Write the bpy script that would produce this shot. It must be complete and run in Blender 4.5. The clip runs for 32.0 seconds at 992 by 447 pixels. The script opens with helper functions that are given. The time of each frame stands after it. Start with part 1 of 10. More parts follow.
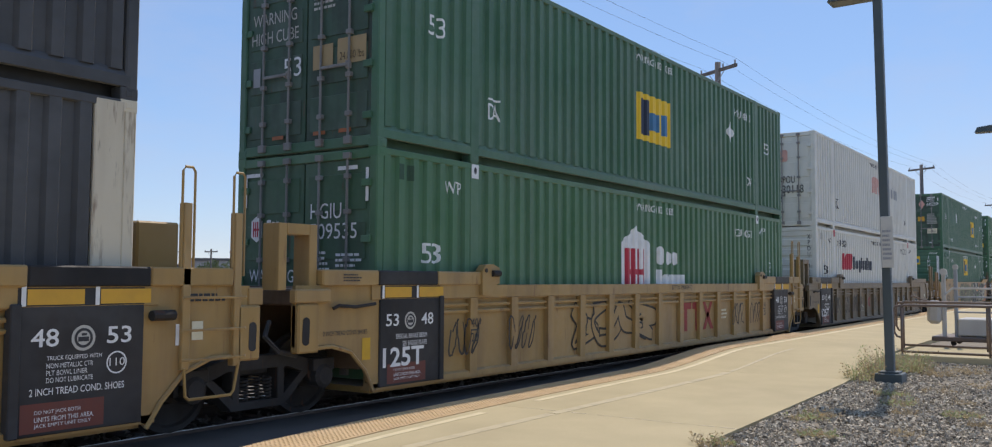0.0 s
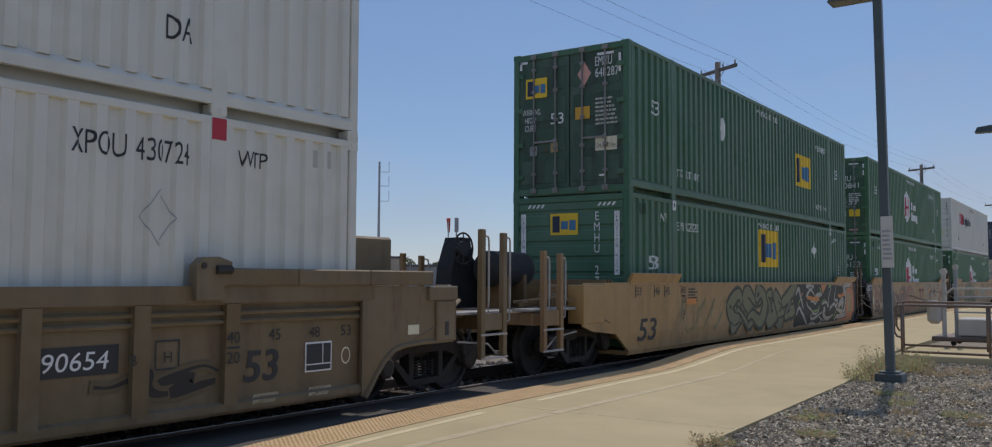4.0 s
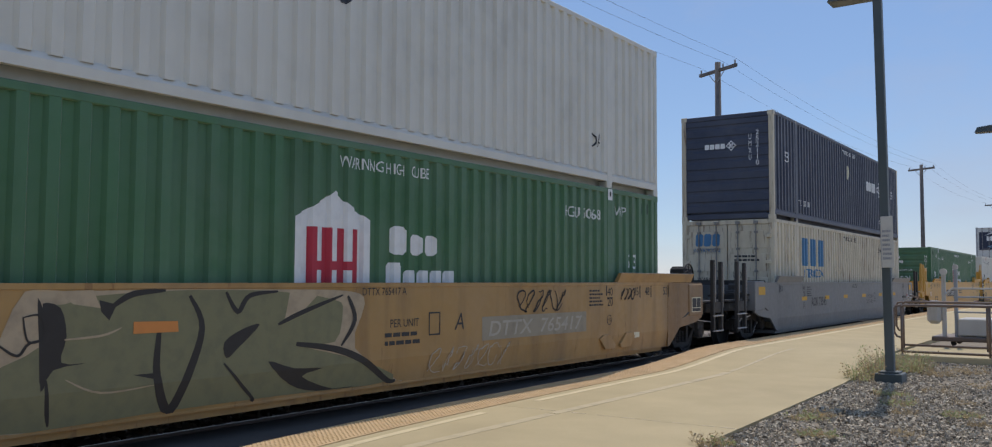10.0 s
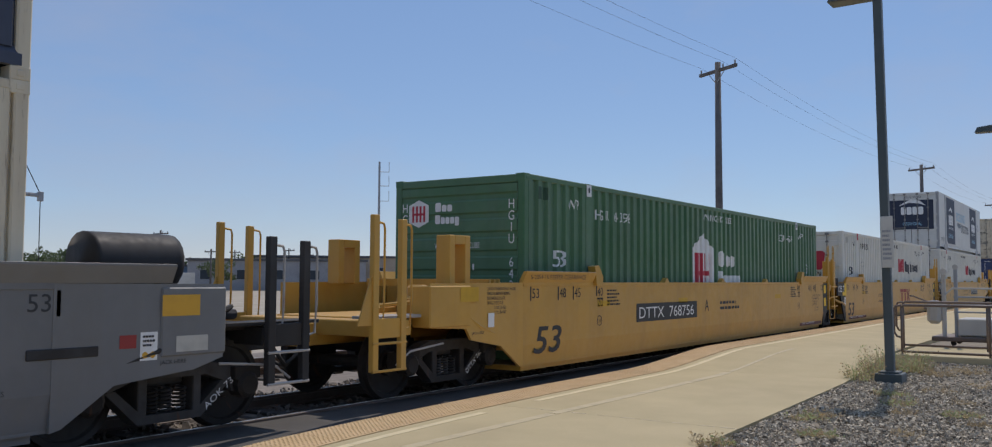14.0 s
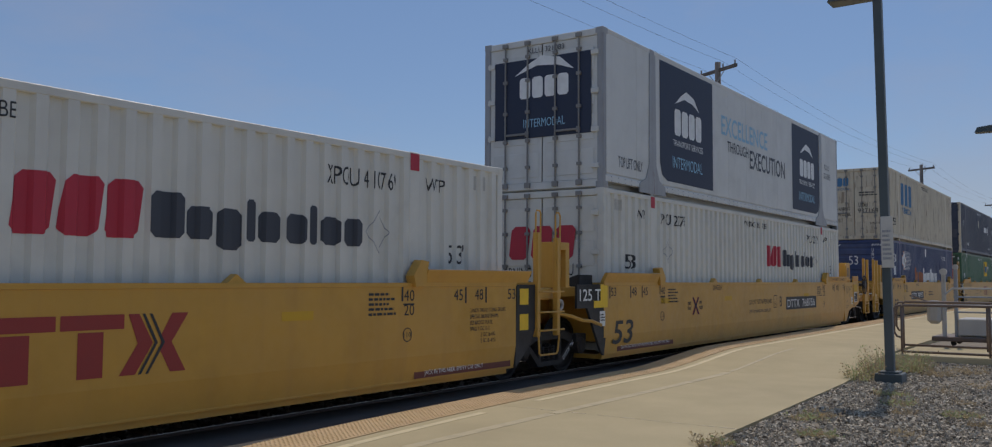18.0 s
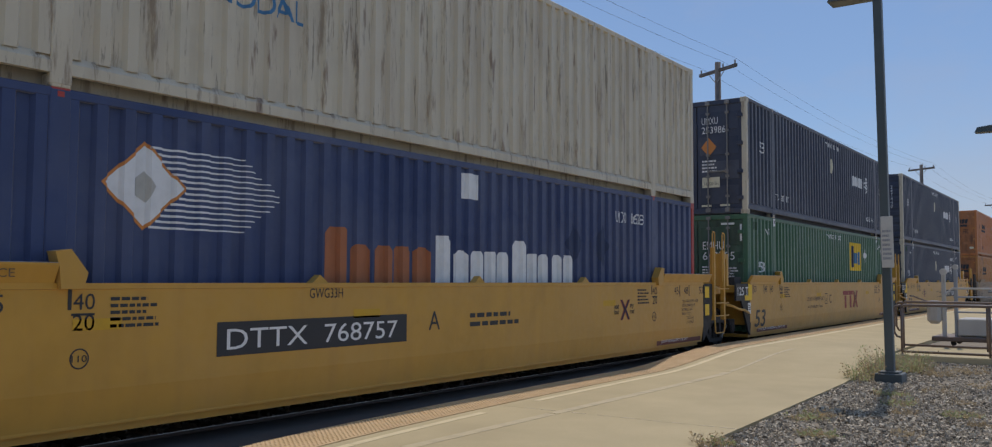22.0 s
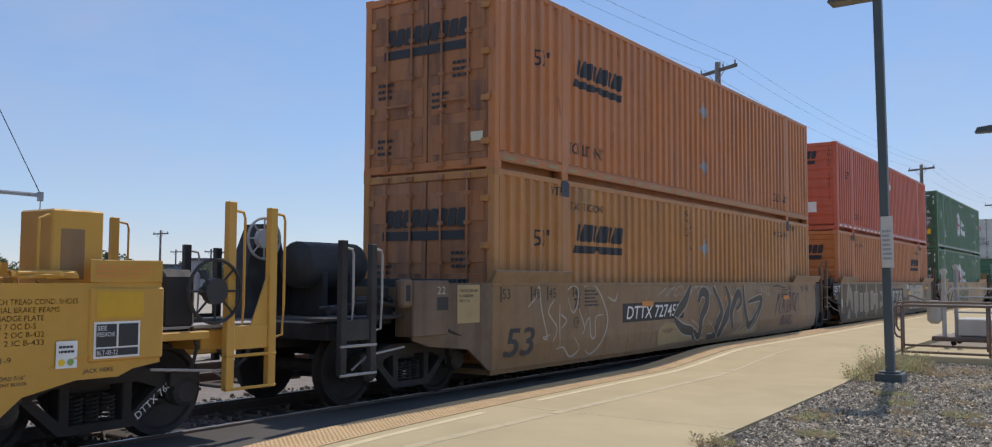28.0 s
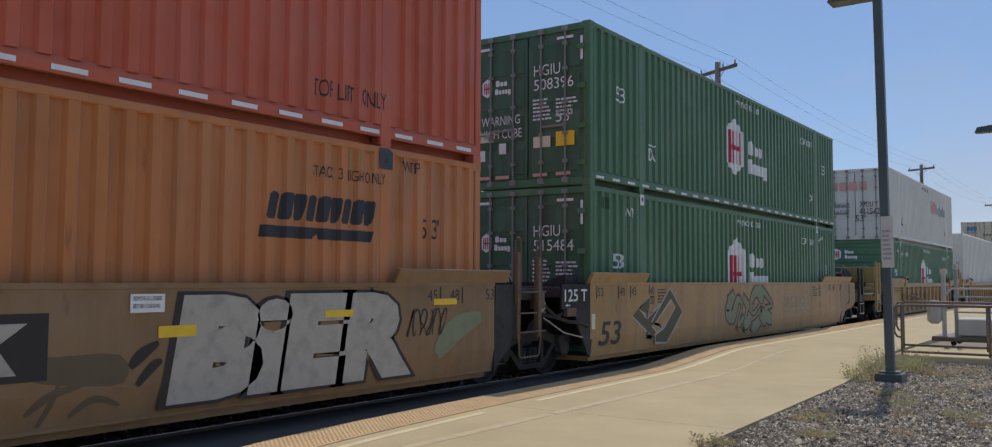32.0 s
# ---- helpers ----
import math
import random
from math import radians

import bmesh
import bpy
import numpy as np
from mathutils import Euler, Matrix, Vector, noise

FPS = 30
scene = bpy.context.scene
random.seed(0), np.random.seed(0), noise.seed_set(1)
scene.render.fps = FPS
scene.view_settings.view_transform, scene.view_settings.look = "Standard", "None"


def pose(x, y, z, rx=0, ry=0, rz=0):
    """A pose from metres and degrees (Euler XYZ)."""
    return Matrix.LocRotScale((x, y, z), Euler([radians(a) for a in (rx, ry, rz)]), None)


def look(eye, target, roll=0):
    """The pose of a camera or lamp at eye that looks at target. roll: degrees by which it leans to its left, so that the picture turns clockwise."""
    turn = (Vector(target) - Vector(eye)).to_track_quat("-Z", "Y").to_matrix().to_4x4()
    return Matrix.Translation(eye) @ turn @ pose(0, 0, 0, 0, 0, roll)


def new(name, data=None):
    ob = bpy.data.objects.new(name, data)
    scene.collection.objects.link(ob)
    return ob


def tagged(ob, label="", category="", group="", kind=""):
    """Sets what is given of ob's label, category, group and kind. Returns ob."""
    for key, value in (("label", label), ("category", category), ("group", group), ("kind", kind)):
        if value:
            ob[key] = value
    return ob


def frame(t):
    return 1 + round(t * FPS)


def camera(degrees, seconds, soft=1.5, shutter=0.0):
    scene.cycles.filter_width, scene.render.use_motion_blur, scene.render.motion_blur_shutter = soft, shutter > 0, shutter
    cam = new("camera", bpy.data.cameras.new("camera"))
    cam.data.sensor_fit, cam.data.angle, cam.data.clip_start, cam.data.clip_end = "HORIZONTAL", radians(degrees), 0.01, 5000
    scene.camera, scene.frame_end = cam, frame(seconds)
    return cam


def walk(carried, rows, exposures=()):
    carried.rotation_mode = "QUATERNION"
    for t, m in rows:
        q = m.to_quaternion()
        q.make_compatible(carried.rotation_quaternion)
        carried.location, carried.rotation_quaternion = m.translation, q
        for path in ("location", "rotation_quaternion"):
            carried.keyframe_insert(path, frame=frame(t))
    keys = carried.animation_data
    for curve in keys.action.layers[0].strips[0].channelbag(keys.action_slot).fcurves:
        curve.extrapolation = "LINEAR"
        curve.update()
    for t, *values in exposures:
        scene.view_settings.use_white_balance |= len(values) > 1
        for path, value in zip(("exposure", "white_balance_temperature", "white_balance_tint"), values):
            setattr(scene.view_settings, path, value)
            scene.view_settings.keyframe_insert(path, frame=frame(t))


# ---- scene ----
cam = camera(57.3, 32.0, soft=1.15)
EYE = (0.0, 0.0, 1.584)
CAM_POSE = pose(*EYE, 0, 0, -55.44) @ pose(0, 0, 0, 93.49, 0, 0) @ pose(0, 0, 0, 0, 0, 0.28)
walk(cam, [(0.0, CAM_POSE), (32.0, CAM_POSE)], exposures=[(0.0, 0.20, 6700, 15), (2.0, 0.15, 6700, 15), (4.0, -0.38, 6700, 15), (7.0, 0.00, 6700, 15), (9.0, 0.00, 6700, 15), (10.0, -0.11, 6700, 15), (11.0, -0.12, 6700, 15), (12.0, -0.50, 6700, 15), (13.0, -0.27, 6700, 15), (14.0, -0.25, 6700, 15), (17.0, -0.51, 6700, 15), (19.0, -0.60, 6700, 15), (21.0, -0.32, 6700, 15), (23.0, -0.28, 6700, 15), (25.0, 0.10, 6700, 15), (28.0, 0.05, 6700, 15), (30.0, -0.18, 6700, 15), (32.0, -0.18, 6700, 15)])

SPEED = 9.0          # metres a second, towards -x
TRACK_Y = 8.804      # centre line of the train's track
SUN_AZ, SUN_EL = 10.5, 57.5

# ---------------------------------------------------------------- light
world = bpy.data.worlds.new("sky")
scene.world = world
world.use_nodes = True
wn = world.node_tree
sky = wn.nodes.new("ShaderNodeTexSky")
sky.sky_type = "NISHITA"
sky.sun_disc = False
sky.sun_elevation = radians(SUN_EL)
sky.sun_rotation = radians(90 - SUN_AZ)
sky.altitude = 20
sky.air_density = 1.0
sky.dust_density = 0.0
sky.ozone_density = 3.2
wn.nodes["Background"].inputs["Strength"].default_value = 0.12
# even summer haze and thin high cloud over the clear sky
tc = wn.nodes.new("ShaderNodeTexCoord")
mp = wn.nodes.new("ShaderNodeMapping")
mp.inputs["Scale"].default_value = (1.0, 1.6, 3.4)
cl = wn.nodes.new("ShaderNodeTexNoise")
cl.inputs["Scale"].default_value = 1.7
cl.inputs["Detail"].default_value = 7.0
cl.inputs["Roughness"].default_value = 0.6
cr = wn.nodes.new("ShaderNodeMapRange")
cr.inputs["From Min"].default_value = 0.44
cr.inputs["From Max"].default_value = 0.78
cr.inputs["To Min"].default_value = 0.0
cr.inputs["To Max"].default_value = 0.46
cm = wn.nodes.new("ShaderNodeMix")
cm.data_type = "RGBA"
cm.inputs[7].default_value = (4.1, 4.3, 5.0, 1)
wn.links.new(tc.outputs["Generated"], mp.inputs["Vector"])
wn.links.new(mp.outputs["Vector"], cl.inputs["Vector"])
wn.links.new(cl.outputs["Fac"], cr.inputs["Value"])
wn.links.new(cr.outputs["Result"], cm.inputs[0])
hz = wn.nodes.new("ShaderNodeMix")
hz.data_type = "RGBA"
hz.inputs[0].default_value = 0.5
hz.inputs[7].default_value = (1.80, 3.30, 6.15, 1)
wn.links.new(sky.outputs["Color"], hz.inputs[6])
wn.links.new(hz.outputs[2], cm.inputs[6])
wn.links.new(cm.outputs[2], wn.nodes["Background"].inputs["Color"])
sun = new("sun", bpy.data.lights.new("sun", "SUN"))
sun.data.energy = 2.9
sun.data.angle = radians(0.6)
sun.data.color = (1.0, 0.95, 0.86)
a, e = radians(SUN_AZ), radians(SUN_EL)
sun.matrix_world = look((0, 0, 40), (-math.cos(a) * math.cos(e), -math.sin(a) * math.cos(e), 40 - math.sin(e)))


# ---------------------------------------------------------------- materials
def shade(name, rough=0.6, metal=0.0):
    m = bpy.data.materials.new(name)
    m.use_nodes = True
    b = m.node_tree.nodes["Principled BSDF"]
    b.inputs["Roughness"].default_value = rough
    b.inputs["Metallic"].default_value = metal
    return m, m.node_tree, b


def noise_tex(nt, scale, detail=4.0, stretch=(1, 1, 1), rough=0.55):
    tc = nt.nodes.new("ShaderNodeTexCoord")
    mp = nt.nodes.new("ShaderNodeMapping")
    mp.inputs["Scale"].default_value = stretch
    n = nt.nodes.new("ShaderNodeTexNoise")
    n.inputs["Scale"].default_value = scale
    n.inputs["Detail"].default_value = detail
    n.inputs["Roughness"].default_value = rough
    nt.links.new(tc.outputs["Object"], mp.inputs["Vector"])
    oi = nt.nodes.get("Object Info") or nt.nodes.new("ShaderNodeObjectInfo")
    sh = nt.nodes.new("ShaderNodeVectorMath")
    sh.operation = "MULTIPLY_ADD"
    sh.inputs[1].default_value = (37.0, 11.0, 23.0)
    nt.links.new(oi.outputs["Random"], sh.inputs[0])
    nt.links.new(mp.outputs["Vector"], sh.inputs[2])
    nt.links.new(sh.outputs[0], n.inputs["Vector"])
    return n.outputs["Fac"]


def ramp(nt, fac, lo, hi):
    r = nt.nodes.new("ShaderNodeMapRange")
    r.inputs["From Min"].default_value = lo
    r.inputs["From Max"].default_value = hi
    nt.links.new(fac, r.inputs["Value"])
    return r.outputs["Result"]


def times(nt, a, k):
    n = nt.nodes.new("ShaderNodeMath")
    n.operation = "MULTIPLY"
    nt.links.new(a, n.inputs[0])
    if isinstance(k, float):
        n.inputs[1].default_value = k
    else:
        nt.links.new(k, n.inputs[1])
    return n.outputs[0]


def blend(nt, fac, c1, c2):
    n = nt.nodes.new("ShaderNodeMix")
    n.data_type = "RGBA"
    nt.links.new(fac, n.inputs["Factor"])
    for sock, c in (("A", c1), ("B", c2)):
        i = [s for s in n.inputs if s.name == sock and s.type == "RGBA"][0]
        if isinstance(c, tuple):
            i.default_value = (*c[:3], 1)
        else:
            nt.links.new(c, i)
    return [s for s in n.outputs if s.type == "RGBA"][0]


def bump(nt, b, fac, strength, dist=0.01):
    n = nt.nodes.new("ShaderNodeBump")
    n.inputs["Strength"].default_value = strength
    n.inputs["Distance"].default_value = dist
    nt.links.new(fac, n.inputs["Height"])
    nt.links.new(n.outputs["Normal"], b.inputs["Normal"])


def paint(name, col, rough=0.5, dirt=0.35, dirt_col=(0.10, 0.075, 0.05), rust=0.1, fade=0.12, drips=0.0, veil=0.30):
    """Weathered vehicle paint: faded patches, streaks of grime that run down, specks of rust, a grazing sheen that
    stands in for lens haze.
    """
    m, nt, b = shade(name, rough)
    # pale sheen at grazing angles puts haze into the paint
    b.inputs["Sheen Weight"].default_value = veil
    b.inputs["Sheen Roughness"].default_value = 0.45
    b.inputs["Sheen Tint"].default_value = (0.80, 0.76, 0.70, 1)
    fadec = tuple(min(1, c * (1 - fade) + fade * 0.55) for c in col)
    dark = tuple(c * 0.86 for c in col)
    c = blend(nt, ramp(nt, noise_tex(nt, 0.55, 5), 0.35, 0.7), dark, fadec)
    c = blend(nt, ramp(nt, noise_tex(nt, 2.2, 3), 0.4, 0.75), c, tuple(x for x in col))
    streak = ramp(nt, noise_tex(nt, 3.2, 5, (1.0, 1.0, 0.10)), 0.48, 0.78)
    c = blend(nt, times(nt, streak, dirt), c, dirt_col)
    grime = ramp(nt, noise_tex(nt, 1.1, 6), 0.5, 0.85)
    c = blend(nt, times(nt, grime, dirt * 0.9), c, dirt_col)
    if rust > 0:
        rs = ramp(nt, noise_tex(nt, 8.0, 6, (1, 1, 0.16)), 0.66 - 0.12 * rust, 0.70)
        c = blend(nt, times(nt, rs, min(1.0, 0.35 + rust)), c, (0.13, 0.05, 0.022))
    if drips > 0:
        dr = ramp(nt, noise_tex(nt, 5.5, 6, (1.0, 1.0, 0.13), 0.7), 0.56, 0.64)
        c = blend(nt, times(nt, dr, drips), c, (0.15, 0.085, 0.045))
        dr = ramp(nt, noise_tex(nt, 12.0, 5, (1.0, 1.0, 0.09), 0.7), 0.61, 0.66)
        c = blend(nt, times(nt, dr, drips), c, (0.075, 0.05, 0.035))
    nt.links.new(c, b.inputs["Base Color"])
    nt.links.new(ramp(nt, times(nt, noise_tex(nt, 9.0, 3), 1.0), -0.8, 1.9 - rough), b.inputs["Roughness"])
    bump(nt, b, noise_tex(nt, 5.0, 4), 0.12, 0.012)
    return m


def mark(name, col, wear=0.3):
    """Stencilled paint or film, scuffed."""
    m, nt, b = shade(name, 0.6)
    c = blend(nt, times(nt, ramp(nt, noise_tex(nt, 6.0, 6), 0.45, 0.8), wear), col, tuple(x * 0.45 + 0.03 for x in col))
    nt.links.new(c, b.inputs["Base Color"])
    return m


def stone(name, lo, hi, scale=3.0, fine=60.0, rough=0.9, bumpy=0.3, stain=(0.1, 0.09, 0.08), stained=0.3):
    m, nt, b = shade(name, rough)
    c = blend(nt, ramp(nt, noise_tex(nt, scale, 6), 0.3, 0.72), lo, hi)
    c = blend(nt, times(nt, ramp(nt, noise_tex(nt, fine, 3), 0.42, 0.75), 0.35), c, tuple(x * 0.6 for x in lo))
    c = blend(nt, times(nt, ramp(nt, noise_tex(nt, 0.45, 6), 0.52, 0.75), stained), c, stain)
    nt.links.new(c, b.inputs["Base Color"])
    bump(nt, b, noise_tex(nt, fine, 4), bumpy, 0.006)
    return m


def pebbles(name, cols):
    m, nt, b = shade(name, 0.88)
    g = nt.nodes.new("ShaderNodeNewGeometry")
    r = nt.nodes.new("ShaderNodeValToRGB")
    r.color_ramp.elements[0].color = (*cols[0], 1)
    r.color_ramp.elements[1].color = (*cols[-1], 1)
    for i, c in enumerate(cols[1:-1]):
        el = r.color_ramp.elements.new((i + 1) / (len(cols) - 1))
        el.color = (*c, 1)
    nt.links.new(g.outputs["Random Per Island"], r.inputs["Fac"])
    c = blend(nt, times(nt, ramp(nt, noise_tex(nt, 40, 3), 0.4, 0.8), 0.4), r.outputs["Color"], (0.08, 0.07, 0.06))
    nt.links.new(c, b.inputs["Base Color"])
    bump(nt, b, noise_tex(nt, 70, 3), 0.3, 0.004)
    return m


def foliage(name, col):
    """Thin leaves that let some light through."""
    m, nt, b = shade(name, 0.7)
    c = blend(nt, ramp(nt, noise_tex(nt, 8.0, 3), 0.3, 0.7), tuple(x * 0.75 for x in col), tuple(min(1, x * 1.2) for x in col))
    nt.links.new(c, b.inputs["Base Color"])
    tl = nt.nodes.new("ShaderNodeBsdfTranslucent")
    nt.links.new(c, tl.inputs["Color"])
    mx = nt.nodes.new("ShaderNodeMixShader")
    mx.inputs["Fac"].default_value = 0.45
    nt.links.new(b.outputs["BSDF"], mx.inputs[1])
    nt.links.new(tl.outputs["BSDF"], mx.inputs[2])
    nt.links.new(mx.outputs["Shader"], nt.nodes["Material Output"].inputs["Surface"])
    return m


M = {}
M["hub"] = paint("green container paint", (0.052, 0.168, 0.071), 0.5, 0.25, (0.05, 0.06, 0.045), 0.0)
M["emp"] = paint("dark green container paint", (0.042, 0.145, 0.072), 0.5, 0.28, (0.05, 0.05, 0.04), 0.0)
M["white"] = paint("white container paint", (0.7, 0.69, 0.62), 0.45, 0.16, (0.42, 0.38, 0.33), 0.0, 0.03)
M["offwhite"] = paint("aged cream container paint", (0.66, 0.59, 0.44), 0.55, 0.5, (0.36, 0.28, 0.19), 0.28, drips=0.55)
M["navy"] = paint("navy container paint", (0.028, 0.042, 0.08), 0.5, 0.3, (0.05, 0.05, 0.055), 0.0)
M["blue"] = paint("blue container paint", (0.024, 0.05, 0.15), 0.5, 0.28, (0.06, 0.06, 0.08), 0.0)
M["red_post"] = paint("red post paint", (0.45, 0.035, 0.022), 0.5, 0.25, (0.1, 0.03, 0.02), 0.0)
M["orange"] = paint("weathered orange container paint", (0.58, 0.195, 0.045), 0.55, 0.45, (0.20, 0.095, 0.05), 0.05)
M["ochre"] = paint("faded ochre container paint", (0.53, 0.225, 0.05), 0.55, 0.5, (0.20, 0.10, 0.045), 0.05)
M["red"] = paint("faded red container paint", (0.6, 0.11, 0.042), 0.5, 0.25, (0.22, 0.06, 0.04), 0.0)
M["black"] = paint("black container paint", (0.036, 0.038, 0.04), 0.5, 0.3, (0.06, 0.055, 0.05), 0.0)
M["reefer"] = paint("white reefer panel", (0.66, 0.67, 0.64), 0.35, 0.12, (0.35, 0.33, 0.30), 0.0)
M["galv"] = paint("dull galvanised steel", (0.34, 0.36, 0.38), 0.45, 0.4, (0.12, 0.08, 0.06), 0.2)
M["yellow_car"] = paint("yellow freight car paint", (0.6, 0.325, 0.042), 0.5, 0.22, (0.30, 0.16, 0.06), 0.0, 0.06)
# door copies of both greens: shade painted in, plus grime on the darker
M["hub_door"] = paint("green door paint with shade painted in", (0.036, 0.112, 0.05), 0.55, 0.6, (0.03, 0.04, 0.03), 0.1)
M["dark_green_door"] = paint("grimy dark green door paint, shade painted in", (0.028, 0.085, 0.046), 0.6, 0.85, (0.022, 0.024, 0.02), 0.2)
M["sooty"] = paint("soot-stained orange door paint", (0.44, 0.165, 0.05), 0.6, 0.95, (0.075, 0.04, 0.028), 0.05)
M["old_dirty"] = paint("very dirty yellow freight car paint", (0.175, 0.118, 0.048), 0.65, 0.65, (0.085, 0.055, 0.035), 0.1)
M["old_car"] = paint("aged yellow freight car paint", (0.4, 0.245, 0.07), 0.6, 0.5, (0.13, 0.075, 0.04), 0.15)
M["brown_car"] = paint("dirty tan freight car paint", (0.43, 0.25, 0.074), 0.6, 0.45, (0.12, 0.065, 0.035), 0.1)
M["dark_car"] = paint("grimy brown freight car paint", (0.26, 0.142, 0.045), 0.6, 0.5, (0.08, 0.05, 0.03), 0.1)
# real soot on end sheets; also paints shade into noses and bulkheads
M["soot_shade_car"] = paint("sooty and shade-dark brown freight car paint", (0.15, 0.088, 0.042), 0.65, 0.7, (0.035, 0.027, 0.02), 0.1, veil=0.12)
M["grey_car"] = paint("grey freight car paint", (0.16, 0.165, 0.168), 0.55, 0.3, (0.15, 0.13, 0.10), 0.0)
M["black_car"] = paint("black freight car paint", (0.022, 0.022, 0.023), 0.6, 0.4, (0.055, 0.042, 0.032), 0.0, veil=0.12)
M["truck"] = paint("grimy cast steel", (0.024, 0.021, 0.019), 0.75, 0.6, (0.042, 0.031, 0.022), 0.1, veil=0.04)
M["bare"] = paint("rubbed bare steel", (0.42, 0.40, 0.38), 0.4, 0.3, (0.1, 0.07, 0.05), 0.1)
for k in ("truck", "black_car"):
    M[k].node_tree.nodes["Principled BSDF"].inputs["Specular IOR Level"].default_value = 0.2
M["rod"] = paint("galvanised lock rod", (0.23, 0.225, 0.215), 0.4, 0.4, (0.1, 0.08, 0.06), 0.2)
M["t_white"] = mark("white stencil", (0.78, 0.79, 0.78), 0.3)
M["t_black"] = mark("black stencil", (0.03, 0.032, 0.036), 0.3)
M["t_red"] = mark("crimson marking", (0.48, 0.03, 0.055), 0.2)
M["t_dred"] = mark("dark red marking", (0.30, 0.035, 0.03), 0.2)
M["t_grey"] = mark("charcoal marking", (0.05, 0.058, 0.075), 0.2)
M["t_yellow"] = mark("yellow marking film", (0.86, 0.56, 0.03), 0.2)
M["t_amber"] = mark("amber reflector film", (0.66, 0.36, 0.035), 0.3)
M["t_band"] = mark("dark red warning band", (0.15, 0.040, 0.028), 0.4)
M["t_cream"] = mark("cream label", (0.72, 0.68, 0.50), 0.4)
M["t_blue"] = mark("faded blue marking", (0.055, 0.20, 0.38), 0.5)
M["t_navy"] = mark("navy panel film", (0.018, 0.028, 0.06), 0.3)
M["t_lblue"] = mark("pale blue marking", (0.28, 0.52, 0.68), 0.2)
M["t_oran"] = mark("orange marking", (0.66, 0.25, 0.06), 0.3)
M["t_rust"] = mark("rust orange lettering", (0.40, 0.135, 0.05), 0.4)
M["t_pink"] = mark("light red label", (0.66, 0.36, 0.30), 0.3)
M["t_faint"] = mark("worn reflector film", (0.62, 0.36, 0.02), 0.3)
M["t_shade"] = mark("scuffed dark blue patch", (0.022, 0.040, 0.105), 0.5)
M["g_hatch"] = mark("thin grey spray paint", (0.33, 0.29, 0.215), 0.6)
M["g_brown"] = mark("dark brown overspray", (0.13, 0.092, 0.048), 0.5)
M["t_tan"] = mark("tan stencil panel", (0.40, 0.29, 0.14), 0.4)
M["t_vent"] = mark("pale vent plate", (0.50, 0.49, 0.44), 0.4)
M["t_slot"] = mark("dark green vent plate", (0.025, 0.075, 0.038), 0.3)
M["g_pale"] = mark("pale spray paint", (0.44, 0.40, 0.33), 0.5)
M["g_green"] = mark("moss green spray paint", (0.22, 0.25, 0.14), 0.5)
M["g_pink"] = mark("dusty pink spray paint", (0.36, 0.185, 0.12), 0.5)
M["g_dark"] = mark("dark spray paint", (0.025, 0.022, 0.02), 0.4)
M["g_lime"] = mark("lime spray paint", (0.22, 0.38, 0.10), 0.4)
M["g_coral"] = mark("coral spray paint", (0.58, 0.22, 0.10), 0.4)
M["g_silver"] = mark("silver spray paint", (0.44, 0.41, 0.345), 0.75)
M["g_night"] = mark("black green spray paint", (0.030, 0.034, 0.026), 0.5)
M["g_plum"] = mark("faded plum spray paint", (0.225, 0.142, 0.102), 0.6)
M["g_cream"] = mark("dirty cream spray paint", (0.45, 0.355, 0.235), 0.75)
M["g_sage"] = mark("sage green spray paint", (0.205, 0.20, 0.105), 0.6)
M["g_char"] = mark("charcoal spray paint", (0.062, 0.052, 0.042), 0.5)
M["g_rust"] = mark("brick red spray paint", (0.30, 0.135, 0.065), 0.6)
M["g_olive"] = mark("dull olive spray paint", (0.09, 0.085, 0.045), 0.5)
M["concrete"] = stone("platform concrete", (0.46, 0.375, 0.21), (0.54, 0.44, 0.25), 1.2, 90, 0.85, 0.15, (0.36, 0.285, 0.165), 0.45)
M["edge"] = stone("pale concrete edge", (0.48, 0.395, 0.23), (0.56, 0.46, 0.275), 2.5, 90, 0.85, 0.15, (0.3, 0.25, 0.2), 0.3)
M["tactile"] = stone("ochre tactile tile", (0.60, 0.40, 0.19), (0.68, 0.47, 0.25), 4.0, 80, 0.7, 0.1, (0.42, 0.28, 0.15), 0.4)
M["lineyel"] = mark("worn cream line paint", (0.69, 0.58, 0.35), 0.5)
M["linewhite"] = mark("faded white line paint", (0.52, 0.43, 0.258), 0.7)
M["scratch"] = mark("pale joint filler", (0.60, 0.51, 0.34), 0.7)
M["gravel"] = stone("gravel ground", (0.20, 0.165, 0.115), (0.33, 0.275, 0.20), 6, 50, 0.95, 0.6, (0.12, 0.1, 0.07), 0.3)
M["earth"] = stone("dry bare ground", (0.36, 0.31, 0.235), (0.46, 0.40, 0.31), 0.4, 8, 0.95, 0.3, (0.14, 0.13, 0.08), 0.5)
M["ballast"] = stone("grimy ballast", (0.17, 0.145, 0.12), (0.30, 0.26, 0.22), 5, 45, 0.95, 0.7, (0.06, 0.05, 0.042), 0.5)
M["stones"] = pebbles("crushed stone", [(0.12, 0.098, 0.07), (0.40, 0.335, 0.24), (0.60, 0.505, 0.365), (0.24, 0.20, 0.145), (0.85, 0.735, 0.55)])
M["ballast_stones"] = pebbles("ballast stone", [(0.12, 0.105, 0.09), (0.28, 0.245, 0.21), (0.19, 0.165, 0.14), (0.38, 0.335, 0.29)])
M["tie"] = stone("weathered timber sleeper", (0.045, 0.036, 0.03), (0.09, 0.075, 0.06), 5, 40, 0.9, 0.4)
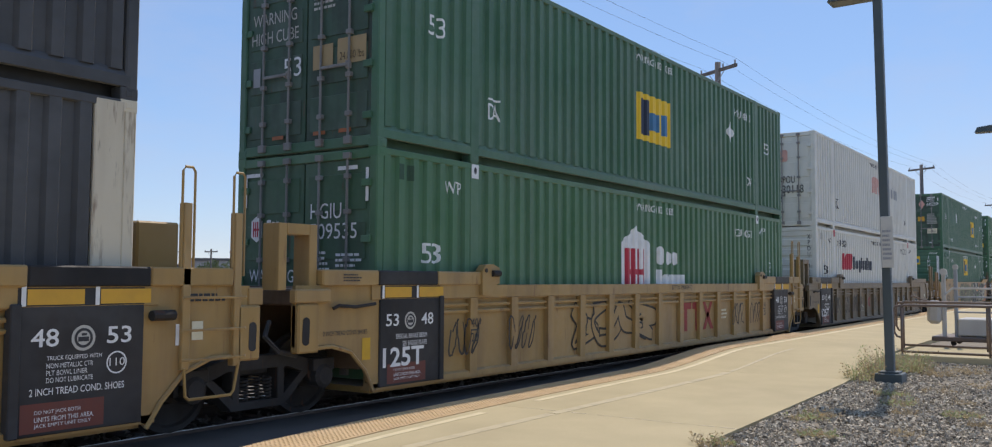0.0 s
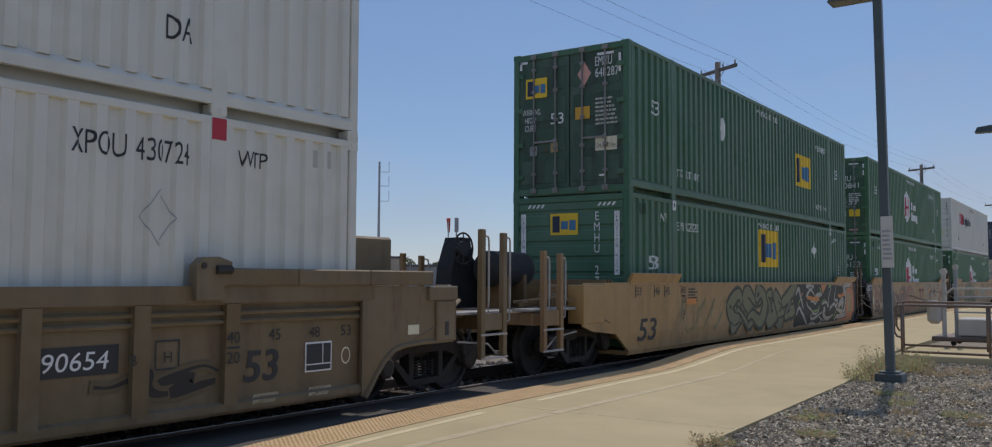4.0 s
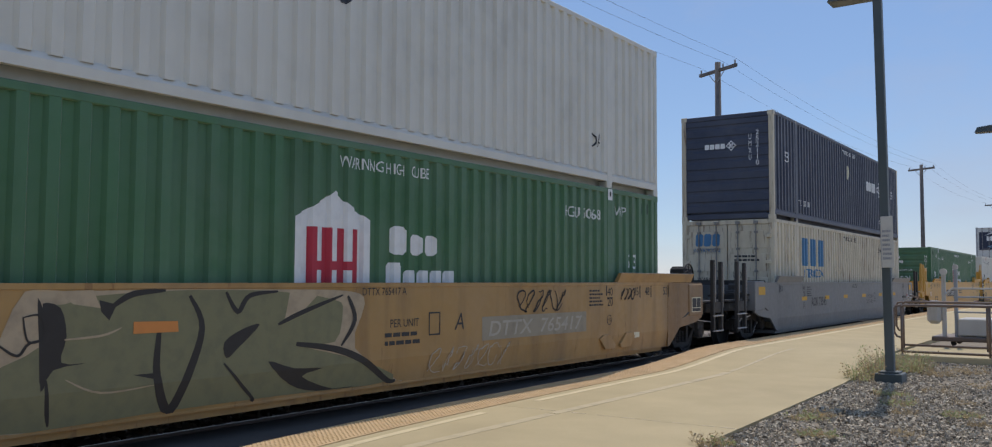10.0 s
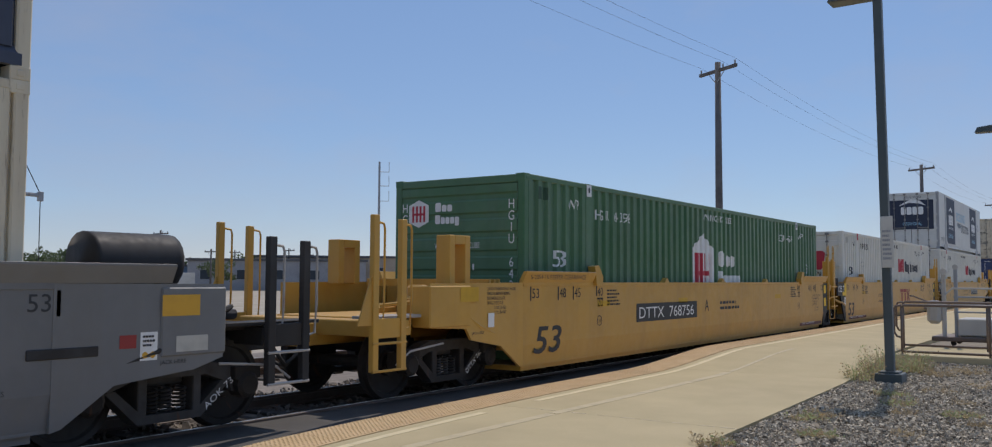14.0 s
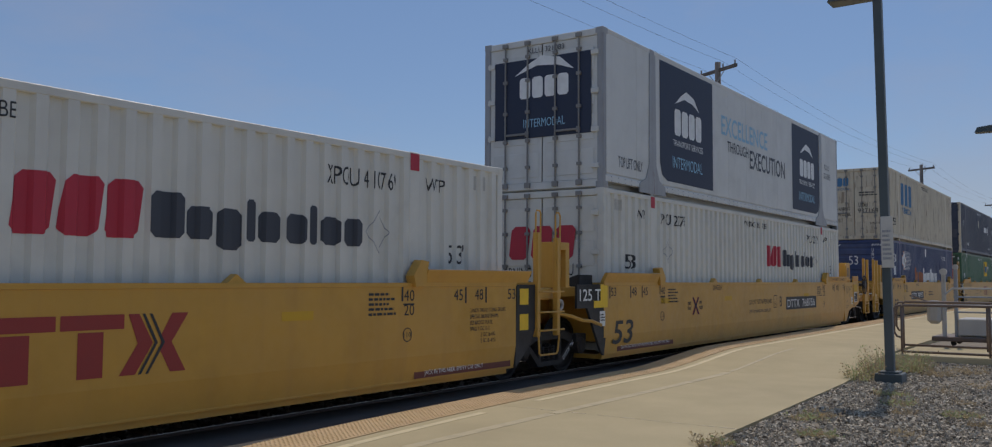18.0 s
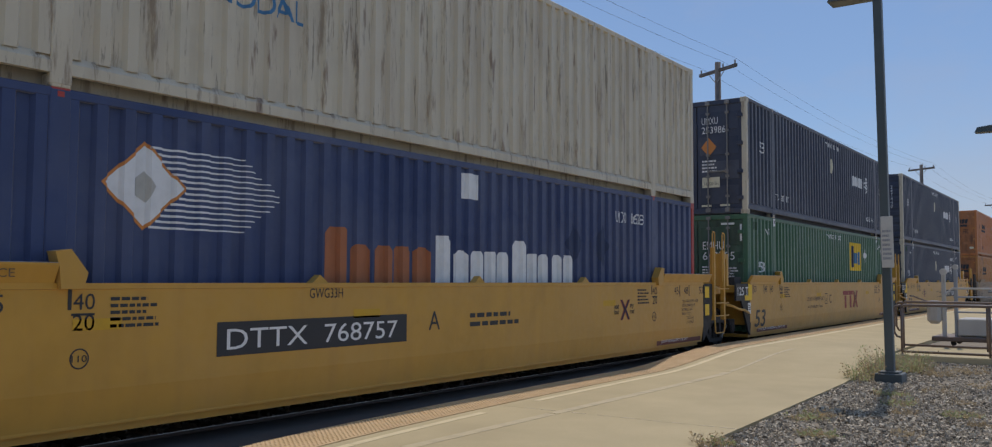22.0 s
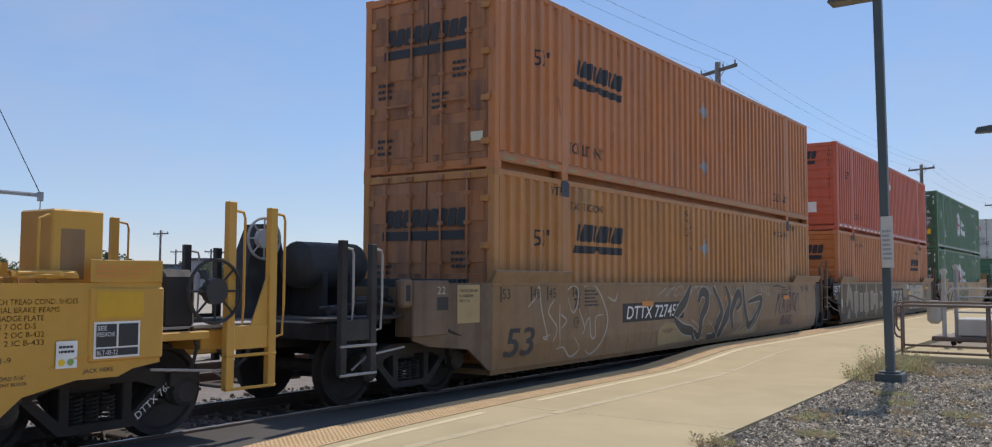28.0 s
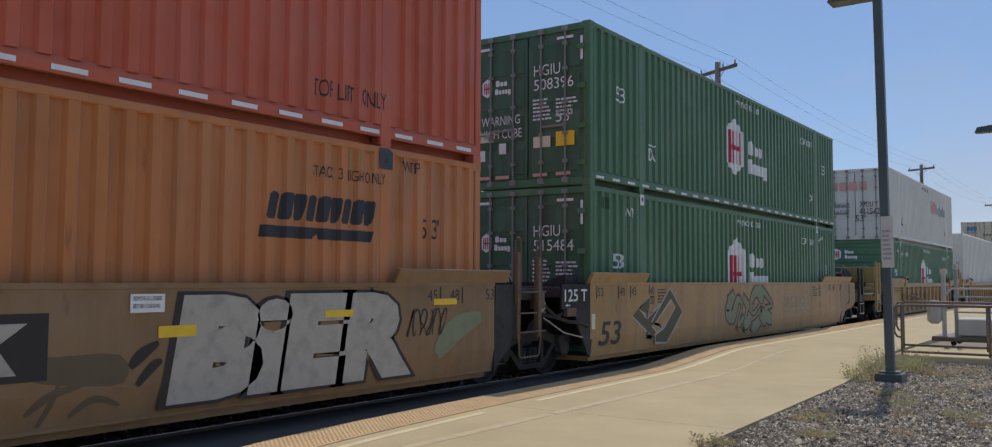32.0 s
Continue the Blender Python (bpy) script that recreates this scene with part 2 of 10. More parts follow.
M["rail"] = paint("rusty rail steel", (0.10, 0.06, 0.04), 0.6, 0.4, (0.05, 0.035, 0.025), 0.3)
m, nt, b = shade("polished railhead", 0.32, 1.0)
b.inputs["Base Color"].default_value = (0.66, 0.64, 0.61, 1)
bump(nt, b, noise_tex(nt, 30, 3, (0.1, 1, 1)), 0.1, 0.002)
M["railhead"] = m
M["infill"] = stone("dark asphalt infill", (0.075, 0.068, 0.06), (0.105, 0.096, 0.085), 2.0, 70, 0.9, 0.25, (0.05, 0.045, 0.04), 0.4)
M["lamp"] = paint("dark green lamp paint", (0.055, 0.08, 0.085), 0.4, 0.2, (0.08, 0.07, 0.05), 0.0)
M["handrail"] = paint("brown handrail paint", (0.17, 0.115, 0.085), 0.35, 0.2, (0.08, 0.06, 0.05), 0.0)
M["lift"] = paint("grey white lift paint", (0.55, 0.53, 0.49), 0.5, 0.3, (0.25, 0.2, 0.15), 0.1)
# timber greyed to put distance haze into its colour
M["timber"] = stone("weathered, haze-greyed pole timber", (0.12, 0.108, 0.10), (0.19, 0.17, 0.158), 3, 30, 0.9, 0.3)
M["wire"] = mark("cable black", (0.03, 0.03, 0.03), 0.1)
M["signface"] = mark("notice board face", (0.62, 0.60, 0.54), 0.35)
M["glass_lamp"] = mark("lamp lens", (0.20, 0.21, 0.20), 0.2)
M["weed"] = foliage("dry weed blade", (0.42, 0.45, 0.22))
M["straw"] = foliage("straw blade", (0.48, 0.38, 0.23))
# far leaves paled, with the haze put into the colour
M["leaf"] = foliage("haze-paled leaf", (0.11, 0.145, 0.07))
M["bark"] = stone("tree bark", (0.07, 0.055, 0.04), (0.13, 0.1, 0.075), 4, 30)
M["wall_tan"] = stone("tan building wall", (0.42, 0.34, 0.26), (0.50, 0.42, 0.33), 0.5, 8, 0.9, 0.1)
M["wall_pale"] = stone("pale block wall", (0.55, 0.53, 0.48), (0.64, 0.62, 0.57), 0.5, 8, 0.9, 0.1)
M["wall_grey"] = stone("grey building wall", (0.30, 0.30, 0.31), (0.38, 0.38, 0.39), 0.5, 8, 0.9, 0.1)
M["wall_blue"] = stone("blue grey building wall", (0.16, 0.24, 0.34), (0.20, 0.29, 0.40), 0.5, 8, 0.9, 0.1)
M["roofdark"] = stone("dark roof sheet", (0.10, 0.10, 0.105), (0.15, 0.15, 0.155), 0.6, 8)
M["pane"] = mark("dark window pane", (0.03, 0.04, 0.05), 0.1)
M["socks"] = mark("red windsock cloth", (0.55, 0.05, 0.03), 0.3)


# ---------------------------------------------------------------- mesh tools
class Shape:
    """Collects faces for one mesh."""

    def __init__(self):
        self.v, self.f = [], []

    def add(self, vs, fs):
        o = len(self.v)
        self.v += [tuple(p) for p in vs]
        self.f += [tuple(i + o for i in f) for f in fs]
        return self

    def box(self, x0, x1, y0, y1, z0, z1, c=0.0):
        if c <= 0:
            vs = [(x, y, z) for z in (z0, z1) for y in (y0, y1) for x in (x0, x1)]
            return self.add(vs, [(0, 2, 3, 1), (4, 5, 7, 6), (0, 1, 5, 4), (2, 6, 7, 3), (0, 4, 6, 2), (1, 3, 7, 5)])
        vs, ix = [], {}
        for i, x in enumerate((x0, x1)):
            for j, y in enumerate((y0, y1)):
                for k, z in enumerate((z0, z1)):
                    sx, sy, sz = (1 - 2 * i) * c, (1 - 2 * j) * c, (1 - 2 * k) * c
                    for ax, p in enumerate(((x, y + sy, z + sz), (x + sx, y, z + sz), (x + sx, y + sy, z))):
                        ix[i, j, k, ax] = len(vs)
                        vs.append(p)
        fs = []
        for i in (0, 1):
            q = [(i, 0, 0, 0), (i, 0, 1, 0), (i, 1, 1, 0), (i, 1, 0, 0)]
            fs.append([ix[t] for t in (q if i == 0 else q[::-1])])
            q = [(0, i, 0, 1), (1, i, 0, 1), (1, i, 1, 1), (0, i, 1, 1)]
            fs.append([ix[t] for t in (q if i == 0 else q[::-1])])
            q = [(0, 0, i, 2), (0, 1, i, 2), (1, 1, i, 2), (1, 0, i, 2)]
            fs.append([ix[t] for t in (q if i == 0 else q[::-1])])
        for a in (0, 1):
            for b_ in (0, 1):
                fs.append([ix[0, a, b_, 1], ix[1, a, b_, 1], ix[1, a, b_, 2], ix[0, a, b_, 2]])
                fs.append([ix[a, 0, b_, 0], ix[a, 1, b_, 0], ix[a, 1, b_, 2], ix[a, 0, b_, 2]])
                fs.append([ix[a, b_, 0, 0], ix[a, b_, 1, 0], ix[a, b_, 1, 1], ix[a, b_, 0, 1]])
        for i in (0, 1):
            for j in (0, 1):
                for k in (0, 1):
                    fs.append([ix[i, j, k, 0], ix[i, j, k, 1], ix[i, j, k, 2]])
        return self.add(vs, fs)

    def prism(self, pts, y0, y1):
        """An outline in x and z, drawn out from y0 to y1."""
        n = len(pts)
        vs = [(x, y0, z) for x, z in pts] + [(x, y1, z) for x, z in pts]
        fs = [tuple(range(n)), tuple(range(2 * n - 1, n - 1, -1))]
        fs += [(i, i + n, (i + 1) % n + n, (i + 1) % n) for i in range(n)]
        return self.add(vs, fs)

    def prism_x(self, pts, x0, x1):
        """An outline in y and z, drawn out from x0 to x1."""
        n = len(pts)
        vs = [(x0, y, z) for y, z in pts] + [(x1, y, z) for y, z in pts]
        fs = [tuple(range(n)), tuple(range(2 * n - 1, n - 1, -1))]
        fs += [(i, i + n, (i + 1) % n + n, (i + 1) % n) for i in range(n)]
        return self.add(vs, fs)

    def tube(self, path, r, n=8, r1=None):
        path = [Vector(p) for p in path]
        vs, fs = [], []
        up = Vector((0.31, 0.17, 0.93))
        for i, p in enumerate(path):
            d = (path[min(i + 1, len(path) - 1)] - path[max(i - 1, 0)]).normalized()
            if abs(d.dot(up)) > 0.98:
                up = Vector((1, 0, 0))
            s = d.cross(up).normalized()
            t = s.cross(d)
            k = r if r1 is None else r + (r1 - r) * i / (len(path) - 1)
            vs += [p + (s * math.cos(2 * math.pi * j / n) + t * math.sin(2 * math.pi * j / n)) * k for j in range(n)]
        for i in range(len(path) - 1):
            fs += [(i * n + j, i * n + (j + 1) % n, (i + 1) * n + (j + 1) % n, (i + 1) * n + j) for j in range(n)]
        m_ = (len(path) - 1) * n
        fs += [tuple(range(n - 1, -1, -1)), tuple(m_ + j for j in range(n))]
        return self.add(vs, fs)

    def lathe_y(self, rings, cx=0, cz=0, n=28):
        """A turned form round an axis along y: rings of (radius, y)."""
        vs, fs = [], []
        for r, y in rings:
            vs += [(cx + r * math.cos(2 * math.pi * j / n), y, cz + r * math.sin(2 * math.pi * j / n)) for j in range(n)]
        for i in range(len(rings) - 1):
            fs += [(i * n + j, i * n + (j + 1) % n, (i + 1) * n + (j + 1) % n, (i + 1) * n + j) for j in range(n)]
        fs += [tuple(range(n)), tuple(range((len(rings) - 1) * n + n - 1, (len(rings) - 1) * n - 1, -1))]
        return self.add(vs, fs)

    def ring_y(self, cx, y, cz, R, r, n=28, k=8):
        vs, fs = [], []
        for i in range(n):
            t = 2 * math.pi * i / n
            for j in range(k):
                s = 2 * math.pi * j / k
                q = R + r * math.cos(s)
                vs.append((cx + q * math.cos(t), y + r * math.sin(s), cz + q * math.sin(t)))
        for i in range(n):
            for j in range(k):
                fs.append((i * k + j, ((i + 1) % n) * k + j, ((i + 1) % n) * k + (j + 1) % k, i * k + (j + 1) % k))
        return self.add(vs, fs)

    def mesh(self, name, mat, smooth=False):
        me = bpy.data.meshes.new(name)
        me.from_pydata(self.v, [], self.f)
        bm = bmesh.new()
        bm.from_mesh(me)
        bmesh.ops.recalc_face_normals(bm, faces=bm.faces)
        bm.to_mesh(me)
        bm.free()
        if mat:
            me.materials.append(mat)
        if smooth:
            me.shade_smooth()
        return me


def part(name, shape, mat, parent, label="", smooth=False, at=None):
    """One mesh object under a thing or a part; shape may be a mesh that is shared."""
    me = shape.mesh(name, mat, smooth) if isinstance(shape, Shape) else shape
    ob = new(name, me)
    ob.parent = parent
    if at is not None:
        ob.matrix_basis = at
    if label:
        ob["label"] = label
    return ob


def thing(name, label, category, group="", kind="", at=None):
    ob = new(name)
    ob.empty_display_size = 0.2
    if at is not None:
        ob.matrix_basis = at
    return tagged(ob, label, category, group, kind)


CACHE = {}


def once(key, make):
    if key not in CACHE:
        CACHE[key] = make()
    return CACHE[key]


# ---------------------------------------------------------------- flat drawing: lettering and signs
def letters(s, h, w=None, fat=0.0, lean=0.0, stack=False):
    """The outline of a line of writing, h high, from (0, 0); stack: one letter under the other."""
    key = ("letters", s, fat, lean, stack)

    def make():
        cu = bpy.data.curves.new("writing", "FONT")
        cu.body = "\n".join(s) if stack else s
        cu.offset = fat
        cu.shear = lean
        cu.resolution_u = 3
        cu.align_x = "CENTER" if stack else "LEFT"
        cu.space_line = 0.86
        ob = bpy.data.objects.new("writing", cu)
        me = bpy.data.meshes.new_from_object(ob)
        vs = np.array([v.co[:2] for v in me.vertices])
        fs = [tuple(p.vertices) for p in me.polygons]
        bpy.data.objects.remove(ob)
        bpy.data.meshes.remove(me)
        bpy.data.curves.remove(cu)
        lo, hi = vs.min(0), vs.max(0)
        return (vs - lo) / (hi[1] - lo[1]), fs
    vs, fs = once(key, make)
    vs = vs * h
    if w:
        vs = vs * np.array([w / vs[:, 0].max(), 1])
    return vs, fs


def rects(*rs):
    vs, fs = [], []
    for x0, z0, x1, z1 in rs:
        o = len(vs)
        vs += [(x0, z0), (x1, z0), (x1, z1), (x0, z1)]
        fs.append((o, o + 1, o + 2, o + 3))
    return np.array(vs, float), fs


def polys(*ps):
    vs, fs = [], []
    for p in ps:
        o = len(vs)
        vs += list(p)
        fs.append(tuple(range(o, o + len(p))))
    return np.array(vs, float), fs


def blocks(pattern, h, w, lean=0.0):
    """A row of plain blocks in place of a trade name: X tall, x low, g hanging, i narrow, a blank is a gap."""
    wide = {"i": 0.45, " ": 0.4, "X": 1.1}
    tot = sum(wide.get(c, 0.9) for c in pattern)
    x, ps = 0.0, []
    for c in pattern:
        k = wide.get(c, 0.9) / tot * w
        if c != " ":
            z0, z1 = (-0.22 * h if c == "g" else 0.0), (h if c in "XiI" else 0.74 * h)
            a0, a1, cu = x + 0.06 * k, x + 0.92 * k, min(0.16 * k, 0.12 * h)
            p = [(a0 + cu, z0), (a1 - cu, z0), (a1, z0 + cu), (a1, z1 - cu), (a1 - cu, z1), (a0 + cu, z1), (a0, z1 - cu), (a0, z0 + cu)]
            ps.append([(u + lean * q, q) for u, q in p])
        x += k
    return polys(*ps)


def bars(n, w, h, seed=0):
    """Lines of writing too small to read."""
    rnd = random.Random(seed)
    step = h / n
    out = []
    for i in range(n):
        x, z = 0.0, h - (i + 1) * step + 0.25 * step
        end = w * rnd.uniform(0.7, 1.0)
        while x < end:
            k = rnd.uniform(0.08, 0.22) * w
            out.append((x, z, min(x + k, end), z + step * 0.5))
            x += k + 0.035 * w
    return rects(*out)


def ellipse(cx, cz, rx, rz, n=24):
    return [(cx + rx * math.cos(2 * math.pi * i / n), cz + rz * math.sin(2 * math.pi * i / n)) for i in range(n)]


def band(outer, inner):
    """The strip between two outlines with as many points."""
    n = len(outer)
    vs = np.array(list(outer) + list(inner), float)
    return vs, [(i, (i + 1) % n, (i + 1) % n + n, i + n) for i in range(n)]


def ribbon(pts, w):
    """A stroke of width w along points; thin at both ends."""
    vs, fs = [], []
    for i, p in enumerate(pts):
        a_, b_ = pts[max(i - 1, 0)], pts[min(i + 1, len(pts) - 1)]
        d = Vector((b_[0] - a_[0], b_[1] - a_[1]))
        d = d.normalized() if d.length > 0 else Vector((1, 0))
        k = w * 0.5 * (0.45 + 0.55 * math.sin(math.pi * i / (len(pts) - 1)))
        vs += [(p[0] - d.y * k, p[1] + d.x * k), (p[0] + d.y * k, p[1] - d.x * k)]
    for i in range(len(pts) - 1):
        fs.append((2 * i, 2 * i + 1, 2 * i + 3, 2 * i + 2))
    return np.array(vs), fs


# corrugation of a container's side: depth below the outer face at x
PITCH, FLAT, SLOPE, DEEP = 0.281, 0.108, 0.032, 0.046


def groove(x):
    q = (x - 0.14) % PITCH
    if q < FLAT:
        return 0.0
    if q < FLAT + SLOPE:
        return DEEP * (q - FLAT) / SLOPE
    if q < PITCH - SLOPE:
        return DEEP
    return DEEP * (PITCH - q) / SLOPE


def breaks(x0, x1):
    out, k = [], math.floor((x0 - 0.14) / PITCH)
    while 0.14 + k * PITCH < x1:
        s = 0.14 + k * PITCH
        out += [s, s + FLAT, s + FLAT + SLOPE, s + PITCH - SLOPE]
        k += 1
    return sorted(x for x in out if x0 + 1e-4 < x < x1 - 1e-4)


POSTS = ((1.94, 2.14), (14.014, 14.214))


def decal(name, flat, x, z, mat, parent, surf=0.0, corr=False, end=False, label="", lift=0.004):
    """Thin marking on a side that faces -y at y = surf (or, end, on one that faces -x at x = surf).
    On a corrugated side it follows the ribs."""
    vs, fs = flat

    bm = bmesh.new()
    bv = [bm.verts.new((p[0] + x, 0.0, p[1] + z)) for p in vs]
    for f in fs:
        try:
            bm.faces.new([bv[i] for i in f])
        except ValueError:
            pass
    if corr:
        lo, hi = vs[:, 0].min() + x, vs[:, 0].max() + x
        cuts = breaks(lo, hi) + [c for p in POSTS for c in p if lo < c < hi]
        for c in sorted(cuts):
            bmesh.ops.bisect_plane(bm, geom=bm.verts[:] + bm.edges[:] + bm.faces[:], plane_co=(c, 0, 0), plane_no=(1, 0, 0), dist=1e-5)
    for v_ in bm.verts:
        if end:
            v_.co = Vector((surf - lift, -v_.co.x, v_.co.z))
        else:
            d = 0.0
            if corr and not any(p[0] - 1e-4 <= v_.co.x <= p[1] + 1e-4 for p in POSTS):
                d = groove(v_.co.x)
            elif corr:
                d = -0.009
            v_.co.y = surf + d - lift
    bmesh.ops.recalc_face_normals(bm, faces=bm.faces)
    me = bpy.data.meshes.new(name)
    bm.to_mesh(me)
    bm.free()
    me.materials.append(mat)
    ob = new(name, me)
    ob.parent = parent
    if name in ("small_print", "lettering", "speed_lines", "tag"):
        tagged(ob, kind="stuff")
    if label:
        ob["label"] = label
    return ob


# ---------------------------------------------------------------- containers
CL, CH, HW = 16.154, 2.896, 1.295


def corrugated(y_out, sign):
    s = Shape()
    xs = [0.12] + breaks(0.12, CL - 0.12) + [CL - 0.12]
    z0, z1 = 0.27, CH - 0.085
    vs, fs = [], []
    for x in xs:
        y = y_out - sign * groove(x)
        vs += [(x, y, z0), (x, y, z1), (x, y - sign * 0.012, z0), (x, y - sign * 0.012, z1)]
    for i in range(len(xs) - 1):
        p, q = 4 * i, 4 * i + 4
        fs += [(p, q, q + 1, p + 1), (p + 2, p + 3, q + 3, q + 2)]
    return s.add(vs, fs)


def end_ribs():
    """A front wall with pressed horizontal ribs."""
    s = Shape()
    z, k = 0.22, 0
    prof = []
    while z < CH - 0.16:
        for d, t in ((0.0, 0.0), (0.0, 0.17), (0.022, 0.20), (0.022, 0.27)):
            prof.append((d, min(z + t, CH - 0.15)))
        z += 0.30
    prof.append((0.0, CH - 0.12))
    vs, fs = [], []
    for d, z in prof:
        vs += [(0.012 + d, -1.16, z), (0.012 + d, 1.16, z)]
    for i in range(len(prof) - 1):
        fs.append((2 * i, 2 * i + 2, 2 * i + 3, 2 * i + 1))
    s.add(vs, fs)
    return s.box(0.05, 0.06, -1.17, 1.17, 0.2, CH - 0.12)


def door_leaf(side):
    """One leaf of the doors, pressed into panels; side -1 is the half at -y."""
    s = Shape()
    y0, y1 = sorted((side * 0.012, side * 1.165))
    s.box(0.03, 0.06, y0, y1, 0.16, CH - 0.14, 0.004)
    return s


def lock_rod():
    s = Shape()
    s.tube([(-0.012, 0, 0.10), (-0.012, 0, CH - 0.08)], 0.017, 8)
    for z in (0.45, 0.95, 1.5, 2.1, 2.55):
        s.box(-0.034, 0.03, -0.045, 0.045, z - 0.03, z + 0.03, 0.004)
    s.box(-0.04, 0.03, -0.06, 0.06, 0.06, 0.16, 0.006)
    return s.box(-0.04, 0.03, -0.06, 0.06, CH - 0.13, CH - 0.05, 0.006)


def handle():
    s = Shape()
    s.box(-0.045, -0.02, -0.24, 0.24, -0.02, 0.02, 0.005)
    return s.box(-0.03, 0.03, -0.27, -0.2, -0.05, 0.05, 0.005)


def hinge():
    s = Shape()
    s.box(-0.012, 0.03, -0.075, 0.075, -0.045, 0.045, 0.006)
    return s.tube([(-0.01, 0.03, -0.06), (-0.01, 0.03, 0.06)], 0.014, 8)


def casting():
    s = Shape()
    s.box(-0.089, 0.089, -0.081, 0.081, -0.059, 0.059, 0.008)
    s.box(-0.035, 0.035, -0.086, 0.086, -0.028, 0.028, 0.006)
    return s


def container(name, label, mat, at, end="doors", side="ribs", post=None, lead_post=None, group="containers on the train", door=None):
    """A 53 foot container: frame, walls, roof, end, posts at the 40 foot lifting points."""
    t = thing(name, label, "container", group, at=at)
    pm, lp = post or mat, lead_post or post or mat
    k = mat.name
    if side == "ribs":
        part("side_wall", once(("near", side, k), lambda: corrugated(-HW + 0.004, -1).mesh("side_wall", mat)), None, t)
        part("side_wall", once(("far", side, k), lambda: corrugated(HW - 0.004, 1).mesh("side_wall", mat)), None, t)
    else:
        w = (CL - 0.24) / 13
        panel = once(("flat panel", k), lambda: Shape().box(0.003, w - 0.003, -0.013, 0.013, 0.27, CH - 0.085, 0.002).mesh("side_panel", mat))
        for sy in (-1, 1):
            wall = part("side_wall", Shape().box(0.12, CL - 0.12, *sorted((sy * (HW - 0.032), sy * (HW - 0.05))), 0.27, CH - 0.085), mat, t)
            for i in range(13):
                part("side_panel", panel, None, wall, at=pose(0.12 + i * w, sy * (HW - 0.017), 0))

    def roof():
        s = Shape().box(0.1, CL - 0.1, -HW + 0.05, HW - 0.05, CH - 0.05, CH - 0.02)
        for i in range(56):
            s.box(0.2 + i * 0.281, 0.33 + i * 0.281, -HW + 0.12, HW - 0.12, CH - 0.02, CH - 0.006, 0.004)
        return s.mesh("roof", mat)
    part("roof", once(("roof", k), roof), None, t)
    part("underframe", once(("under", k), lambda: Shape().box(0.1, CL - 0.1, -HW + 0.22, HW - 0.22, 0.01, 0.2).mesh("underframe", mat)), None, t)
    for sy in (-1, 1):
        y0, y1 = sorted((sy * HW, sy * (HW - 0.06)))
        part("top_rail", once(("top", sy, k), lambda: Shape().box(0.08, CL - 0.08, y0, y1, CH - 0.09, CH - 0.004, 0.01).mesh("top_rail", mat)), None, t)

        def low():
            s = Shape()
            pts = [(sy * HW, 0.12), (sy * HW, 0.22), (sy * (HW - 0.035), 0.285), (sy * (HW - 0.07), 0.285), (sy * (HW - 0.07), 0.12)]
            return s.prism_x(pts, 0.08, CL - 0.08).mesh("bottom_rail", mat)
        part("bottom_rail", once(("low", sy, k), low), None, t)
        for i, (a0, a1) in enumerate(POSTS):
            q = pm
            y0, y1 = sorted((sy * (HW + 0.004), sy * (HW - 0.06)))
            part("lifting_post", once(("post", sy, i, q.name), lambda: Shape().box(a0, a1, y0, y1, 0.02, CH - 0.01, 0.012).mesh("lifting_post", q)), None, t)
        for x in (0, 1):
            q = lp
            x0, x1 = (0.0, 0.13) if x == 0 else (CL - 0.13, CL)
            y0, y1 = sorted((sy * (HW - 0.001), sy * (HW - 0.13)))
            part("corner_post", once(("cpost", sy, x, q.name), lambda: Shape().box(x0, x1, y0, y1, 0.05, CH - 0.05, 0.015).mesh("corner_post", q)), None, t)
    cm = once(("cast", lp.name), lambda: casting().mesh("corner_casting", lp))
    for x in (0.0877, CL - 0.0877, 2.04, 14.114):
        for sy in (-1, 1):
            for z in (0.057, CH - 0.057):
                if sy < 0 or x < 1:
                    part("corner_casting", cm, None, t, at=pose(x, sy * (HW - 0.0795), z))
    for x in (0.0, CL - 0.1):
        part("end_sill", once(("sill", x, k), lambda: Shape().box(x + 0.005, x + 0.095, -1.17, 1.17, 0.02, 0.155, 0.01).mesh("end_sill", mat)), None, t)
        part("end_header", once(("header", x, k), lambda: Shape().box(x + 0.005, x + 0.095, -1.17, 1.17, CH - 0.135, CH - 0.012, 0.01).mesh("end_header", mat)), None, t)
    part("rear_wall", once(("rear", k), lambda: Shape().box(CL - 0.07, CL - 0.03, -1.17, 1.17, 0.15, CH - 0.13).mesh("rear_wall", mat)), None, t)
    if end == "doors":
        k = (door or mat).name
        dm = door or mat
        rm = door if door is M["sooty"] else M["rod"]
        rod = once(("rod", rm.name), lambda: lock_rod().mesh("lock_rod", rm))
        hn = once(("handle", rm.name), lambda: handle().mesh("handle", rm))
        hg = once(("hinge", k), lambda: hinge().mesh("hinge", mat))
        for sy in (-1, 1):
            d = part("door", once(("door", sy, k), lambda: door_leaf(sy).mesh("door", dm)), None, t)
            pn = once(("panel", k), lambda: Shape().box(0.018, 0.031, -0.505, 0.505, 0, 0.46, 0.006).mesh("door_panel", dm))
            for i in range(4):
                part("door_panel", pn, None, d, at=pose(0, sy * 0.588, 0.26 + i * 0.62))
            for y in (0.30, 0.80):
                part("lock_rod", rod, None, d, "sooty lock rod" if door is M["sooty"] else "galvanised lock rod", at=pose(0, sy * y, 0))
            part("handle", hn, None, d, at=pose(0, sy * 0.55, 1.08))
